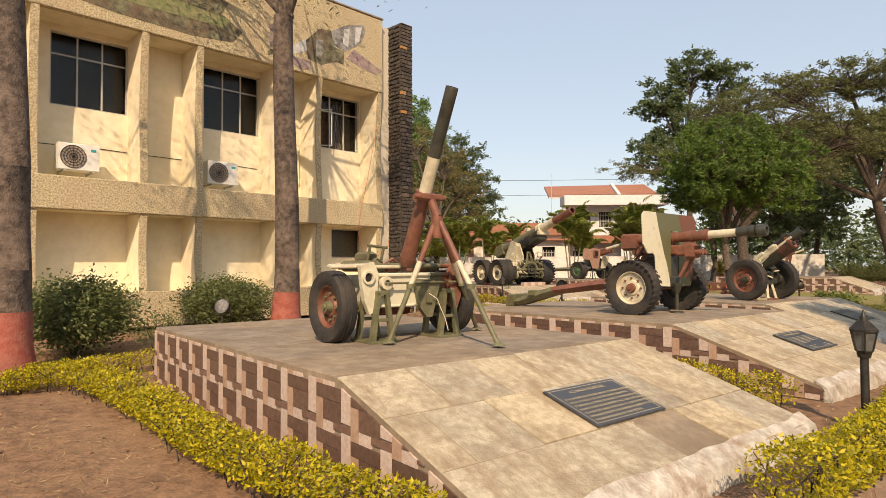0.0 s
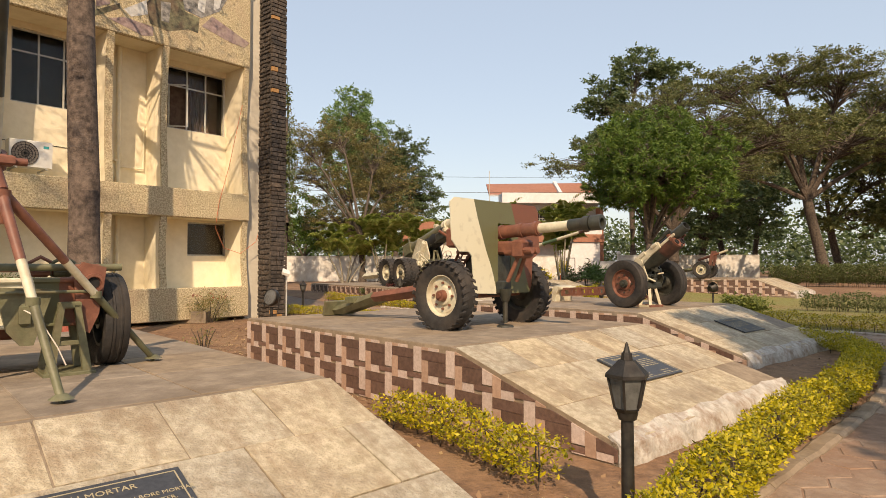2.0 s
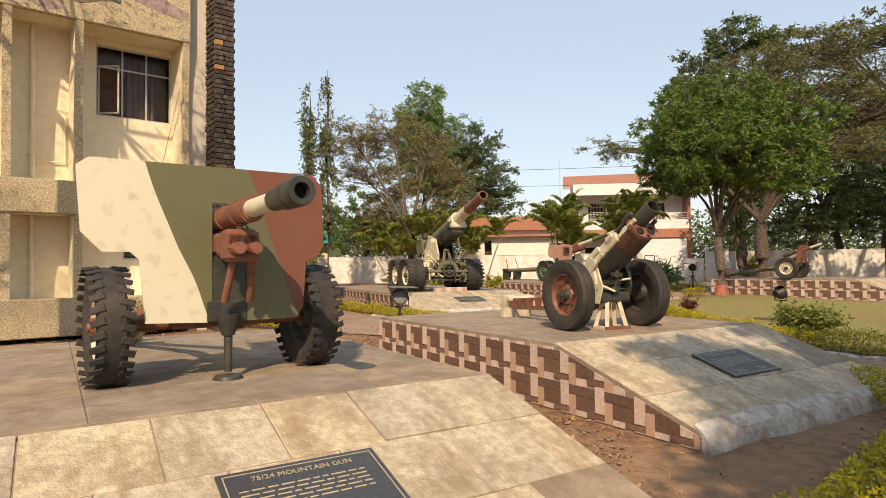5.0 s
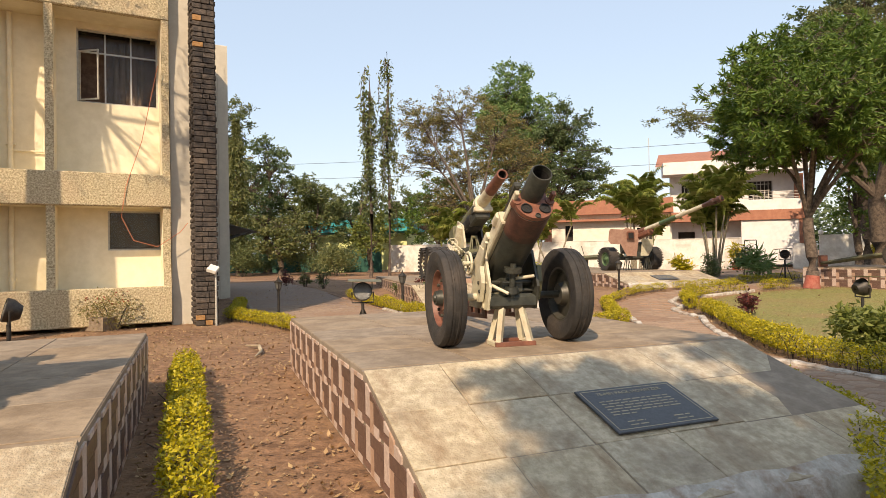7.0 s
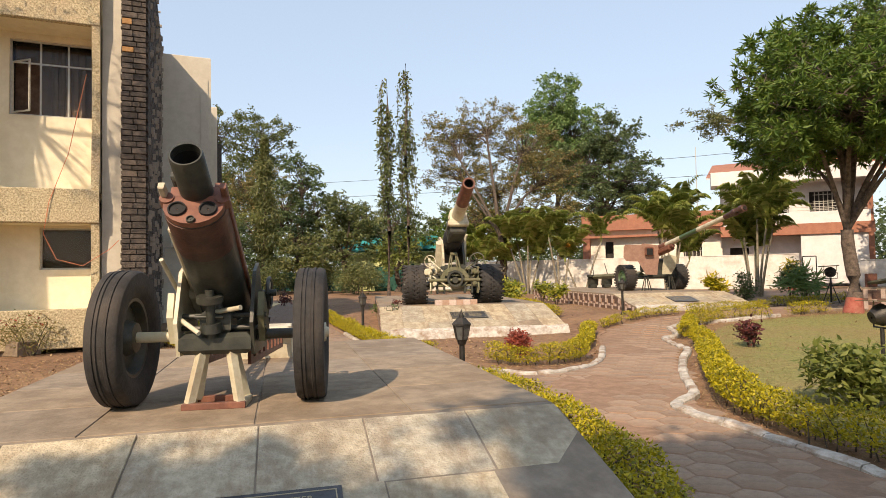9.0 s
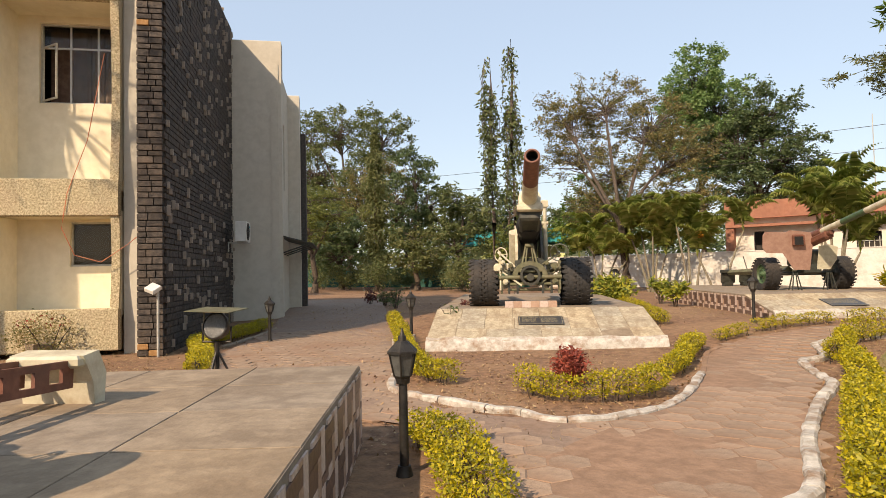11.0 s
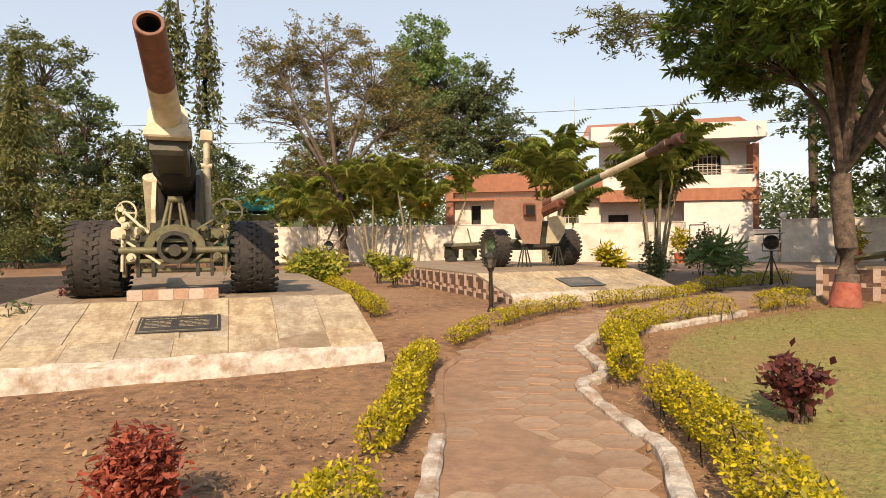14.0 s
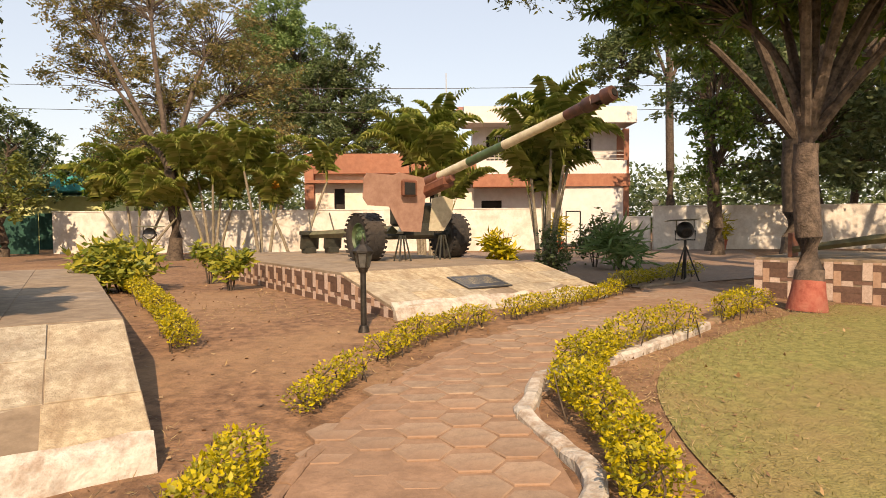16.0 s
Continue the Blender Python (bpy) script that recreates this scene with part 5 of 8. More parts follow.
def grown_tree(base, fork, trunk_r, blobs, leaf_m, label, leaf, spread=0.55, dens=0.9, per=55, slim=0.45, flat=0.55, droop=0.1, inner=0.45, bark_m=None, lean=(0, 0), band=0, rosette=False, name="tree", limb=0.55):
    """A trunk, limbs to each lump of the crown (dx, dy, z, rx, ry, rz), boughs to clumps, twigs and leaves along the twigs."""
    bark_m = bark_m or bark_dark
    ob = thing(name, pose(base[0], base[1], ground_z(*base)), label, "tree")
    hs = (0.0, 0.03, 0.1, 0.25, 0.45, 0.65, 0.85, 1.0)
    ring = [(lean[0] * t + 0.07 * math.sin(5 * t), lean[1] * t + 0.06 * math.sin(4 * t), fork * t - (0.2 if t == 0 else 0)) for t in hs]
    rad = [trunk_r * q for q in (1.5, 1.35, 1.15, 1.0, 0.93, 0.9, 0.88, 0.84)]
    part("trunk", Shape().tube(ring, rad, 14), bark_m, ob, "rough tapered trunk")
    if band:
        hz = [p[2] for p in ring]
        zs = [0.0, band * 0.3, band * 0.65, band]
        part("painted_band", Shape().tube([(float(np.interp(z, hz, [p[0] for p in ring])), float(np.interp(z, hz, [p[1] for p in ring])), z) for z in zs], [float(np.interp(z, hz, rad)) * 1.02 + 0.004 for z in zs], 14), red_band, ob, "faded red painted band")
    top = ring[-1]
    br, pts, dirs = Shape(), [], []
    big = max(b[3] * b[4] * b[5] for b in blobs) ** 0.5
    for b in blobs:
        c = np.array(b[:3], float)
        r0 = trunk_r * limb * (0.55 + 0.45 * (b[3] * b[4] * b[5]) ** 0.5 / big)
        heart = c - [0, 0, b[5] * 0.35]
        lp = limb_path(top, heart, 0.12 * np.linalg.norm(heart - np.array(top)), 8)
        br.tube(lp, [r0 * (1 - 0.72 * k / 8) for k in range(9)], 7)
        area = 4 * math.pi * ((b[3] * b[4]) ** 1.6 / 3 + (b[3] * b[5]) ** 1.6 / 3 + (b[4] * b[5]) ** 1.6 / 3) ** (1 / 1.6)
        cs = lumpy_points(max(5, int(dens * area)), c, b[3:6], inner, RNG.uniform(0, 50))
        start = np.array([lp[5], lp[6], lp[7], lp[8]])
        for q in cs:
            o = start[RNG.integers(0, 4)]
            br.tube(limb_path(o, q, 0.08 * np.linalg.norm(q - o), 3), [r0 * 0.26, r0 * 0.18, r0 * 0.11, r0 * 0.05], 4)
            out = (q - c) / (np.linalg.norm(q - c) + 1e-6)
            m = 5
            td = RNG.normal(size=(m, 3)) * [1, 1, flat] + out * 0.7
            td /= np.linalg.norm(td, axis=1)[:, None]
            tl = spread * RNG.uniform(0.6, 1.3, m)
            for d, l in zip(td, tl):
                if leaf < 0.24:
                    br.tube([q, q + d * l * 0.6 + [0, 0, 0.03], q + d * l], [r0 * 0.05 + 0.004, 0.007, 0.003], 3)
                if rosette:
                    k = per // m
                    tip = q + d * l
                    rd = RNG.normal(size=(k, 3)) * [1, 1, 0.7] + d * 0.5 + [0, 0, -0.25]
                    dirs.append(rd / np.linalg.norm(rd, axis=1)[:, None])
                    pts.append(tip + RNG.normal(size=(k, 3)) * 0.03)
                else:
                    k = per // m
                    t = RNG.uniform(0.25, 1.05, k)[:, None]
                    pts.append(q + d * l * t + RNG.normal(size=(k, 3)) * spread * np.array([0.13, 0.13, 0.13 * flat]))
    part("branching", br, bark_m, ob)
    part("crown", leaves("crown", np.concatenate(pts), leaf, leaf_m, slim, droop, 0.3, np.concatenate(dirs) if dirs else None), None, ob, "uneven leafy crown")
    return ob


# mango
grown_tree((14.2, 30.5), 2.3, 0.185, [(0.2, 0.6, 7.2, 2.3, 2.3, 1.7), (-0.9, -0.4, 6.1, 1.8, 2.1, 1.5), (1.7, -0.6, 6.0, 1.9, 2.1, 1.5), (-0.2, -1.9, 5.7, 2.2, 1.7, 1.4), (0.4, 2.0, 5.8, 2.2, 1.7, 1.4), (-1.2, 1.3, 5.3, 1.5, 1.6, 1.1), (2.0, 1.0, 5.4, 1.6, 1.7, 1.1), (-1.1, -1.6, 5.1, 1.3, 1.4, 0.9), (1.5, -2.2, 5.0, 1.5, 1.4, 0.9)], leaf_mango, "dense dark mango tree with forked limbs and a red painted foot", 0.22, 0.40, 1.9, 125, 0.24, 0.7, 0.3, 0.4, bark, band=0.42, rosette=True, name="mango_tree")
# rain tree behind it, with long layered boughs
grown_tree((18.7, 38.0), 3.4, 0.36, [(-6.6, -2.0, 7.0, 2.6, 1.2, 0.5), (-3.4, -1.2, 8.4, 2.6, 2.0, 0.7), (2.6, 0.0, 10.2, 3.6, 3.2, 0.9), (0.4, 1.0, 11.2, 2.8, 3.0, 0.9), (5.0, -1.5, 8.6, 3.2, 3.0, 0.8), (2.2, -2.6, 6.8, 2.6, 2.2, 0.6)], leaf_olive, "old spreading rain tree with a thick trunk", 0.16, 0.6, 1.0, 110, 0.3, 0.3, limb=0.5)
grown_tree((29.8, 40.0), 5.5, 0.34, [(-7.6, 0, 12.7, 2.8, 3.0, 1.0), (-3.2, 0, 13.5, 3.6, 3.4, 1.2), (1.4, 0, 13.7, 3.8, 3.4, 1.2), (6.0, 0, 12.6, 3.6, 3.4, 1.1), (-4.4, -1.5, 10.0, 3.4, 3.0, 0.9), (0.2, -2.0, 9.0, 3.6, 3.0, 0.9), (4.6, -1.5, 8.6, 3.4, 3.0, 0.9), (-6.4, 1.0, 7.6, 2.8, 2.6, 0.8)], leaf_olive, "wide umbrella-crowned rain tree with dark boughs", 0.23, 0.7, 0.85, 80, 0.34, 0.3, lean=(-1.2, 0), limb=0.6)
grown_tree((28.0, 69.0), 12.0, 0.34, [(1.0, 1, 23.6, 2.8, 2.8, 2.2), (-2.7, 1, 20.4, 2.6, 2.6, 2.4), (5.2, 1, 22.6, 2.2, 2.2, 2.2), (-0.2, 1, 17.2, 3.6, 3.0, 2.6), (4.6, 1, 17.8, 2.6, 2.6, 2.2), (-3.8, 0, 14.0, 2.6, 2.6, 2.2)], leaf_dark, "tall slim dark tree behind the garden", 0.36, 0.8, 0.75, 80, 0.5, 0.8, limb=0.5)
grown_tree((20.3, 45.5), 2.4, 0.2, [(0, 0, 4.2, 1.1, 1.1, 1.8), (0.2, 0, 6.6, 1.1, 1.1, 2.0), (0.1, 0, 8.6, 0.9, 0.9, 1.4)], leaf_mango, "narrow creeper-covered tree by the gate", 0.22, 0.45, 1.6, 50, 0.5, 1.0, 0.7)
grown_tree((22.0, 49.5), 4.0, 0.25, [(0, 0, 7.5, 2.4, 2.2, 2.0), (2.6, 0, 6.4, 2.2, 2.0, 1.8), (0.6, 0, 10.6, 2.6, 2.2, 1.8)], leaf_dark, "dark dense tree behind the boundary wall", 0.26, 0.6, 0.9, 50)
# wooded side beyond the lawn
for k, (x, y, h, w, lm) in enumerate(((27, 52, 10.5, 5.5, leaf_dark), (36, 47, 14.0, 7.0, leaf_olive), (42, 42, 13.5, 7.0, leaf_dark), (33, 58, 13.5, 7.0, leaf_dark), (46, 54, 16.0, 8.0, leaf_olive), (52, 40, 15.0, 7.0, leaf_dark), (40, 66, 17.0, 9.0, leaf_dark), (56, 60, 17.0, 9.0, leaf_olive), (37, 38, 9.5, 5.0, leaf_dark))):
    grown_tree((x, y), h * 0.3, 0.3, [(-w * 0.45, 0, h * 0.76, w * 0.45, w * 0.45, h * 0.12), (w * 0.42, -1, h * 0.72, w * 0.45, w * 0.45, h * 0.13), (0, 0.5, h * 0.89, w * 0.5, w * 0.45, h * 0.10), (0.8, -w * 0.3, h * 0.55, w * 0.5, w * 0.4, h * 0.12), (-1.2, -w * 0.3, h * 0.36, w * 0.5, w * 0.35, h * 0.10)], lm, ("broad umbrella-crowned tree at the edge of the garden", "tall leafy tree in the wood beyond")[k % 2], 0.38, 0.8, 0.48, 55, 0.5, 0.45, lean=((-1) ** k * 0.8, 0))
# trees by the boundary wall and behind the house
grown_tree((-0.5, 45.6), 3.4, 0.24, [(-4.6, 3.4, 10.6, 2.0, 2.2, 1.4), (-2.0, 3.4, 11.2, 2.2, 2.4, 1.4), (0.6, 3.4, 9.6, 2.4, 2.4, 1.5), (-3.8, 3.0, 8.0, 2.2, 2.2, 1.3), (1.9, 3.4, 7.4, 2.0, 2.2, 1.6), (-1.2, 3.2, 6.7, 2.6, 2.4, 1.3), (-2.0, 3.4, 4.9, 2.6, 2.2, 1.2), (2.2, 3.4, 5.2, 2.0, 2.0, 1.3)], leaf_brown, "wide half-bare tree with brown-green leaves", 0.16, 0.62, 1.2, 85, 0.42, 0.55, inner=0.3, limb=0.5)
grown_tree((-4.2, 79.0), 9.0, 0.34, [(0, 0, 20.6, 3.0, 3.0, 2.8), (-0.9, 0, 17.2, 4.2, 3.4, 3.0), (1.8, 0, 17.0, 3.4, 3.0, 2.8), (0.3, 0, 13.0, 4.8, 4.0, 3.2)], leaf_fresh, "bright green tree rising behind", 0.31, 0.75, 0.8, 70, 0.5, 0.7)
grown_tree((1.4, 76.0), 5.5, 0.36, [(0.6, 0, 15.4, 3.2, 3.0, 2.4), (-1.8, 0, 12.4, 4.0, 3.4, 2.8), (2.4, 0, 11.2, 3.2, 3.0, 2.4), (3.8, 0, 8.8, 2.2, 2.4, 1.5), (-0.6, 0, 8.6, 4.4, 3.6, 2.4)], leaf_dark, "dark rounded tree behind the house", 0.29, 0.75, 0.85, 70, 0.5, 0.5)
grown_tree((-6.2, 56.0), 2.0, 0.2, [(0, 0, 6.0, 2.2, 2.2, 2.0), (1.6, 0, 4.2, 2.2, 2.0, 1.6), (-1.4, 0, 4.0, 2.0, 2.0, 1.6)], leaf_mango, "compact green tree by the wall", 0.26, 0.5, 0.9, 50)


def hanging_tree(base, h, label):
    ob = thing("slender_tree", pose(base[0], base[1], ground_z(*base)), label, "tree", "slender hanging trees")
    part("trunk", Shape().tube([(0, 0, -0.2), (0.1, 0, h * 0.3), (-0.05, 0, h * 0.6), (0.12, 0, h * 0.85), (0.05, 0, h)], [0.13, 0.11, 0.09, 0.06, 0.02], 8), bark, ob)
    tw, pts = Shape(), []
    for k in range(34):
        z = h * RNG.uniform(0.32, 0.98)
        a = RNG.uniform(0, 6.283)
        o = RNG.uniform(0.2, 0.85) * (1.15 - z / h * 0.5)
        L = RNG.uniform(0.8, 2.4)
        p = [(0, 0, z), (o * 0.6 * math.cos(a), o * 0.6 * math.sin(a), z + 0.25), (o * math.cos(a), o * math.sin(a), z - L * 0.4), (o * math.cos(a), o * math.sin(a), z - L)]
        tw.tube(p, [0.03, 0.02, 0.012, 0.006], 5)
        t = RNG.uniform(0, 1, 55)[:, None]
        pts.append((1 - t) * np.array(p[1]) + t * np.array(p[3]) + RNG.normal(size=(55, 3)) * [0.12, 0.12, 0.1])
    part("branching", tw, bark, ob)
    part("crown", leaves("crown", np.concatenate(pts), 0.26, leaf_bush, 0.4, 0.9), None, ob, "hanging strands of leaves")


hanging_tree((-6.1, 41.6), 12.6, "slender tree with drooping leaf strands")
hanging_tree((-5.2, 42.3), 13.6, "slender tree with drooping leaf strands, taller")


def columnar(base, h, r, label):
    ob = thing("columnar_tree", pose(base[0], base[1], ground_z(*base)), label, "tree")
    part("trunk", Shape().tube([(0, 0, -0.2), (0, 0, h * 0.5), (0, 0, h * 0.97)], [0.16, 0.1, 0.02], 8), bark_dark, ob)
    n = 7000
    z = RNG.uniform(0.08, 1, n)
    rr = r * np.minimum(1, (1.02 - z) * 2.4) * RNG.uniform(0.4, 1.05, n) * (0.8 + 0.3 * np.sin(z * 40 + RNG.uniform(0, 1, n)))
    a = RNG.uniform(0, 6.283, n)
    part("crown", leaves("crown", np.column_stack([rr * np.cos(a), rr * np.sin(a), z * h]), 0.34, leaf_olive, 0.28, 1.0), None, ob, "narrow drooping column of leaves")


columnar((-18.4, 46.0), 11.4, 1.15, "tall narrow mast tree with drooping leaves")
grown_tree((-20.4, 42.0), 2.4, 0.2, [(-0.4, 0, 6.4, 2.2, 2.0, 0.7), (-2.2, 0, 4.9, 1.9, 2.0, 0.6), (1.6, 0, 5.3, 2.0, 2.0, 0.6), (0.2, -0.6, 4.0, 2.0, 1.8, 0.5)], leaf_lime, "low feathery yellow-green tree with layered boughs", 0.16, 0.55, 1.25, 100, 0.3, 0.25)
grown_tree((-35.0, 60.0), 7.0, 0.4, [(-6.6, 0, 16.6, 3.2, 3.0, 2.4), (-1.2, 0, 17.0, 3.6, 3.0, 2.2), (5.0, 0, 15.2, 3.0, 3.0, 2.2), (-5.4, 0, 12.6, 3.8, 3.0, 2.4), (3.2, 0, 11.0, 4.0, 3.0, 2.4), (-1.0, 0, 9.0, 4.4, 3.4, 2.4)], leaf_bush, "tall thin-leaved grey-green tree in the distance", 0.3, 0.8, 0.62, 65, 0.45, 0.6, limb=0.5)
grown_tree((-26.0, 55.0), 4.0, 0.28, [(0, 0, 9.6, 2.8, 2.6, 1.8), (-2.4, 0, 7.0, 2.6, 2.4, 1.8), (2.2, 0, 6.4, 2.6, 2.4, 1.8)], leaf_brown, "half-bare brownish tree behind the drive", 0.22, 0.65, 0.9, 85, 0.4, 0.5)
for k, (x, y, h, w, lm) in enumerate(((-19.8, 52.0, 11.4, 3.4, leaf_dark), (-15.8, 52.5, 8.2, 3.2, leaf_bush), (-12.6, 55.0, 7.4, 3.0, leaf_dark), (-23.5, 47.5, 6.2, 3.6, leaf_dark), (-9.8, 50.0, 4.6, 1.8, leaf_lime), (-15.2, 46.5, 4.4, 2.4, leaf_olive), (-29, 50, 7.5, 4.5, leaf_dark), (-46, 60, 15, 8, leaf_dark), (-13.0, 68, 8.5, 4.0, leaf_bush), (-24, 70, 9.5, 5, leaf_bush), (-19.5, 36.5, 4.6, 2.2, leaf_dark))):
    grown_tree((x, y), h * 0.3, 0.16 + 0.01 * h, [(-w * 0.4, 0, h * 0.64, w * 0.5, w * 0.5, h * 0.19), (w * 0.4, 0.4, h * 0.60, w * 0.5, w * 0.5, h * 0.19), (0, 0, h * 0.83, w * 0.52, w * 0.5, h * 0.16), (0.3, -0.8, h * 0.42, w * 0.6, w * 0.5, h * 0.15)], lm, ("leafy tree in the garden behind the drive", "dark dense tree behind the drive", "rounded green tree behind the drive")[k % 3], 0.26, 0.55, 0.9, 62, 0.5, 0.7)
# distant woods close the view
far_pts = []
for k in range(160):
    a = radians(-75 + 150 * k / 159 + RNG.uniform(-1, 1))
    d = RNG.uniform(82, 110)
    far_pts.append(shell_points(420, (8 + d * math.sin(a), 15 + d * math.cos(a), RNG.uniform(3, 6.5)), (6, 6, RNG.uniform(4, 6)), 0.4))
tagged(part("far_woods", leaves("far_woods", np.concatenate(far_pts), 0.72, leaf_dark, 0.6), None), "distant dark woods", "woods", kind="stuff")

tagged(part("bloom", leaves("bloom", shell_points(60, (0, 0, 0.75), (0.6, 0.6, 0.16), 0.3), 0.07, leaf_red, 0.8), None, bpy.data.objects["rose_bush"], "small red roses"), kind="stuff")
for z in (9.9, 11.4):
    tagged(part("power_line", Shape().tube([(-40 + 10 * k, 62 - 0.2 * k, z - 1.2 * math.sin(math.pi * k / 10)) for k in range(11)], 0.018, 5), iron), "thin black overhead power line", "cable")

for k, (x, y) in enumerate(((-11, 46), (-14.5, 48.5), (-17, 44.5), (-19, 50), (-22, 47), (-26, 48), (-29, 45), (-9.5, 44.0), (-23.5, 42.5), (-13, 51.5))):
    shrub((x, y), 1.5, 1.7 + 0.3 * (k % 3), (leaf_dark, leaf_olive, leaf_bush)[k % 3], 2200, 0.17, ("dark green garden bush under the trees", "olive green garden bush under the trees", "dull green garden bush under the trees")[k % 3], name="bush")


# ---- guns ----
ROLL = pose(0, 0, 0, 0, 0, 90)


def gun_pose(x, y, z, u):
    return pose(x, y, z, 0, 0, math.degrees(math.atan2(-u[0], u[1])))


def wheel(gun, m, d, w, rim_m, hub_m, lugs=0, name="wheel", groove=False):
    """A wheel that turns round its local x axis; the hub faces +x."""
    R, h = d / 2, w / 2
    r = R * 0.6
    hub = Shape().lathe([(-h * 0.6, r), (-h * 0.2, r * 0.93), (h * 0.15, r * 0.8), (h * 0.05, r * 0.5), (h * 0.3, r * 0.42), (h * 0.35, r * 0.01)], None, 36)
    hub.lathe([(h * 0.6, r), (h * 0.62, r * 0.95), (h * 0.1, r * 0.88), (h * 0.1, r * 0.8)], None, 36)
    ob = part(name, hub, rim_m, gun, "", m)
    cap = Shape().rod((h * 0.2, 0, 0), (h * 0.95, 0, 0), r * 0.3, r * 0.24, 16).rod((h * 0.9, 0, 0), (h * 1.15, 0, 0), r * 0.14, r * 0.12, 12)
    for k in range(8):
        a = 2 * math.pi * k / 8
        cap.rod((h * 0.2, r * 0.6 * math.cos(a), r * 0.6 * math.sin(a)), (h * 0.42, r * 0.6 * math.cos(a), r * 0.6 * math.sin(a)), 0.017, n=6)
    part("hub", cap, hub_m, ob)
    part("inner_face", Shape().lathe([(-h * 0.62, r), (-h * 0.58, r * 0.9), (h * 0.05, r * 0.82), (-h * 0.1, r * 0.45), (-h * 0.7, r * 0.36), (-h * 0.75, 0.01)], None, 36), dark_steel, ob)
    t = Shape()
    side = [(-h * 0.62, r * 0.98), (-h * 0.92, r + (R - r) * 0.25), (-h, r + (R - r) * 0.6), (-h * 0.95, R * 0.955), (-h * 0.8, R * 0.985)]
    mid = [(-h * 0.45, R * 0.993), (-h * 0.43, R * 0.978), (-h * 0.37, R * 0.978), (-h * 0.35, R * 0.995), (-0.02, R), (-0.015, R * 0.982), (0.015, R * 0.982), (0.02, R), (h * 0.35, R * 0.995), (h * 0.37, R * 0.978), (h * 0.43, R * 0.978), (h * 0.45, R * 0.993)] if groove else [(0, R * 0.99)]
    t.lathe(side + mid + [(-a, b) for a, b in reversed(side)] + [side[0]], None, 56)
    tread = Shape()
    for k in range(lugs):
        for sx in (-1, 1):
            a = 360 * (k + (0.5 if sx > 0 else 0)) / lugs
            tread.box((sx * h * 0.52, 0, R * 1.0), (h * 0.98, 2 * math.pi * R / lugs * 0.56, R * 0.035), pose(0, 0, 0, a, 0, 0) @ pose(0, 0, 0, 0, sx * 6, sx * 16), 0.006)
            tread.box((sx * h * 0.97, 0, R * 0.9), (h * 0.07, 2 * math.pi * R / lugs * 0.54, R * 0.12), pose(0, 0, 0, a, 0, 0), 0.004)
    part("tyre", t, rubber, ob, "worn black rubber tyre")
    if lugs:
        tagged(part("tread_lug", tread, rubber, ob), kind="stuff")
    return ob


def handwheel(gun, m, r, material, label="handwheel"):
    s = Shape()
    s.tube([(0, r * math.cos(a), r * math.sin(a)) for a in np.linspace(0, 2 * math.pi, 25)], 0.014, 8)
    for k in range(3):
        a = 2 * math.pi * k / 3
        s.rod((0, 0, 0), (0, r * math.cos(a), r * math.sin(a)), 0.01, n=6)
    s.rod((-0.05, 0, 0), (0.06, 0, 0), 0.025, n=10)
    return part("handwheel", s, material, gun, label, m)


def barrel_axis(y0, z0, y1, z1):
    """The pose whose x axis runs from (y0, z0) to (y1, z1) in the gun's upright plane."""
    return pose(0, y0, z0, 0, 0, 90) @ pose(0, 0, 0, 0, -math.degrees(math.atan2(z1 - z0, y1 - y0)), 0)


def barrel_part(gun, am, a, b, ra, rb, material, label="", name="barrel"):
    s = Shape().lathe([(a, ra * 0.3), (a, ra), (b, rb), (b, rb * 0.3)], None, 28)
    return part(name, s, material, gun, label, am)


def muzzle(gun, am, end, r, bore, material, deep=0.28):
    s = Shape().lathe([(end - deep - 0.04, r * 0.9), (end - deep - 0.03, r), (end, r), (end + 0.012, r * 0.94), (end + 0.012, bore), (end - deep, bore)], None, 28)
    part("muzzle", s, material, gun, "", am)
    # black lining paints the shade down the bore
    part("bore", Shape().lathe([(end - 0.04, bore * 0.985), (end - deep + 0.01, bore * 0.985), (end - deep, 0.001)], None, 24), black_m, gun, "bore lining painted black for its shade", am)


# -- mortar on its two-wheeled carriage
gm = gun_pose(-0.55, 6.91, 0.722, U1)
inv = gm.inverted()
g1 = thing("mortar", gm, "camouflaged heavy mortar on tripod with two-wheeled carriage", "mortar")
W = lambda *p: tuple(inv @ Vector(p))
for sx in (1, -1):
    wheel(g1, pose(sx * 0.79, 0, 0.375, 0, 0, 0 if sx > 0 else 180), 0.76, 0.19, rust_steel if sx > 0 else olive_steel, olive_steel, groove=True)
body_m = camo("carriage_camouflage", [(0, RUST), (0.44, OLIVE), (0.50, CREAM), (1.0, CREAM)], 0, 1.6, 0.5)
b = Shape()
b.add([(0.46, 0.34, 0.36), (0.50, 0.36, 0.70), (0.46, -0.42, 0.36), (0.50, -0.45, 0.70), (-0.62, 0.34, 0.36), (-0.66, 0.36, 0.72), (-0.62, -0.42, 0.36), (-0.66, -0.45, 0.72)], [(0, 4, 5, 1), (3, 7, 6, 2), (1, 5, 7, 3), (2, 6, 4, 0), (0, 1, 3, 2), (6, 7, 5, 4)])
b.box((-0.08, 0.37, 0.705), (1.14, 0.035, 0.04), None, 0.01).box((-0.08, 0.35, 0.375), (1.06, 0.03, 0.03), None, 0.01)
part("body", b, body_m, g1, "cream and brown carriage box", None, False)
ax = Shape().rod((-0.8, 0, 0.375), (0.8, 0, 0.375), 0.045)
part("axle", ax, olive_steel, g1)
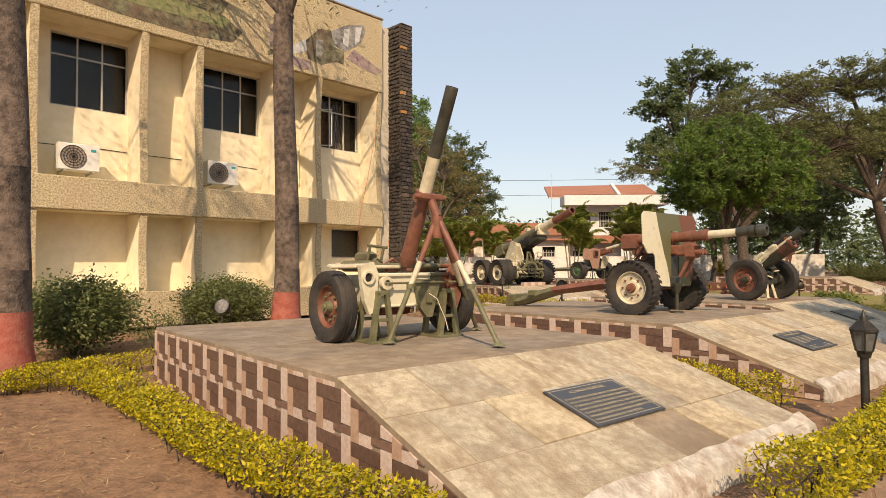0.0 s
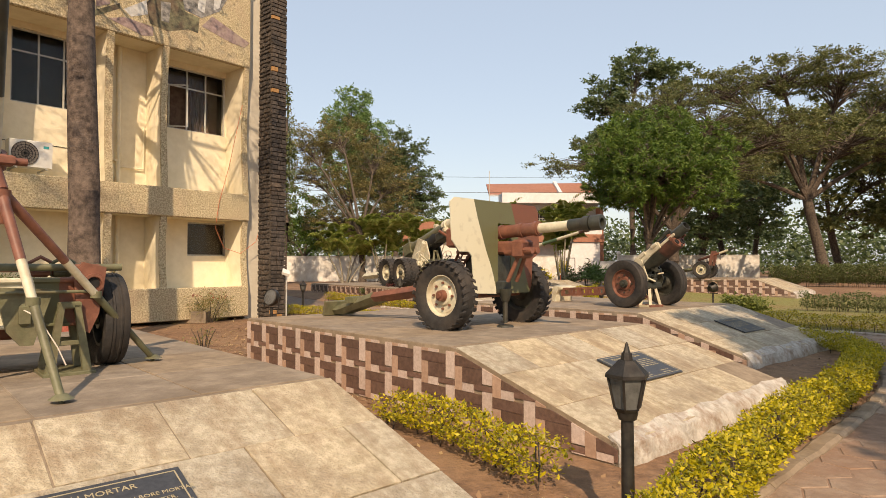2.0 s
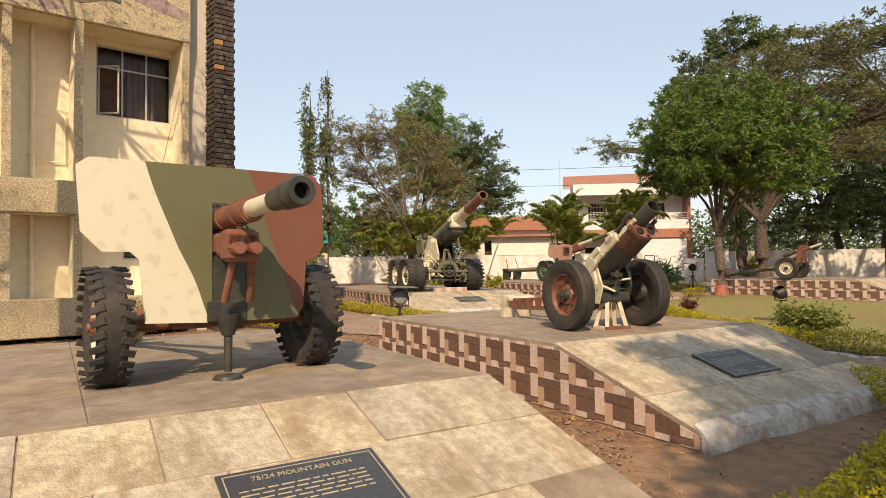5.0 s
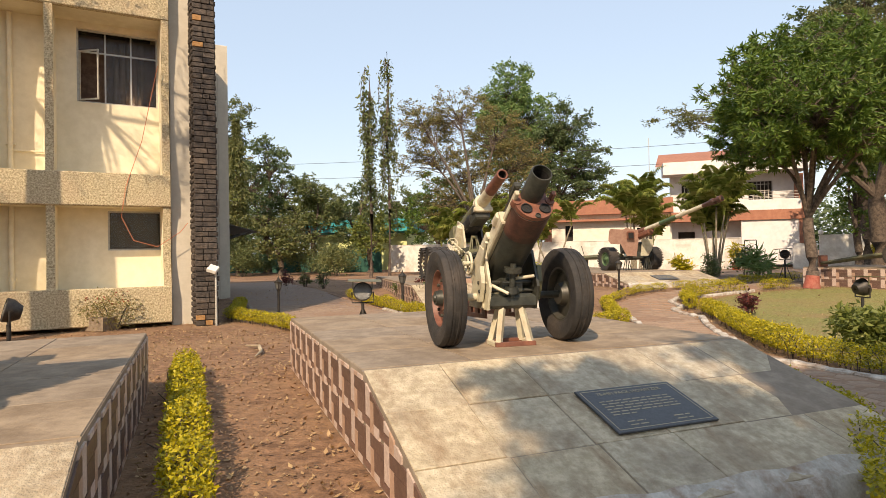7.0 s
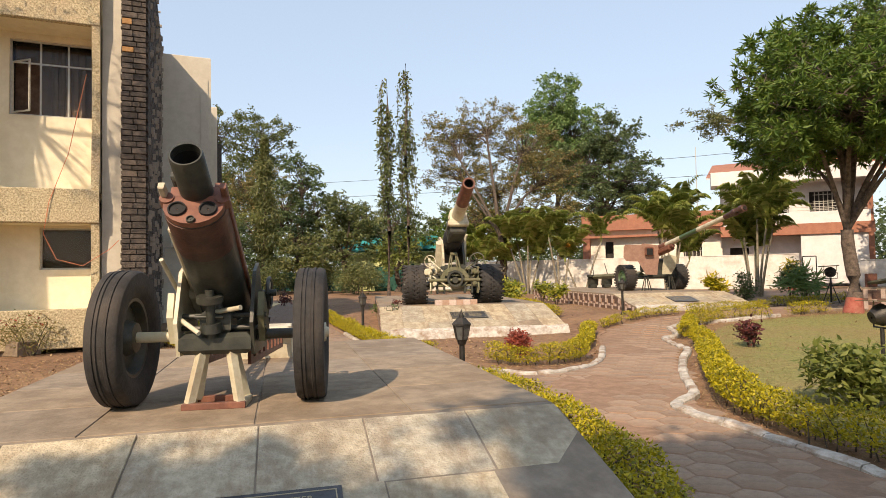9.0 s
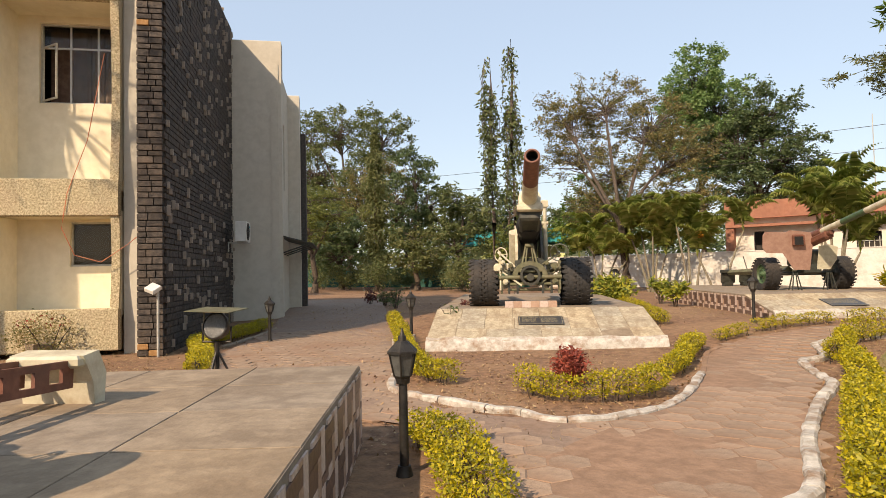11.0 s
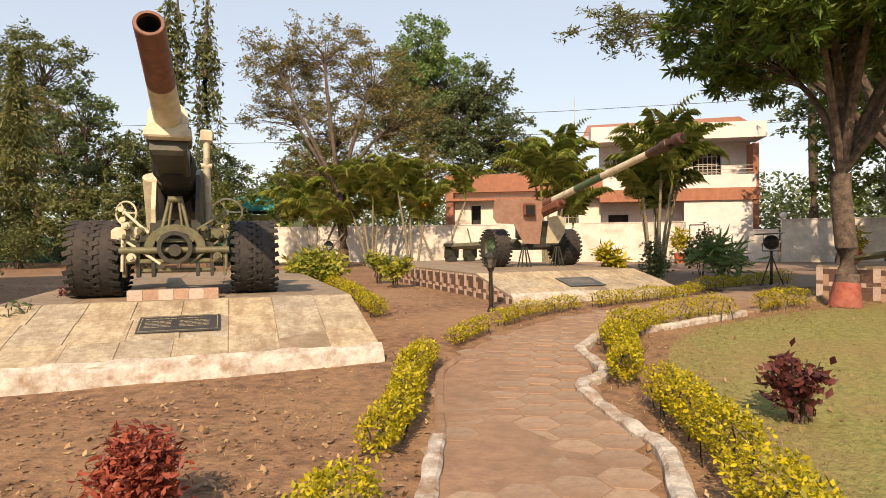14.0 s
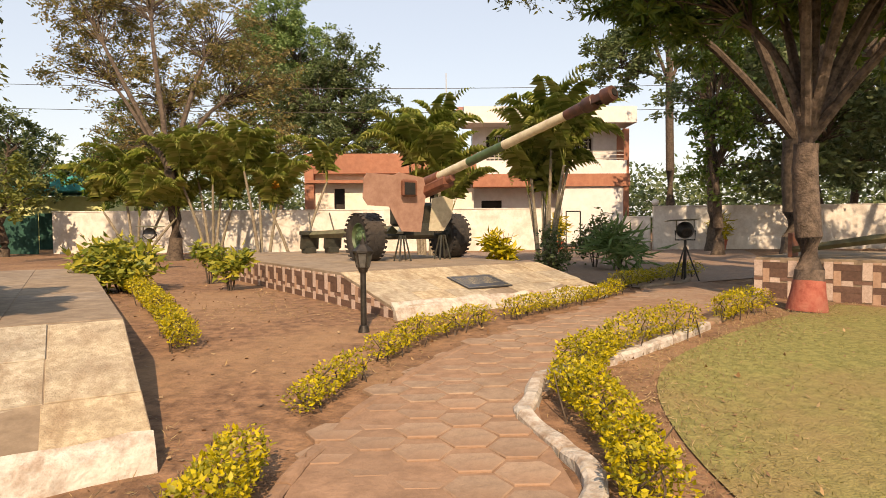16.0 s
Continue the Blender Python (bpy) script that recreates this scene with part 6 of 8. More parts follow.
for sx in (1, -1):
    fr = Shape()
    fr.slab([(sx * x, z) for x, z in ((0.69, 0.80), (0.53, 0.84), (0.47, 0.72), (0.50, 0.34), (0.58, 0.30), (0.64, 0.44), (0.67, 0.62))], -0.03, 0.03, pose(0, 0.37, 0, 90, 0, 0))
    fr.box((sx * 0.58, 0.0, 0.80), (0.16, 0.72, 0.05), None, 0.015)
    side = part("side_bracket", fr, cream_steel if sx > 0 else rust_steel, g1, "heavy pierced side bracket", None, False)
    # black disc on the uncut bracket paints the shade of its hole
    part("hole_shade_disc", Shape().rod((sx * 0.60, 0.398, 0.68), (sx * 0.60, 0.406, 0.68), 0.042, n=16), black_m, side)
    part("bracket_boss", Shape().lathe([(0, 0.05), (0, 0.075), (0.03, 0.07), (0.03, 0.05), (0, 0.05)], pose(sx * 0.60, 0.40, 0.68, 0, 0, 90), 18), cream_steel if sx > 0 else rust_steel, side)
    st = Shape()
    for yy in (0.42, 0.14):
        for dx in (-1, 1):
            st.slab([(sx * 0.44 + dx * 0.03, 0.52), (sx * 0.44 + dx * 0.07, 0.52), (sx * 0.44 + dx * 0.15, 0.03), (sx * 0.44 + dx * 0.09, 0.03)][::dx], -0.025, 0.025, pose(0, yy, 0, 90, 0, 0))
        st.box((sx * 0.44, yy, 0.52), (0.15, 0.05, 0.05), None, 0.008).box((sx * 0.44, yy, 0.24), (0.16, 0.03, 0.035), None, 0.004)
    st.box((sx * 0.44, 0.28, 0.015), (0.34, 0.40, 0.03), None, 0.005)
    part("stand", st, olive_steel, g1, "olive A-shaped prop")
for k, (y, z, x0, x1, mm) in enumerate(((0.25, 0.79, 0.95, 0.1, cream_steel), (0.18, 0.80, 0.55, -0.85, olive_steel), (-0.2, 0.79, 0.6, -0.6, rust_steel), (0.44, 0.62, 0.42, -0.60, olive_steel))):
    part("bar", Shape().rod((x0, y, z), (x1, y, z), (0.018, 0.03, 0.03, 0.012)[k], n=10), mm, g1, "stowed steel bar")
sad = Shape().box((0.45, 0.0, 0.80), (0.3, 0.34, 0.12), None, 0.03).box((0.35, -0.05, 0.90), (0.16, 0.2, 0.12), None, 0.03).rod((0.42, 0.1, 0.85), (0.42, 0.16, 1.03), 0.016).rod((0.25, 0.1, 0.85), (0.25, 0.16, 1.0), 0.016).rod((0.45, 0.15, 1.02), (0.2, 0.15, 1.0), 0.016)
part("cradle_lock", sad, olive_steel, g1)
part("belly_plate", Shape().slab([(0.02, 0.66), (-0.06, 0.34), (-0.14, 0.24), (-0.22, 0.24), (-0.34, 0.64)], -0.03, 0.03, pose(0, 0.385, 0, 90, 0, 0)).box((-0.16, 0.42, 0.46), (0.07, 0.05, 0.16), pose(0, 0, 0), 0.02), olive_steel, g1, "folded olive plate with a towing eye", None, False)
part("pouch", Shape().box((-0.08, -0.25, 0.30), (0.42, 0.30, 0.12), None, 0.02), rust_steel, g1, "rust-red box slung beneath")
for hx, hm in ((0.32, olive_steel), (0.12, rust_steel), (-0.30, rust_steel), (-0.45, olive_steel)):
    part("clamp_handle", Shape().tube([(hx - 0.10, 0.1, 0.74), (hx - 0.07, 0.12, 0.84), (hx, 0.13, 0.88), (hx + 0.08, 0.12, 0.83), (hx + 0.10, 0.1, 0.74)], 0.016, 6).box((hx, 0.02, 0.755), (0.13, 0.24, 0.06), None, 0.02), hm, g1)
part("loose_wire", Shape().tube([(-0.15, 0.44, 0.5), (-0.24, 0.47, 0.44), (-0.30, 0.46, 0.33), (-0.36, 0.46, 0.22), (-0.42, 0.44, 0.08)], 0.005, 5), house_cream, g1)
for x in (0.38,):
    part("lifting_eye", Shape().lathe([(-0.03, 0.035), (-0.03, 0.07), (0.03, 0.07), (0.03, 0.035), (-0.03, 0.035)], pose(x, 0.40, 0.62, 0, 0, 90), 16), cream_steel, g1)
base, top = Vector(W(-0.38, 6.58, 1.60)), Vector(W(0.10, 5.93, 3.27))
L = (top - base).length
q = (top - base).to_track_quat("X", "Z").to_matrix().to_4x4()
bm_ = Matrix.Translation(base) @ q
barrel_part(g1, bm_, 0, 0.70, 0.082, 0.072, rust_steel, "red-brown lower tube")
part("breech_cap", Shape().lathe([(-0.09, 0.01), (-0.09, 0.06), (-0.04, 0.09), (0.03, 0.09), (0.03, 0.08)], None, 24), rust_steel, g1, "", bm_)
barrel_part(g1, bm_, 0.70, 1.14, 0.066, 0.066, cream_steel, "cream painted middle tube")
barrel_part(g1, bm_, 1.14, L - 0.30, 0.066, 0.064, dark_steel, "dark green upper tube")
muzzle(g1, bm_, L - 0.01, 0.064, 0.052, dark_steel)
cl = base + (top - base) * 0.385
col = Shape().lathe([(-0.06, 0.07), (-0.06, 0.10), (0.05, 0.10), (0.05, 0.07)], bm_ @ pose(L * 0.385, 0, 0), 20)
col.box((0, 0.10, -0.02), (0.26, 0.10, 0.07), Matrix.Translation(cl), 0.015).rod(cl + Vector((-0.2, 0.1, -0.02)), cl + Vector((0.2, 0.1, -0.02)), 0.026)
part("clamp", col, rust_steel, g1, "red-brown clamp with traversing screw")
hub = cl + Vector((-0.05, 0.16, -0.22))
part("elevating_post", Shape().rod(cl + Vector((0, 0.1, -0.02)), hub, 0.045).rod(hub, hub + Vector((0, 0.0, -0.22)), 0.06, 0.05), rust_steel, g1)
for fx, fy in ((-0.55, 6.15), (0.53, 5.89), (0.41, 7.5)):
    f = Vector(W(fx, fy, 0.75))
    k1, k2, k3 = hub.lerp(f, 0.0), hub.lerp(f, 0.36), hub.lerp(f, 0.56)
    lg = part("leg", Shape().rod(k1, k2, 0.034, 0.03), rust_steel, g1, "tripod leg painted in brown, cream and olive")
    part("leg_middle", Shape().rod(k2, k3, 0.03, 0.028), cream_steel, lg)
    part("leg_lower", Shape().rod(k3, f, 0.028, 0.024).rod(k3 - Vector((0, 0, 0.02)), k3 + Vector((0, 0, 0.03)), 0.04), olive_steel, lg)
    part("foot", Shape().rod(f, f + Vector((0, 0, 0.03)), 0.07, 0.03).rod(f - Vector((0, 0, 0.03)), f, 0.012), olive_steel, lg)

# -- mountain gun with the tall shield
U2 = (0.677, -0.735)
g2 = thing("mountain_gun", gun_pose(3.63, 10.35, 0.728, U2), "camouflaged mountain gun with tall cream and brown shield", "cannon")
for sx in (1, -1):
    wheel(g2, pose(sx * 0.80, 0, 0.43, 0, 0, 0 if sx > 0 else 180), 0.89, 0.20, cream_steel if sx > 0 else rust_steel, rust_steel, 30)
shield_m = camo("shield_camouflage", [(0, RUST), (0.335, OLIVE), (0.527, CREAM), (1.0, CREAM)], 0, 1.2, 0.28, 0.0, 0.5, -0.375)
SH = [(-1.02, 1.58), (-0.94, 1.64), (0.72, 1.64), (0.80, 1.55), (0.82, 1.04), (0.76, 0.95), (0.66, 0.90), (0.63, 0.52), (0.57, 0.44), (0.16, 0.44), (0.16, 1.36), (-0.11, 1.36), (-0.11, 0.44), (-0.58, 0.46), (-0.62, 0.92), (-0.68, 0.98), (-0.86, 0.98), (-0.99, 1.12)]
part("shield", Shape().slab([(-x, z) for x, z in SH][::-1], -0.008, 0.008, pose(0, 0.30, 0, 90, 0, 0)), shield_m, g2, "tall steel shield in cream, olive and brown", None, False)
for x in (-0.5, 0.3, 0.62):
    part("shield_stay", Shape().rod((x, 0.28, 1.35), (x * 0.5, -0.35, 0.7), 0.018), rust_steel, g2)
am = barrel_axis(-0.35, 1.22, 1.75, 1.31)
barrel_part(g2, am, 0, 1.25, 0.088, 0.082, rust_steel, "red-brown barrel jacket")
for a in (0.62, 0.95, 1.18):
    barrel_part(g2, am, a, a + 0.05, 0.096, 0.096, rust_steel, "", "collar")
barrel_part(g2, am, 1.25, 1.68, 0.064, 0.06, cream_steel, "cream painted barrel")
barrel_part(g2, am, 1.68, 1.84, 0.072, 0.072, dark_steel, "dark muzzle brake", "muzzle_brake")
barrel_part(g2, am, 1.88, 1.96, 0.09, 0.09, dark_steel, "", "muzzle_brake")
barrel_part(g2, am, 1.84, 2.0, 0.07, 0.07, dark_steel, "", "muzzle_brake")
muzzle(g2, am, 2.1, 0.092, 0.05, dark_steel, 0.09)
cr = Shape().box((0, 0.15, 1.04), (0.2, 1.1, 0.17), None, 0.03).box((0, 0.62, 1.02), (0.24, 0.16, 0.24), None, 0.03).rod((0.06, 0.4, 0.98), (0.06, 0.82, 1.0), 0.045).rod((-0.06, 0.4, 0.98), (-0.06, 0.82, 1.0), 0.045)
part("cradle", cr, rust_steel, g2, "red-brown recoil cradle")
for x in (0.08, -0.02, -0.09):
    part("bolt", Shape().rod((x, 0.70, 1.0), (x, 0.76, 1.0), 0.03, n=6), rust_steel, g2)
part("breech", Shape().box((0, -0.45, 1.2), (0.26, 0.3, 0.28), None, 0.03).rod((0.1, -0.6, 1.22), (0.22, -0.66, 1.3), 0.02), rust_steel, g2)
part("saddle", Shape().box((0, 0.05, 0.72), (0.34, 0.5, 0.5), None, 0.04).box((0, 0.22, 0.52), (0.3, 0.2, 0.2), None, 0.03), dark_steel, g2, "dark upper carriage")
part("axle", Shape().rod((-0.8, 0, 0.43), (0.8, 0, 0.43), 0.05).box((0, 0, 0.45), (0.7, 0.16, 0.14), None, 0.02), rust_steel, g2)
part("equilibrator", Shape().rod((0.05, 0.42, 0.6), (0.03, 0.62, 1.0), 0.028).rod((-0.14, 0.42, 0.6), (-0.1, 0.62, 1.0), 0.028), rust_steel, g2)
part("jack", Shape().rod((0.0, 0.34, 0.42), (0, 0.34, 0.06), 0.035, 0.03).rod((0, 0.34, 0.5), (0, 0.34, 0.34), 0.1, 0.05).rod((0, 0.34, 0.03), (0, 0.34, 0), 0.1, 0.12), dark_steel, g2, "dark jack post under the carriage")
for sx in (1, -1):
    tr = Shape().tube([(sx * 0.2, -0.1, 0.5), (sx * 0.2, -1.0, 0.46), (0.25 + sx * 0.12, -1.9, 0.33)], [0.09, 0.085, 0.075], 4)
    part("trail", tr, rust_steel, g2, "red-brown trail leg")
    t2 = Shape().tube([(0.25 + sx * 0.12, -1.9, 0.33), (0.33 + sx * 0.1, -2.6, 0.12), (0.34 + sx * 0.1, -2.95, 0.07)], [0.08, 0.08, 0.05], 4)
    part("trail_end", t2, olive_steel, g2)
part("spade", Shape().box((0, 0, 0), (0.6, 0.05, 0.24), pose(0.34, -2.8, 0.13, -14, 0, 0), 0.01).box((0.34, -2.3, 0.28), (0.46, 0.10, 0.10), None, 0.01), olive_steel, g2, "olive spade plate")
handwheel(g2, pose(0.32, -0.1, 1.0, 0, 0, 0), 0.12, rust_steel)

# -- pack howitzer
U3 = (0.52, -0.854)
g3 = thing("pack_howitzer", gun_pose(7.30, 13.95, 0.73, U3), "camouflaged pack howitzer raised on a cream prop", "cannon")
for sx in (1, -1):
    wheel(g3, pose(sx * 0.62, 0, 0.46, 0, 0, 0 if sx > 0 else 180), 0.92, 0.20, rust_steel if sx > 0 else dark_steel, dark_steel if sx > 0 else cream_steel, groove=True)
am = barrel_axis(-0.42, 0.62, 0.90, 1.54)
L3 = math.hypot(1.32, 0.92)
barrel_part(g3, am, 0.0, L3 - 0.30, 0.092, 0.086, dark_rust, "rust-brown howitzer barrel")
muzzle(g3, am, L3, 0.094, 0.08, dark_steel)
sl = Shape()
ring = [(0.17 * math.cos(a), 0.15 * math.sin(a)) for a in np.linspace(math.pi, 2 * math.pi, 11)] + [(0.17, 0.05), (0.10, 0.06), (-0.10, 0.06), (-0.17, 0.05)]
sl.slab(ring, -0.05, L3 - 0.32, am @ pose(0, 0, -0.11, 90, 0, 90))
part("cradle", sl, dark_steel, g3, "deep rounded dark recoil cradle")
part("cradle_front", Shape().slab([(x * 1.03, z * 1.03) for x, z in ring], L3 * 0.60, L3 - 0.33, am @ pose(0, 0, -0.11, 90, 0, 90)), dark_rust, g3, "dark rust-brown front of the cradle")
part("cradle_band", Shape().slab([(x * 1.03, z * 1.03) for x, z in ring], 0.05, 0.22, am @ pose(0, 0, -0.11, 90, 0, 90)), cream_steel, g3, "cream band of the cradle")
cap = Shape().slab(ring, L3 - 0.32, L3 - 0.28, am @ pose(0, 0, -0.11, 90, 0, 90))
part("front_cap", cap, rust_steel, g3, "rust-red cradle cap with round holes")
# the cap is uncut; black rings paint the shade in its two large holes
for x, z, r in ((-0.085, -0.155, 0.043), (0.085, -0.155, 0.043), (0.0, -0.235, 0.02)):
    part("cap_hole", Shape().lathe([(0, r * 0.1), (0.004, r * 0.1), (0.004, r * 0.9), (0.016, r), (0.016, r * 1.16), (0, r * 1.2)], None, 20), black_m if r > 0.03 else dark_steel, g3, "", am @ pose(L3 - 0.279, x, z))
for x in (-0.155, 0.155):
    part("cap_ear", Shape().rod((-0.03, 0, 0), (0.03, 0, 0), 0.045, 0.04, 14), rust_steel, g3, "", am @ pose(L3 - 0.30, x, -0.07))
part("guide_rail", Shape().box((L3 * 0.46, -0.12, 0.075), (L3 * 0.72, 0.04, 0.05), None, 0.008).box((L3 * 0.80, -0.12, 0.09), (0.16, 0.06, 0.08), None, 0.02), dark_steel, g3, "dark guide rail beside the barrel", am)
part("elevating_screw", Shape().rod((0.02, 0.2, 0.46), (0.02, 0.26, 0.78), 0.03, n=12).rod((0.02, 0.2, 0.5), (0.02, 0.21, 0.56), 0.07, 0.06, 14).rod((0.02, 0.24, 0.70), (0.02, 0.25, 0.74), 0.085, 0.085, 14).rod((-0.06, 0.22, 0.60), (0.12, 0.22, 0.60), 0.014), dark_steel, g3, "dark elevating screw with a collar")
for x in (0.2, -0.2):
    part("arc_plate", Shape().slab([(-0.2, 0.40), (0.08, 0.42), (0.16, 0.60), (0.12, 0.76), (0.02, 0.70), (-0.06, 0.60)], -0.02, 0.02, pose(x * 1.45, 0.02, 0, 90, 0, 90)), cream_steel if x > 0 else olive_steel, g3, "", None, False)
for z, y in ((0.52, 0.12), (0.6, 0.1)):
    part("cross_pin", Shape().rod((-0.32, y, z), (0.32, y, z), 0.018, n=8), dark_steel, g3)
for x in (0.17, -0.17):
    part("rail", Shape().box((L3 * 0.42, x, -0.045), (L3 * 0.92, 0.035, 0.05), None, 0.006), rust_steel if x > 0 else cream_steel, g3, "", am)
part("yoke", Shape().box((L3 - 0.33, 0, 0.0), (0.06, 0.30, 0.12), None, 0.02).box((L3 - 0.42, 0.12, 0.06), (0.24, 0.05, 0.05), None, 0.01), rust_steel, g3, "", am)
part("breech", Shape().box((-0.05, 0, 0), (0.24, 0.22, 0.22), None, 0.03), dark_steel, g3, "", am)
for x in (0.24, -0.24):
    part("cheek_plate", Shape().slab([(-0.42, 0.34), (0.16, 0.34), (0.24, 0.56), (0.10, 0.90), (-0.04, 0.96), (-0.18, 0.74)], -0.012, 0.012, pose(x, 0, 0, 90, 0, 90)), cream_steel if x > 0 else dark_steel, g3, "cream side plate" if x > 0 else "dark side plate", None, False)
part("bottom_carriage", Shape().box((0, -0.05, 0.42), (0.46, 0.5, 0.14), None, 0.03).rod((0, 0.1, 0.35), (0, 0.1, 0.8), 0.035).box((0.0, 0.08, 0.56), (0.2, 0.2, 0.16), None, 0.03), dark_steel, g3)
part("axle", Shape().rod((0.06, 0.02, 0.46), (0.6, 0.0, 0.46), 0.036).box((0.22, 0.02, 0.42), (0.1, 0.12, 0.16), None, 0.02), cream_steel, g3, "cream half of the axle")
part("axle", Shape().rod((0.06, 0.02, 0.46), (-0.6, 0.0, 0.46), 0.036).box((-0.2, 0.02, 0.46), (0.12, 0.1, 0.1), None, 0.02), dark_steel, g3, "dark green half of the axle")
pr = Shape()
for sx in (-0.11, 0.11):
    for dy in (-0.12, 0.12):
        part("prop_leg", Shape().box((0, 0, 0.2), (0.05, 0.05, 0.42), look((sx * 0.75, 0.1 + dy * 0.3, 0.43), (sx * 1.5, 0.1 + dy, 0.0)) @ pose(0, 0, -0.41), 0.004), cream_steel, g3, "cream wooden prop leg")
for y in (-0.03, 0.23):
    part("prop_sill", Shape().box((0, y, 0.022), (0.40, 0.045, 0.044), None, 0.005), rust_steel, g3)
for x in (-0.18, 0.18):
    part("prop_sill", Shape().box((x, 0.1, 0.022), (0.045, 0.24, 0.043), None, 0.005), cream_steel, g3)
for sx in (1, -1):
    tl = wall_with_holes(-2.1, -0.1, 0.24, 0.42, -0.012, 0.012, [(-2.0 + 0.24 * k, -1.88 + 0.24 * k, 0.285, 0.375) for k in range(8)])
    part("trail", tl, rust_steel, g3, "red-brown perforated box trail side", pose(sx * 0.17, 0, 0.0, 0, 0, 90) @ pose(0, 0, 0, 0, -3, 0), False)
part("spade", Shape().slab([(-0.1, 0.34), (0.06, 0.36), (0.14, 0.2), (0.12, 0.0), (0.02, 0.0), (0.0, 0.16)], -0.26, 0.26, pose(0, -2.2, 0, 90, 0, -90)).box((0, -2.12, 0.3), (0.5, 0.12, 0.08), None, 0.02), cream_steel, g3, "cream curved spade", None, False)
part("slide_cover", Shape().box((0.55, -0.185, -0.02), (1.0, 0.06, 0.14), None, 0.012).box((0.2, -0.2, -0.02), (0.34, 0.07, 0.22), None, 0.02).box((0.62, -0.22, 0.03), (0.2, 0.05, 0.08), None, 0.015).rod((0.9, -0.2, 0.02), (1.02, -0.2, 0.02), 0.045, 0.04, 12), cream_steel, g3, "cream side cover", am)
handwheel(g3, pose(0.30, -0.25, 0.78), 0.11, cream_steel)
handwheel(g3, pose(-0.30, -0.2, 0.74), 0.11, dark_steel)
part("lever", Shape().rod((0.26, 0.05, 0.75), (0.30, 0.32, 0.98), 0.014).rod((0.05, 0.12, 0.62), (-0.18, 0.28, 0.66), 0.016).rod((0.25, 0.15, 0.6), (0.08, 0.28, 0.5), 0.016), cream_steel, g3)

# -- heavy gun on eight tyres
U4 = (0.50, -0.866)
g4 = thing("heavy_gun", gun_pose(3.55, 27.46, 0.695, U4), "huge camouflaged heavy gun on paired tyres", "cannon")
for sx in (1, -1):
    for k in (0.95, 1.28):
        wheel(g4, pose(sx * k, 0, 0.575, 0, 0, 0 if sx > 0 else 180), 1.16, 0.27, cream_steel, dark_steel, 26)
    wheel(g4, pose(sx * 1.13, -1.45, 0.575, 0, 0, 0 if sx > 0 else 180), 1.16, 0.36, cream_steel, cream_steel, 26)
am = barrel_axis(-1.2, 1.62, 3.36, 3.08)
L4 = math.hypot(4.56, 1.46)
barrel_part(g4, am, L4 - 1.12, L4 - 0.30, 0.165, 0.157, rust_steel, "dark red-brown muzzle end")
barrel_part(g4, am, L4 - 2.15, L4 - 1.12, 0.185, 0.165, cream_steel, "cream painted barrel")
barrel_part(g4, am, L4 - 2.2, L4 - 2.12, 0.25, 0.25, cream_steel, "cream barrel collar", "collar")
barrel_part(g4, am, 0, L4 - 2.2, 0.24, 0.2, olive_steel, "olive rear barrel")
muzzle(g4, am, L4, 0.158, 0.118, rust_steel)
cr = Shape().box((1.55, 0, -0.30), (2.3, 0.46, 0.36), None, 0.05).box((2.55, 0, -0.16), (0.3, 0.56, 0.24), None, 0.04)
part("cradle", cr, dark_steel, g4, "dark recoil cradle under the barrel", am)
part("cradle_front", Shape().box((2.78, 0, -0.2), (0.14, 0.5, 0.2), None, 0.02), cream_steel, g4, "", am)
part("breech", Shape().box((-0.2, 0, 0), (0.6, 0.55, 0.55), None, 0.06), olive_steel, g4, "", am)
for x in (0.42, -0.42):
    part("equilibrator", Shape().rod((x * 0.8, -0.4, 0.9), (x * 0.8, 0.2, 1.8), 0.15, 0.14, 16) if x > 0 else Shape().rod((x, -0.3, 1.0), (x, -0.05, 2.0), 0.06, 0.055, 14).rod((x, -0.05, 2.0), (x, -0.02, 2.15), 0.04, 0.035).rod((x - 0.08, -0.05, 2.02), (x + 0.08, -0.05, 2.02), 0.045, 0.045, 10), cream_steel, g4, "upright balancing cylinder")
    part("cheek", Shape().slab([(-0.9, 0.75), (0.45, 0.75), (0.5, 1.3), (0.25, 1.85), (-0.35, 2.0), (-0.8, 1.3)], -0.03, 0.03, pose(x * 0.72, 0, 0, 90, 0, 90)), cream_steel if x > 0 else dark_steel, g4, "", None, False)
part("turntable", Shape().box((0, -0.2, 0.72), (1.1, 1.4, 0.25), None, 0.05).box((0, 0.3, 0.95), (0.7, 0.4, 0.4), None, 0.06), dark_steel, g4)
part("front_beam", Shape().rod((-0.74, 0.62, 0.70), (0.74, 0.62, 0.70), 0.05, n=12).box((0, 0.55, 0.54), (1.3, 0.10, 0.07), None, 0.02).box((0, 0.5, 0.40), (1.1, 0.1, 0.06), None, 0.02), olive_steel, g4, "olive front cross beam")
for x in (-0.68, -0.5, -0.3, 0.3, 0.5, 0.68):
    part("bracket", Shape().box((x, 0.52, 0.56), (0.05, 0.16, 0.5), None, 0.01).rod((x, 0.6, 0.86), (x, 0.5, 1.0), 0.03), olive_steel if abs(x) > 0.5 else dark_steel, g4)
lk = Shape()
for sx in (1, -1):
    lk.rod((sx * 0.22, 0.6, 0.82), (sx * 0.08, 0.5, 1.45), 0.028)
    lk.rod((sx * 0.12, 0.6, 0.82), (sx * 0.05, 0.5, 1.4), 0.02)
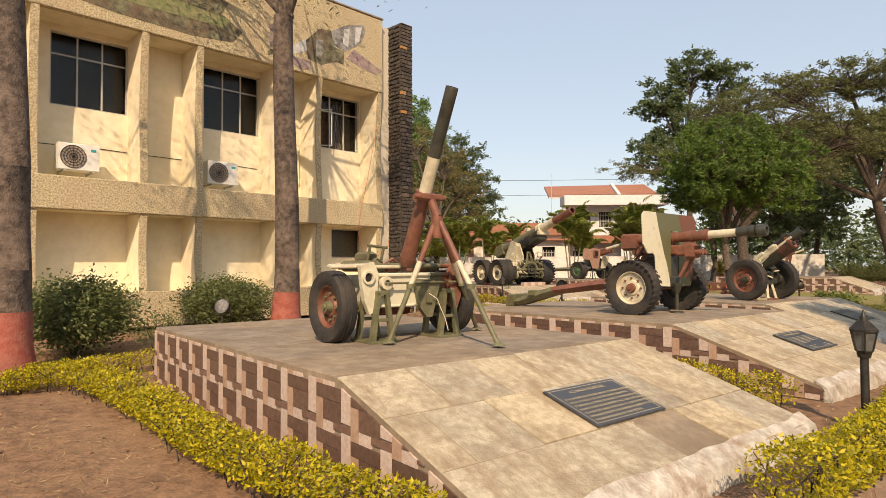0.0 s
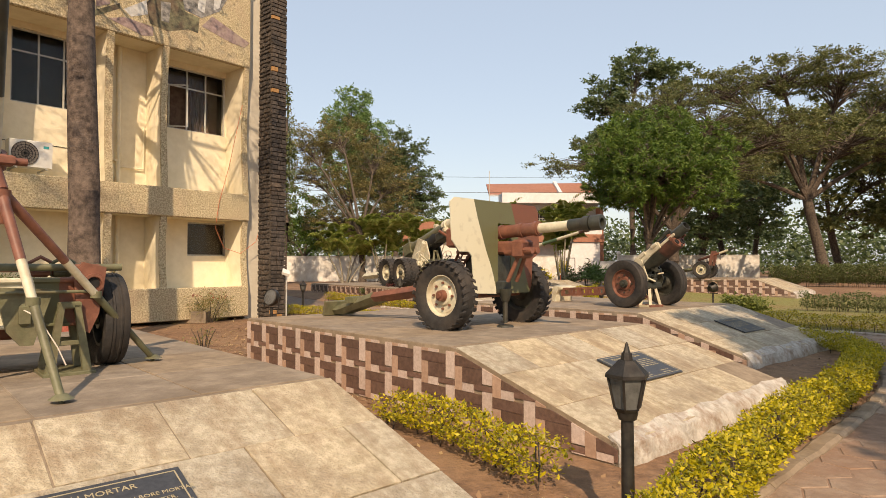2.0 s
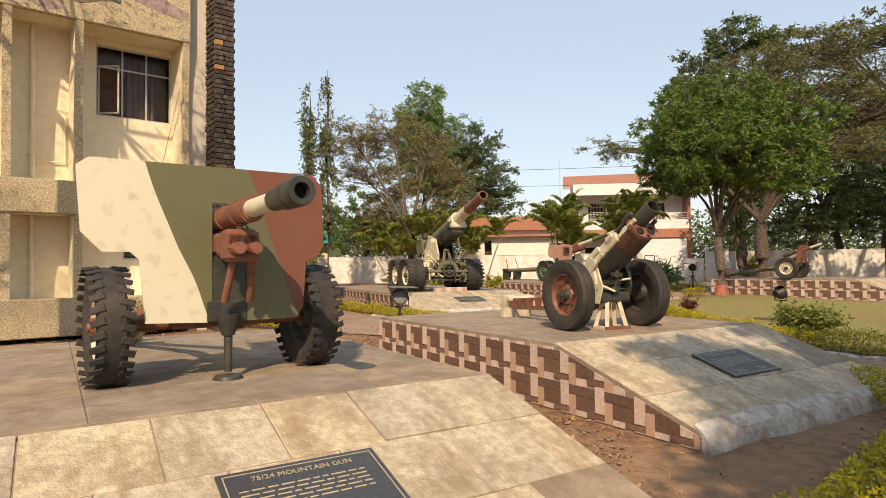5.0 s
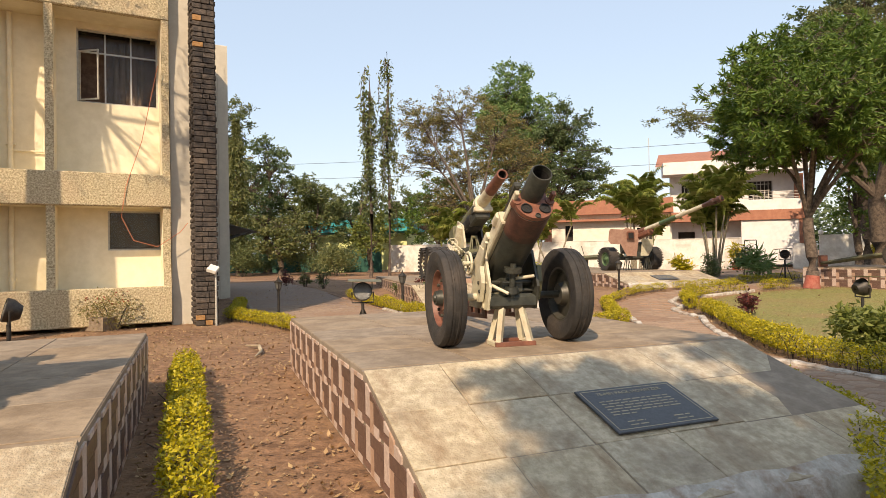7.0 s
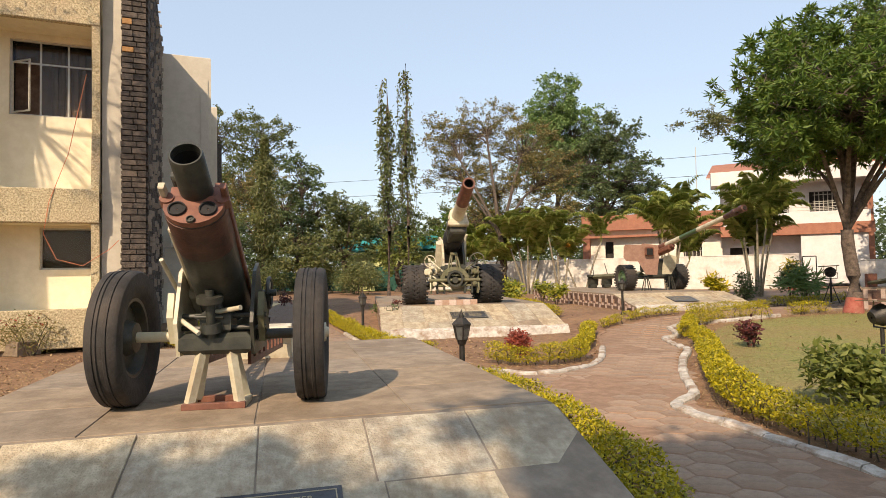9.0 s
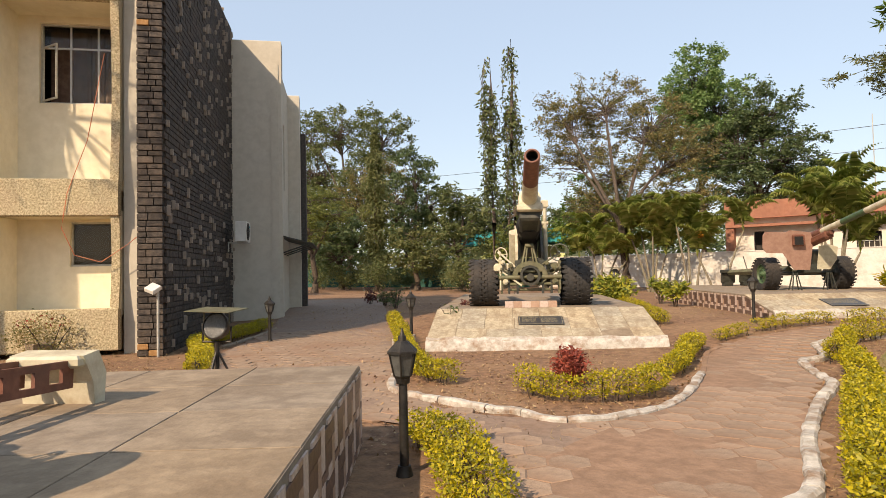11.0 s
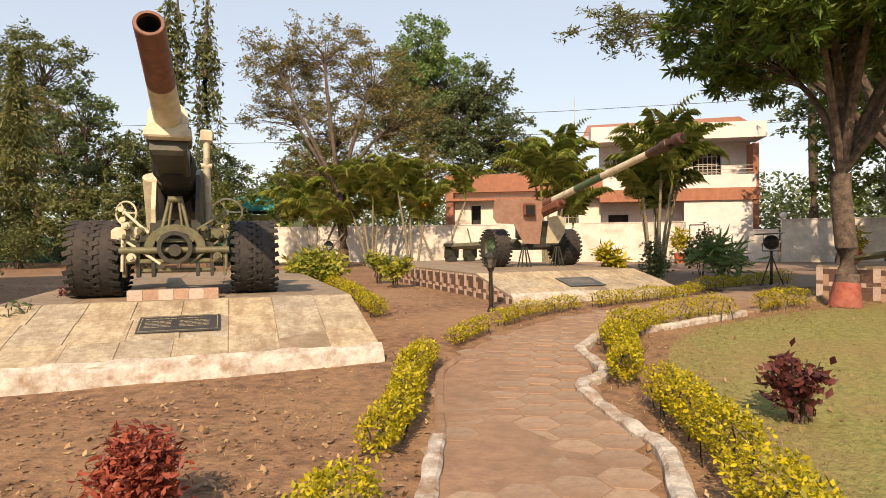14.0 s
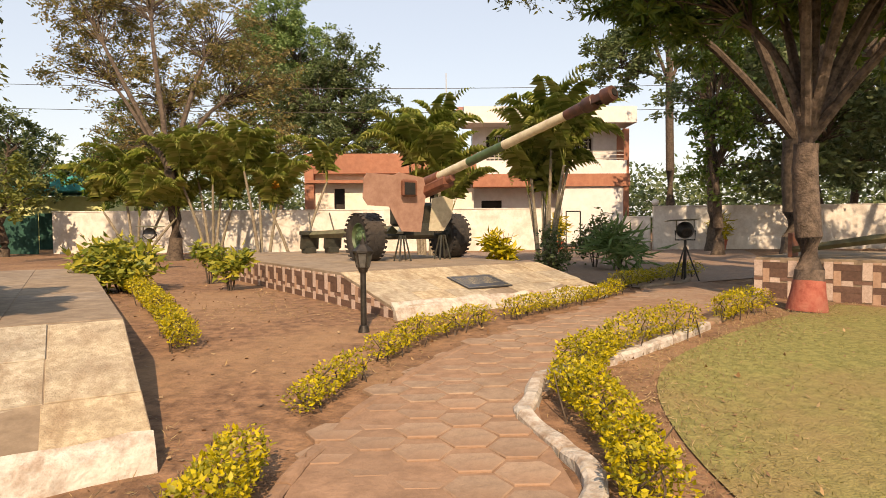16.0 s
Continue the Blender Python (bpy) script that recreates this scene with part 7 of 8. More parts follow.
lk.rod((-0.1, 0.5, 1.45), (0.1, 0.5, 1.45), 0.05).rod((-0.2, 0.58, 1.0), (0.2, 0.58, 1.0), 0.03).box((0, 0.6, 0.84), (0.5, 0.1, 0.06), None, 0.01)
part("travel_lock", lk, olive_steel, g4, "olive A-shaped travel lock")
arch = Shape()
for k in range(12):
    a0, a1 = math.pi * k / 12, math.pi * (k + 1) / 12
    arch.slab([(0.42 * math.cos(a0), 0.72 + 0.36 * math.sin(a0)), (0.42 * math.cos(a1), 0.72 + 0.36 * math.sin(a1)), (0.30 * math.cos(a1), 0.72 + 0.25 * math.sin(a1)), (0.30 * math.cos(a0), 0.72 + 0.25 * math.sin(a0))], -0.05, 0.05, pose(0, 0.58, 0, 90, 0, 0))
part("arch_bracket", arch, olive_steel, g4, "arched olive bracket over the towing eye", None, False)
part("dust_cover", Shape().lathe([(0.0, 0.05), (0.02, 0.26), (0.3, 0.30), (0.62, 0.27), (0.85, 0.31), (1.1, 0.26), (1.12, 0.05)], am @ pose(0.95, 0, -0.26), 14), black_m, g4, "slack black dust cover under the barrel")
part("yoke_ring", Shape().lathe([(-0.05, 0.18), (-0.05, 0.25), (0.05, 0.25), (0.05, 0.18), (-0.05, 0.18)], am @ pose(L4 - 2.02, 0, 0), 26).box((L4 - 2.02, 0, -0.22), (0.12, 0.58, 0.14), am, 0.02), cream_steel, g4, "cream yoke ring round the barrel")
for x, z, r in ((0.58, 0.60, 0.08), (-0.58, 0.60, 0.08), (0.45, 0.98, 0.07), (-0.4, 1.02, 0.06), (0.64, 1.06, 0.06), (-0.6, 0.92, 0.07), (0.2, 0.86, 0.05)):
    part("gear_housing", Shape().rod((x, 0.5, z), (x, 0.66, z), r, r * 0.8, 16).rod((x, 0.66, z), (x, 0.72, z), r * 0.45, r * 0.4, 10), cream_steel if x > 0.5 else olive_steel, g4)
for x0, z0, x1, z1 in ((0.2, 0.5, 0.75, 0.9), (-0.2, 0.5, -0.7, 0.92), (0.7, 0.4, 0.7, 1.15), (-0.7, 0.4, -0.7, 1.05), (0.35, 0.95, 0.72, 1.3), (-0.3, 1.0, -0.68, 1.25)):
    part("linkage", Shape().rod((x0, 0.64, z0), (x1, 0.52, z1), 0.022, n=8).rod((x1, 0.50, z1), (x1, 0.56, z1), 0.04, n=10), olive_steel if x0 < 0 else cream_steel, g4)
part("screw_jack", Shape().lathe([(0, 0.24), (0.08, 0.24), (0.08, 0.18), (0.0, 0.18), (0, 0.24)], pose(0, 0.66, 0.74, 0, 0, 90), 24).rod((0, 0.66, 0.7), (0, 0.74, 0.7), 0.09), dark_steel, g4)
for x in (0.72, -0.55, 0.5):
    part("gearbox", Shape().box((x, 0.35, 0.92), (0.28, 0.3, 0.24), None, 0.05).rod((x, 0.5, 0.95), (x, 0.58, 0.95), 0.07), cream_steel if x > 0 else olive_steel, g4)
handwheel(g4, pose(-0.72, 0.25, 1.28, 0, 25, 90), 0.22, cream_steel, "cream spoked handwheel")
handwheel(g4, pose(0.68, 0.35, 1.25, 0, 0, 60), 0.17, cream_steel)
part("sight_post", Shape().rod((-0.42, -0.1, 1.7), (-0.42, -0.1, 2.55), 0.05).box((-0.42, -0.1, 2.5), (0.18, 0.16, 0.2), None, 0.03), cream_steel, g4)
part("axle", Shape().rod((-1.4, 0, 0.575), (1.4, 0, 0.575), 0.08).rod((-1.2, -1.45, 0.575), (1.2, -1.45, 0.575), 0.08), dark_steel, g4)
for sx in (1, -1):
    part("trail", Shape().tube([(sx * 0.5, -0.6, 0.62), (sx * 0.62, -2.6, 0.5), (sx * 0.7, -4.6, 0.36)], [0.2, 0.17, 0.13], 4), olive_steel if sx < 0 else cream_steel, g4, "long trail leg")
chock = thing("tiled_block", gun_pose(3.95, 26.75, 0.69, U4), "low block faced with pink and cream tiles between the tyres", "block")
for k in range(6):
    part("tile", Shape().box((-0.5 + 0.2 * k, 0, 0.075), (0.196, 0.2, 0.15), None, 0.004), tile_pale if k % 2 else tile_tan, chock)

# -- long field gun
U5 = (0.565, -0.825)
g5 = thing("field_gun", gun_pose(8.62, 35.36, 0.805, U5), "long-barrelled camouflaged field gun with pink-brown shield", "cannon")
for sx in (1, -1):
    for k in (0.98, 1.17):
        wheel(g5, pose(sx * k, 0, 0.49, 0, 0, 0 if sx > 0 else 180), 0.99, 0.2, green_steel, green_steel, 26)
am = barrel_axis(-0.2, 1.42, 5.43, 2.60)
L5 = math.hypot(5.63, 1.18)
for a, b, ra, rb, mm, lb in ((0, 0.7, 0.15, 0.14, rust_steel, ""), (0.7, 1.35, 0.12, 0.105, rust_steel, "red-brown barrel"), (1.35, 2.3, 0.088, 0.085, cream_steel, "cream band of the barrel"), (2.3, 3.3, 0.085, 0.08, green_steel, "green band of the barrel"), (3.3, 4.75, 0.08, 0.072, cream_steel, "cream band of the barrel"), (4.75, 5.1, 0.078, 0.09, dark_rust, "brown muzzle")):
    barrel_part(g5, am, a, b, ra, rb, mm, lb)
mb = Shape().lathe([(5.1, 0.09), (5.15, 0.115), (5.32, 0.115), (5.36, 0.07)], None, 20).lathe([(5.48, 0.07), (5.5, 0.12), (5.66, 0.11), (5.68, 0.06), (5.5, 0.05)], None, 20)
for x in (0.09, -0.09):
    mb.box((5.42, x, 0), (0.16, 0.03, 0.1))
part("muzzle_brake", mb, dark_rust, g5, "open slotted brown muzzle brake", am)
# solid black rod in place of the bore's shaded hollow
part("bore", Shape().rod((5.2, 0, 0), (5.69, 0, 0), 0.052, n=18), black_m, g5, "", am)
part("cradle", Shape().box((0.75, 0, -0.17), (1.7, 0.26, 0.22), None, 0.05).rod((0.6, 0.0, -0.16), (1.75, 0.0, -0.14), 0.09, 0.07), rust_steel, g5, "brown recoil cradle", am)
SL = [(0.08, 0.60), (0.06, 1.45), (0.16, 1.72), (0.75, 1.80), (0.86, 1.74), (1.46, 1.76), (1.52, 1.66), (1.50, 1.28), (1.38, 1.14), (0.90, 1.12), (0.55, 0.62)]
part("shield", Shape().slab([(x, z) for x, z in SL], -0.01, 0.01, pose(0, 0.42, 0, 78, 0, 0) @ pose(0, 0.0, 0)), pink_steel, g5, "sloping faded pink-brown shield", None, False)
part("shield", Shape().slab([(-0.12, 0.62), (-0.5, 0.62), (-0.66, 0.9), (-0.66, 1.28), (-0.4, 1.36), (-0.12, 1.30)], -0.01, 0.01, pose(0, 0.42, 0, 78, 0, 0)), cream_steel, g5, "small cream shield half", None, False)
part("sight_hatch", Shape().box((0.52, 0.80, 1.46), (0.34, 0.06, 0.34), None, 0.03), rust_steel, g5, "raised hatch frame")
# black patch on the solid hatch paints the shade of its opening
part("hatch_shade_patch", Shape().box((0.52, 0.835, 1.45), (0.25, 0.01, 0.24)), black_m, g5)
part("saddle", Shape().box((0, 0.1, 0.95), (0.6, 0.8, 0.5), None, 0.06).box((0, 0.35, 0.62), (0.5, 0.4, 0.3), None, 0.05), dark_steel, g5)
part("axle", Shape().rod((-1.1, 0, 0.49), (1.1, 0, 0.49), 0.06), dark_steel, g5)
for sx in (0.5, -0.5):
    st = Shape()
    for dx in (-0.14, 0.14):
        for dy in (-0.1, 0.1):
            st.rod((sx + dx * 0.3, 0.5 + dy * 0.3, 0.52), (sx + dx, 0.5 + dy, 0.0), 0.02, n=6)
    part("stand", st, dark_steel, g5, "dark steel support stand")
for sx in (1, -1):
    part("trail", Shape().tube([(sx * 0.3, -0.2, 0.6), (sx * 0.32, -2.0, 0.56), (sx * 0.34, -4.3, 0.5)], [0.13, 0.11, 0.09], 4), olive_steel if sx > 0 else cream_steel, g5, "long trail leg")
    part("spade", Shape().box((0, 0, 0), (0.5, 0.08, 0.4), pose(sx * 0.34, -4.4, 0.30, -8, 0, 0), 0.03).box((sx * 0.34, -4.3, 0.55), (0.6, 0.16, 0.12), None, 0.02).rod((sx * 0.34, -4.3, 0.6), (sx * 0.3, -4.5, 1.1), 0.02).box((sx * 0.34, -4.45, 0.08), (0.3, 0.3, 0.16), None, 0.02), dark_steel, g5, "dark spade with lifting lever")

# -- small field gun
U6 = (0.74, -0.67)
g6 = thing("small_gun", gun_pose(16.84, 30.42, 0.955, U6), "small field gun with red-brown shield on its platform", "cannon")
for sx in (1, -1):
    wheel(g6, pose(sx * 0.6, 0, 0.40, 0, 0, 0 if sx > 0 else 180), 0.8, 0.2, cream_steel, dark_steel, 24)
am = barrel_axis(-0.3, 0.85, 1.35, 1.42)
barrel_part(g6, am, 0, 1.0, 0.06, 0.055, rust_steel)
barrel_part(g6, am, 1.0, 1.45, 0.05, 0.045, cream_steel, "cream barrel end")
muzzle(g6, am, 1.74, 0.05, 0.03, dark_steel)
part("shield", Shape().slab([(-0.55, 0.6), (-0.6, 1.0), (-0.45, 1.3), (0.45, 1.3), (0.6, 1.0), (0.55, 0.6), (0.1, 0.6), (0.1, 0.85), (-0.1, 0.85), (-0.1, 0.6)][::-1], -0.008, 0.008, pose(0, 0.2, 0, 80, 0, 0)), rust_steel, g6, "red-brown shield", None, False)
part("carriage", Shape().box((0, 0.0, 0.6), (0.4, 0.6, 0.3), None, 0.04).rod((-0.6, 0, 0.4), (0.6, 0, 0.4), 0.04), dark_steel, g6)
for sx in (1, -1):
    part("trail", Shape().tube([(sx * 0.2, -0.2, 0.45), (sx * 0.2, -1.4, 0.3), (sx * 0.2, -2.5, 0.12)], [0.08, 0.07, 0.05], 4), olive_steel, g6)
part("spade", Shape().box((0, -2.5, 0.2), (0.5, 0.06, 0.4), None, 0.01), rust_steel, g6)


# ---- garden lamps and floodlights ----
def lantern(x, y, h=1.06, foot=False):
    ob = thing("garden_lamp", pose(x, y, ground_z(x, y)), "black iron lantern post lamp by the path", "lamp", "lantern lamps")
    part("post", Shape().rod((0, 0, -0.1), (0, 0, h - 0.2), 0.038, 0.034, 14).rod((0, 0, 0), (0, 0, 0.08), 0.07, 0.05).rod((0, 0, h - 0.24), (0, 0, h - 0.2), 0.05, 0.06), iron, ob)
    if foot:
        part("foot", Shape().rod((0, 0, -0.05), (0, 0, 0.22), 0.1, 0.09, 12), whitewash, ob, "whitewashed foot")
    hd = part("lantern", Shape().rod((0, 0, h - 0.005), (0, 0, h + 0.015), 0.125, 0.125, 6).rod((0, 0, h + 0.015), (0, 0, h + 0.09), 0.125, 0.05, 6).rod((0, 0, h + 0.09), (0, 0, h + 0.13), 0.035, 0.03, 8).rod((0, 0, h + 0.13), (0, 0, h + 0.19), 0.022, 0.004, 8), iron, ob)
    part("lantern_tray", Shape().rod((0, 0, h - 0.2), (0, 0, h - 0.18), 0.062, 0.075, 6), iron, hd)
    fr = Shape()
    for k in range(6):
        a = 2 * math.pi * k / 6
        fr.rod((0.073 * math.cos(a), 0.073 * math.sin(a), h - 0.18), (0.112 * math.cos(a), 0.112 * math.sin(a), h), 0.007, n=5)
    part("lantern_rib", fr, iron, hd)
    part("lantern_pane", Shape().rod((0, 0, h - 0.178), (0, 0, h - 0.004), 0.066, 0.105, 6), lantern_glass, hd, "dusty translucent glass")


for x, y, h, f in ((3.79, 5.52, 0.91, False), (7.63, 17.7, 0.95, False), (8.2, 29.5, 0.95, False), (2.36, 24.28, 1.0, True), (-0.9, 23.1, 0.9, False)):
    lantern(x, y, h, f)


def floodlight(x, y, z, yaw, tripod=False, roof=False, tilt=-15):
    z0 = ground_z(x, y)
    ob = thing("floodlight", pose(x, y, z0, 0, 0, yaw), "black garden floodlight with ribbed round lens", "floodlight", "garden floodlights")
    hm = pose(0, 0, z - z0, tilt, 0, 0)
    part("housing", Shape().lathe([(-0.16, 0.02), (-0.16, 0.1), (-0.04, 0.17), (0.05, 0.18), (0.06, 0.16)], hm @ pose(0, 0, 0, 0, 0, -90), 24), iron, ob)
    part("lens", Shape().lathe([(0.045, 0.16), (0.06, 0.08), (0.065, 0.001)], hm @ pose(0, 0, 0, 0, 0, -90), 24), lens_m, ob, "ribbed glass lens")
    part("yoke", Shape().tube([(-0.2, 0, z - z0), (-0.2, 0, z - z0 - 0.2), (0.2, 0, z - z0 - 0.2), (0.2, 0, z - z0)], 0.016, 6).rod((0, 0, z - z0 - 0.2), (0, 0, 0.0), 0.03), iron, ob)
    if tripod:
        for k in range(3):
            a = 2 * math.pi * k / 3 + 0.5
            part("leg", Shape().rod((0, 0, z - z0 - 0.3), (0.3 * math.cos(a), 0.3 * math.sin(a), 0), 0.016, n=6), iron, ob)
    if roof:
        part("rain_sheet", Shape().box((0, 0, z - z0 + 0.22), (0.62, 0.5, 0.008), pose(0, 0, 0, 3, 2, 0)).rod((-0.18, 0, z - z0 + 0.05), (-0.18, 0, z - z0 + 0.22), 0.01).rod((0.18, 0, z - z0 + 0.05), (0.18, 0, z - z0 + 0.22), 0.01), olive_steel, ob, "thin rain sheet above the lamp")
    return ob


floodlight(-0.15, 14.72, 0.90, -35, False, False)
floodlight(-4.95, 13.7, 0.66, -10)
floodlight(3.63, 18.72, 0.92, 25, True, True)
floodlight(13.0, 22.3, 0.80, 110, False, True)
floodlight(14.45, 35.0, 1.38, 170, True, True)
floodlight(1.0, 40.2, 1.35, 0, True, True)
# small items by the building
tagged(part("metal_cover", Shape().box((0, 0, 0), (0.22, 0.22, 0.10), pose(-0.95, 20.35, 1.35, 30, 20, 20), 0.01), ac_white), "open white junction box on the stone wall", "box")
tagged(part("conduit", Shape().rod((-0.95, 20.45, 0), (-0.95, 20.45, 1.3), 0.025), grey_steel), "grey conduit pipe at the stone wall", "pipe")
cb = [tuple(BM @ Vector(p)) for p in ((-0.25, -0.02, 6.2), (-0.6, 0.05, 4.4), (-0.95, -0.03, 3.3), (-1.05, -0.03, 2.6), (-0.8, -0.05, 2.05), (-0.3, -0.06, 1.9), (0.2, -0.06, 2.25), (0.45, 0.2, 2.55))]
tagged(part("cable", Shape().tube([tuple(Vector(cb[i]).lerp(Vector(cb[i + 1]), k / 4)) for i in range(len(cb) - 1) for k in range(4)], 0.008, 6), wire_m), "loose orange cable looped over the facade", "cable")
hs = [(-1.2, 12.6, 0.03), (-0.9, 11.6, 0.03), (-0.2, 10.4, 0.03), (0.5, 9.6, 0.03), (1.2, 8.9, 0.03), (1.5, 8.2, 0.03)]
tagged(part("garden_hose", Shape().tube(hs, 0.02, 8), iron), "black garden hose lying on bare soil", "hose")
tagged(part("palm_husk", Shape().tube([(1.9, 17.5, 0.04), (2.3, 17.3, 0.07), (2.6, 16.9, 0.05), (2.75, 16.5, 0.03)], [0.015, 0.03, 0.03, 0.012], 6), slab_m), "pale dry palm husk lying on the soil", "branch")
tagged(part("stone_slab", Shape().box((-3.6, 19.2, 0.16), (1.6, 0.5, 0.32), pose(0, 0, 0, 0, 0, 0), 0.02), concrete), "low rough concrete step by the building", "step")


# ---- kerbs ----
def kerb_line(pts, label, material, size=(0.62, 0.13, 0.10)):
    line = spline(pts, 0.05)
    d = np.concatenate([[0], np.cumsum(np.linalg.norm(np.diff(line, axis=0), axis=1))])
    ob = tagged(new("kerb"), label, "kerb", kind="structure")
    t, r = 0.0, random.Random(5)
    while t < d[-1] - 0.2:
        L = size[0] * r.uniform(0.7, 1.25)
        t1 = min(t + L, d[-1])
        s = Shape()
        n = 5
        for k in range(n + 1):
            q = t + (t1 - t - 0.015) * k / n
            x, y = np.interp(q, d, line[:, 0]), np.interp(q, d, line[:, 1])
            x2, y2 = np.interp(q + 0.02, d, line[:, 0]), np.interp(q + 0.02, d, line[:, 1])
            tx = Vector((x2 - x, y2 - y, 0))
            if tx.length < 1e-6:
                x2, y2 = np.interp(q - 0.02, d, line[:, 0]), np.interp(q - 0.02, d, line[:, 1])
                tx = Vector((x - x2, y - y2, 0))
            nx = Vector((-tx.y, tx.x, 0)).normalized()
            z = ground_z(x, y)
            w = size[1] / 2 * (1 + 0.25 * noise.noise((x * 5, y * 5, 0)))
            h = size[2] * (0.75 + 0.35 * noise.noise((x * 4, y * 4, 3)))
            for o, zz in ((-w, -0.05), (-w * 0.95, h * 0.7), (-w * 0.6, h), (w * 0.6, h * 0.97), (w * 0.95, h * 0.7), (w, -0.05)):
                s.v.append((x + nx.x * o, y + nx.y * o, z + zz))
        for k in range(n):
            s.f += [(k * 6 + c, k * 6 + c + 1, k * 6 + c + 7, k * 6 + c + 6) for c in range(5)]
        s.f += [tuple(range(5, -1, -1)), tuple(range(n * 6, n * 6 + 6))]
        part("kerbstone", s, material, ob, smooth=False)
        t = t1


kerb_line([(1.7, 24.5), (3.0, 23.0), (4.3, 21.55), (5.4, 20.15), (6.4, 19.95), (7.1, 19.85), (7.35, 19.95), (7.9, 19.75), (8.35, 20.1), (8.65, 20.9), (8.7, 21.7), (8.5, 23.3)], "whitewashed uneven kerb round the bed", whitewash)
kerb_line([(13.2, 14.0), (11.75, 15.9), (10.95, 16.9), (10.1, 18.0), (10.25, 18.9), (10.1, 20.3), (10.05, 22.0), (10.1, 23.2), (9.97, 23.65), (9.8, 24.2), (9.59, 24.95), (9.79, 25.35), (9.85, 25.75), (9.63, 26.55), (9.72, 26.85), (9.97, 27.5), (10.69, 28.0), (11.28, 28.5), (12.34, 29.5)], "whitewashed uneven kerb of the lawn", whitewash, (0.5, 0.14, 0.11))
kerb_line([(0.3, 2.3), (3.0, 4.5), (4.6, 5.85), (8.1, 8.95), (9.9, 11.2)], "grey worn kerb along the path", concrete, (0.8, 0.16, 0.1))
kerb_line([(8.35, 26.6), (8.67, 27.4), (9.12, 28.3), (9.7, 29.05), (11.6, 31.2)], "low pinkish path edging", path_m, (0.7, 0.1, 0.05))
kerb_line([(8.5, 23.4), (8.2, 24.9), (8.12, 25.5), (8.28, 26.3)], "broken pale path edging", path_m, (0.5, 0.1, 0.06))
kerb_line([(12.5, 29.7), (13.4, 30.7), (14.6, 32.2)], "grey path edging", concrete, (0.6, 0.12, 0.1))
kerb_line([(-1.0, 21.9), (-2.0, 23.4), (-3.2, 25.1)], "grey edging under the stone wall", concrete, (0.8, 0.1, 0.08))
kerb_line([(5.3, 20.3), (3.0, 23.1), (-2.2, 28.6)], "pinkish edging of the drive", path_m, (0.7, 0.1, 0.06))
kerb_line([(13.0, 33.5), (14.3, 34.6), (15.2, 36.9)], "grey edging of the yard", concrete, (0.6, 0.12, 0.1))


# ---- hexagonal pavers ----
pav = bpy.data.objects["pavement"]
A, B = spline(PATH_L, 1.2), spline(PATH_R, 1.2)
HEX = 0.20
hexa = Shape()
ring = lambda r, z: [(r * math.cos(math.pi / 3 * k), r * math.sin(math.pi / 3 * k), z) for k in range(6)]
hexa.v = ring(HEX - 0.006, -0.03) + ring(HEX - 0.006, 0.004) + ring(HEX - 0.014, 0.011)
hexa.f = [(12, 13, 14, 15, 16, 17)] + [(k * 6 + i, k * 6 + (i + 1) % 6, k * 6 + 6 + (i + 1) % 6, k * 6 + 6 + i) for k in range(2) for i in range(6)]
hex_me = hexa.mesh("hexagon_paver", paver_m, False)
loop = [tuple(map(float, p)) for p in np.vstack([A, B[::-1]])]


def inside(x, y, poly):
    c, j = False, len(poly) - 1
    for i in range(len(poly)):
        if (poly[i][1] > y) != (poly[j][1] > y) and x < (poly[j][0] - poly[i][0]) * (y - poly[i][1]) / (poly[j][1] - poly[i][1]) + poly[i][0]:
            c = not c
        j = i
    return c


cells = []
rr = random.Random(9)
mouth = [(8.6, 20.4), (7.5, 19.6), (6.4, 19.65), (4.6, 21.0), (2.0, 24.0), (-0.5, 26.5), (-2.6, 24.4), (0.6, 20.7), (4.4, 19.0), (7.0, 18.9), (8.4, 17.6)]
for j in range(0, 66):
    x = -4.0 + j * HEX * 1.5
    for i in range(0, 120):
        y = -1.5 + (i + 0.5 * (j % 2)) * HEX * math.sqrt(3)
        if inside(x, y, loop) or inside(x, y, mouth):
            cells.append((x, y))
near = [c for c in cells if 14.5 < c[1] < 27.0 and c[0] > 6.0]
chosen = set(near)
rest = [c for c in cells if c not in chosen]
near.sort(key=lambda c: abs(c[1] - 20.5) + abs(c[0] - 9.0))
near, rest = near[:300], rest + near[300:]
lumps = Shape()
for k, (x, y) in enumerate(near + rest):
    dusty = 0.12 + noise.noise((x * 0.45, y * 0.45, 2.0)) + 0.35 * noise.noise((x * 1.7, y * 1.7, 8.0))
    z = ground_z(x, y) + 0.026 + 0.012 * noise.noise((x * 0.6, y * 0.6, 0)) + rr.uniform(-0.0015, 0.0015) - max(0, dusty) * 0.03
    m = pose(x, y, z, rr.uniform(-0.45, 0.45), rr.uniform(-0.45, 0.45), rr.uniform(-2, 2))
    if k < len(near):
        o = new("paver", hex_me)
        o.parent, o.matrix_basis = pav, m
    else:
        lumps.add(hexa.v, hexa.f, m)
tagged(part("paving", lumps, paver_m, pav, "", None, False), kind="stuff")


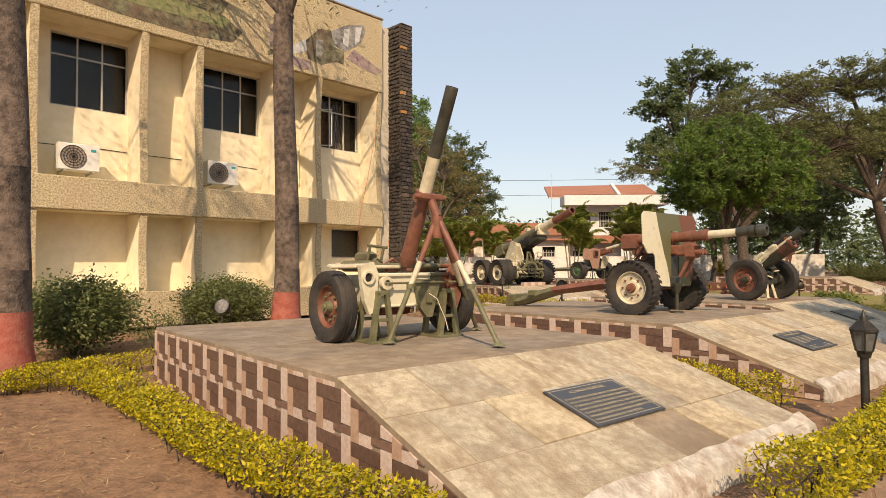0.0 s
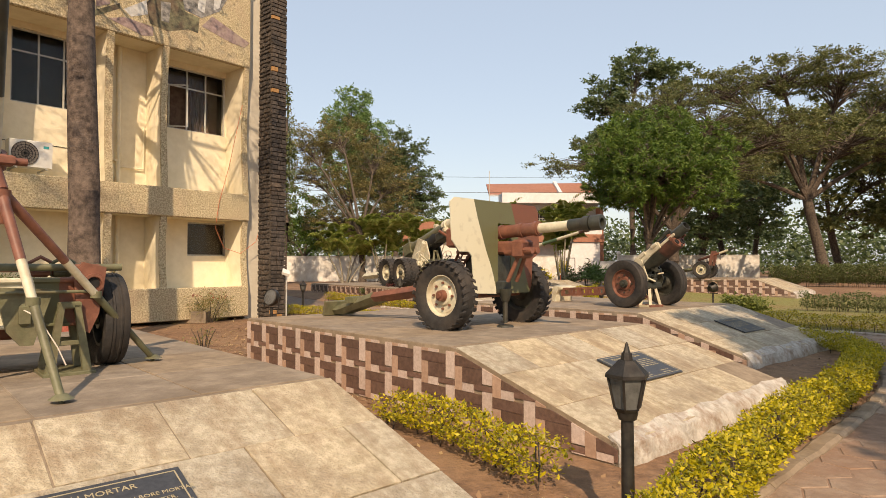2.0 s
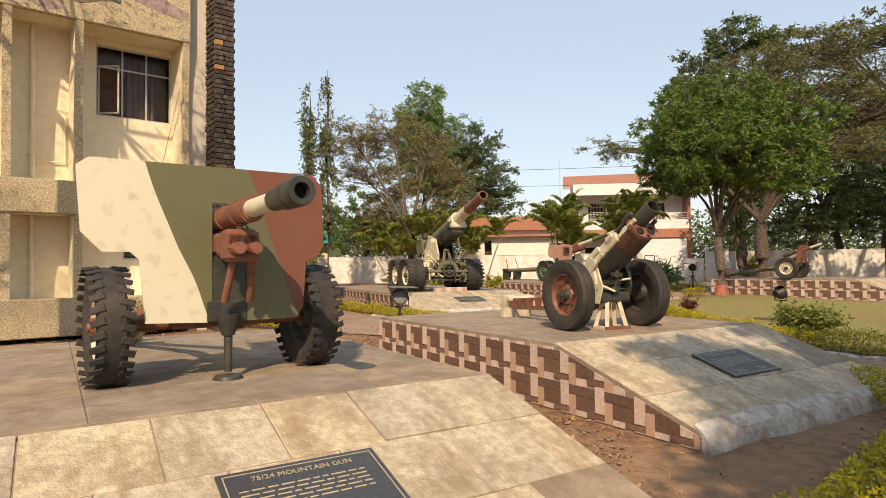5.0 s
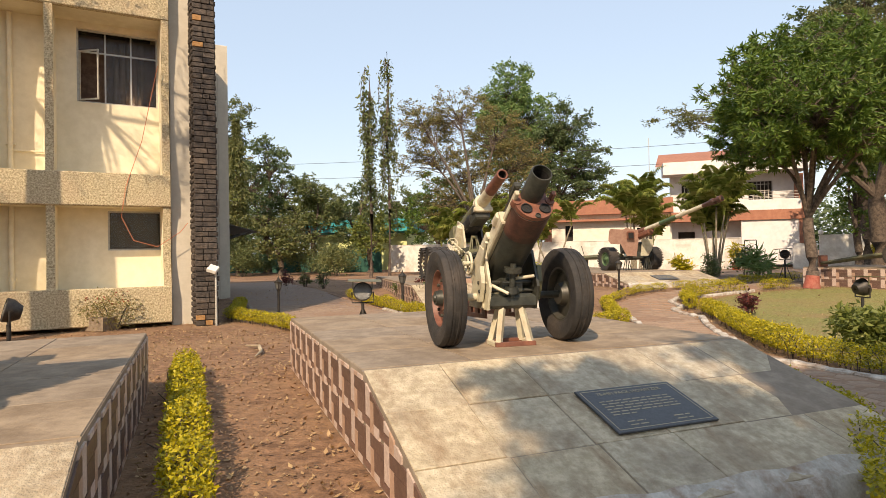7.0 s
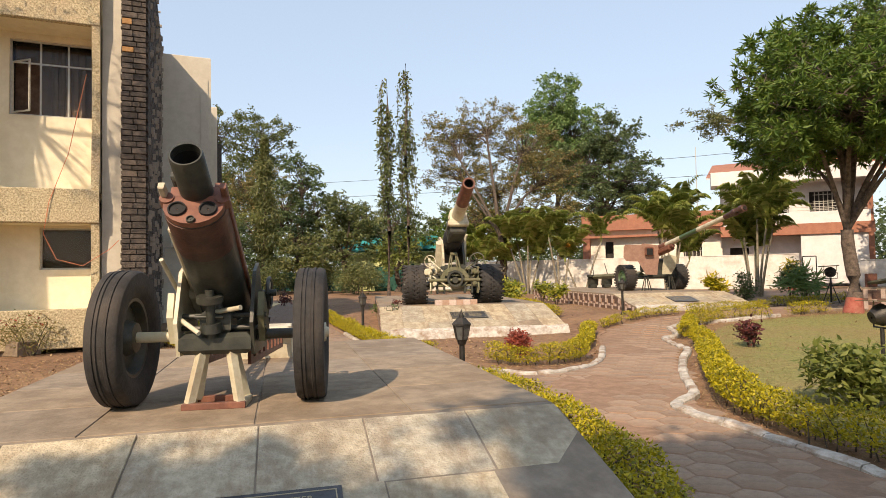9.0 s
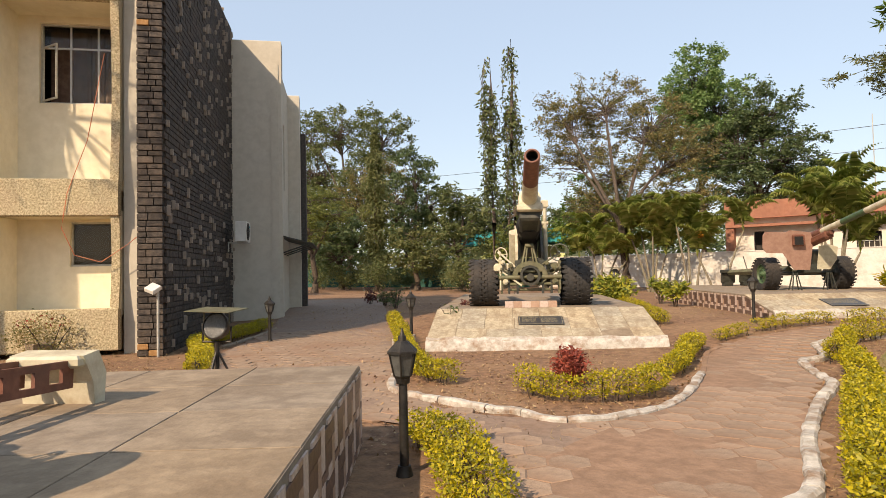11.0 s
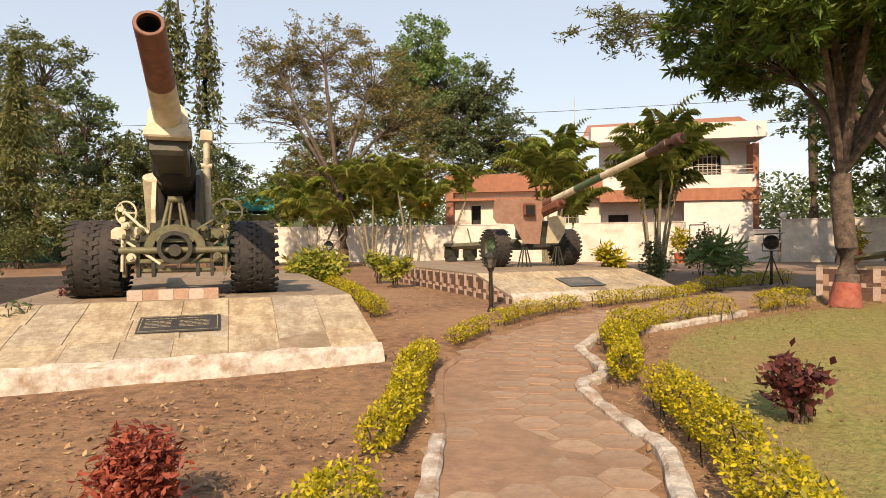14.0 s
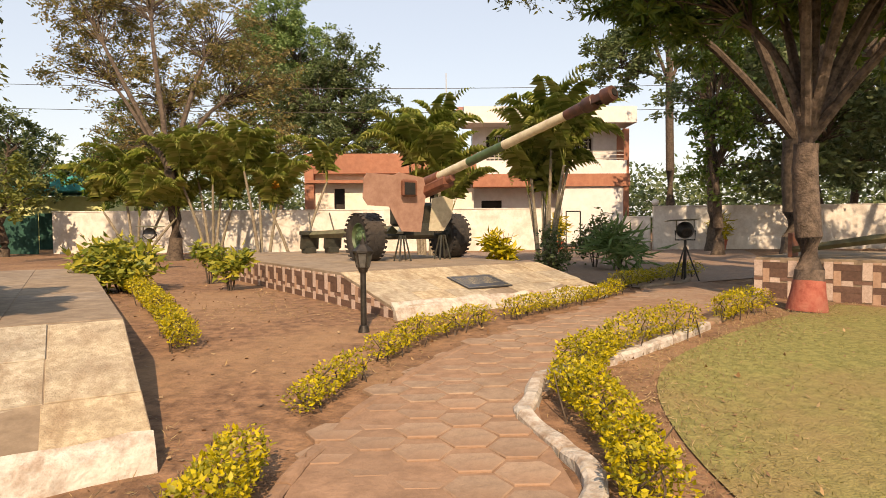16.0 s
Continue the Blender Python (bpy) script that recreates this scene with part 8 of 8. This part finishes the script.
# ---- stones of the dark end wall ----
rs = random.Random(4)
side = Shape()
pale = Shape()
z = 0.0
row = 0
while z < STH - 0.05:
    h = rs.choice((0.11, 0.13, 0.15, 0.12))
    h = min(h, STH - z)
    # front face stones, each one an object
    x = STX0
    while x < STX1 - 0.02:
        w = min(rs.uniform(0.16, 0.34), STX1 - x)
        if STX1 - x - w < 0.1:
            w = STX1 - x
        mm = stone_pale if rs.random() < 0.03 else stone_m
        part("stone", Shape().box((x + w / 2, STY0 + 0.01, z + h / 2), (w - 0.02, 0.09 + rs.uniform(-0.012, 0.014), h - 0.018), None, 0.008), mm, core, smooth=False)
        x += w
    y = STY0 + (0.1 if row % 2 else 0.0)
    while y < STY1:
        w = rs.uniform(0.22, 0.40)
        side.box((STX1 + 0.0 + rs.uniform(0, 0.012), y + w / 2, z + h / 2), (0.05, w - 0.02, h - 0.018), None, 0.006)
        if rs.random() < 0.12:
            pale.box((STX1 + 0.045 + rs.uniform(0, 0.02), y + w / 2, z + h / 2), (0.07, rs.uniform(0.03, 0.055), h * rs.uniform(0.9, 1.5)), None, 0.008)
        y += w
    z += h
    row += 1
rub = Shape()
z = 0.05
while z < STH - 0.1:
    hh = rs.uniform(0.10, 0.17)
    y = STY0 + 0.06
    while y < 0.26:
        w = rs.uniform(0.10, 0.20)
        rub.box((STX0 + 0.012 + rs.uniform(-0.012, 0.01), y + w / 2, z + hh / 2 + rs.uniform(-0.02, 0.02)), (0.06, w - 0.03, hh - 0.03), None, 0.018)
        y += w
    z += hh
tagged(part("rubble_facing", rub, stone_m, core, "rough rubble side of the wall", None, False), kind="stuff")
tagged(part("stone_facing", side, stone_m, core, "rough dark basalt facing", None, False), kind="stuff")
tagged(part("projecting_stone", pale, plinth_core, core, "pale projecting stone ends", None, False), kind="stuff")


# ---- basket-weave tiles of the platforms' sides ----
CW, CH = 0.50, 0.33
CELL = [((0, 0.26), (0.0, 0.80), tile_pale), ((0.26, 1.0), (0.10, 0.40), tile_dark), ((0.26, 0.47), (0.40, 1.10), tile_tan), ((0.47, 1.0), (0.40, 0.85), tile_dark), ((0.47, 0.78), (0.85, 1.10), tile_pale), ((0.78, 1.26), (0.84, 1.0), tile_mid)]
for ob, m, width, length, slope, top, base in TILES:
    for left in (True, False):
        if not left and ob in (p4, p5, p6):
            continue
        joined = {}
        sgn = 0.0 if left else -width
        run = length + slope
        for i in range(-1, int(run / CW) + 2):
            for j in range(-1, int((top - base) / CH) + 2):
                for (a, b), (c, d), mm in CELL:
                    y0, y1 = -length + (i + a) * CW, -length + (i + b) * CW
                    z1, z0 = top - 0.035 - (j + c) * CH, top - 0.035 - (j + d) * CH
                    g = 0.002
                    poly = [(y0 + g, z0 + g), (y1 - g, z0 + g), (y1 - g, z1 - g), (y0 + g, z1 - g)]
                    k = (top - base - LIP) / slope
                    for cl_ in ((-1, 0, length), (1, 0, slope - 0.01), (0, 1, top - 0.035), (0, -1, -(base + 0.02)), (k, 1, top - 0.035)):
                        poly = clip(poly, *cl_)
                        if len(poly) < 3:
                            break
                    if len(poly) < 3:
                        continue
                    area = abs(sum(p[0] * q[1] - q[0] * p[1] for p, q in zip(poly, poly[1:] + poly[:1]))) / 2
                    if area < 0.0006:
                        continue
                    out = 0.012 if left else -width - 0.012
                    inn = 0.0 if left else -width
                    n = len(poly)
                    vs = [(inn, y, z) for y, z in poly] + [(out, y, z) for y, z in poly]
                    fs = [tuple(range(n, 2 * n)) if left else tuple(range(2 * n - 1, n - 1, -1))] + [(q, (q + 1) % n, n + (q + 1) % n, n + q) for q in range(n)]
                    if left:
                        part("tile", Shape().add(vs, fs), mm, ob, smooth=False)
                    else:
                        joined.setdefault(mm, Shape()).add(vs, fs)
        for mm, s in joined.items():
            tagged(part("tile_cladding", s, mm, ob, "", None, False), kind="stuff")


# ---- litter and grass ----
def scatter(n, x0, x1, y0, y1, keep):
    out = []
    while len(out) < n:
        x, y = RNG.uniform(x0, x1), RNG.uniform(y0, y1)
        if keep(x, y):
            out.append((x, y, ground_z(x, y) + 0.02))
    return np.array(out)


on_deck = [list([tuple((m @ Vector((a, b, 0)))[:2]) for a, b in ((0.05, -l - 0.05), (0.05, s + 0.15), (-w - 0.05, s + 0.15), (-w - 0.05, -l - 0.05))]) for ob, m, w, l, s, t, b0 in TILES]
free = lambda x, y: not inside(x, y, loop) and not any(inside(x, y, q) for q in on_deck)
lit = scatter(5200, -7, 14, 2, 36, free)
lit = np.concatenate([lit, scatter(5200, -1.5, 7.0, 8.0, 19.5, free), scatter(1500, 3.0, 9.0, 19.5, 24.0, free)])
tagged(part("leaf_litter", leaves("leaf_litter", lit, 0.055, leaf_litter, 0.6, 0.0, 2.0), None), "scattered dry fallen leaves on the soil", "leaf litter", kind="stuff")
lawn_poly = [tuple(map(float, p)) for p in np.vstack([spline(LAWN_L, 1.2), np.array(LAWN_R)[::-1]])]
gr = scatter(52000, 10.4, 22, 14, 31, lambda x, y: inside(x, y, lawn_poly))
tagged(part("lawn_grass", leaves("lawn_grass", gr + [0, 0, 0.012], 0.034, grass_m, 0.12, -0.5), None), "short dry lawn grass blades", "grass", kind="stuff")
lawn_edge = np.array(spline(LAWN_L, 0.1))
eg = lawn_edge[RNG.integers(0, len(lawn_edge), 9000)] + RNG.normal(size=(9000, 2)) * 0.33
eg = np.array([(x, y, ground_z(x, y) + 0.02) for x, y in eg if not inside(x, y, loop)])
tagged(part("lawn_fringe", leaves("lawn_fringe", eg, 0.05, straw_m, 0.12, -0.4), None), "dry straggling grass at the lawn's edge", "grass", kind="stuff")
tuf = scatter(16000, -6, 9, 2, 34, lambda x, y: free(x, y) and noise.noise((x * 0.5, y * 0.5, 7)) > 0.0)
tagged(part("dead_grass", leaves("dead_grass", tuf, 0.06, straw_m, 0.10, -0.2), None), "thin dead grass on the bare soil", "grass", kind="stuff")
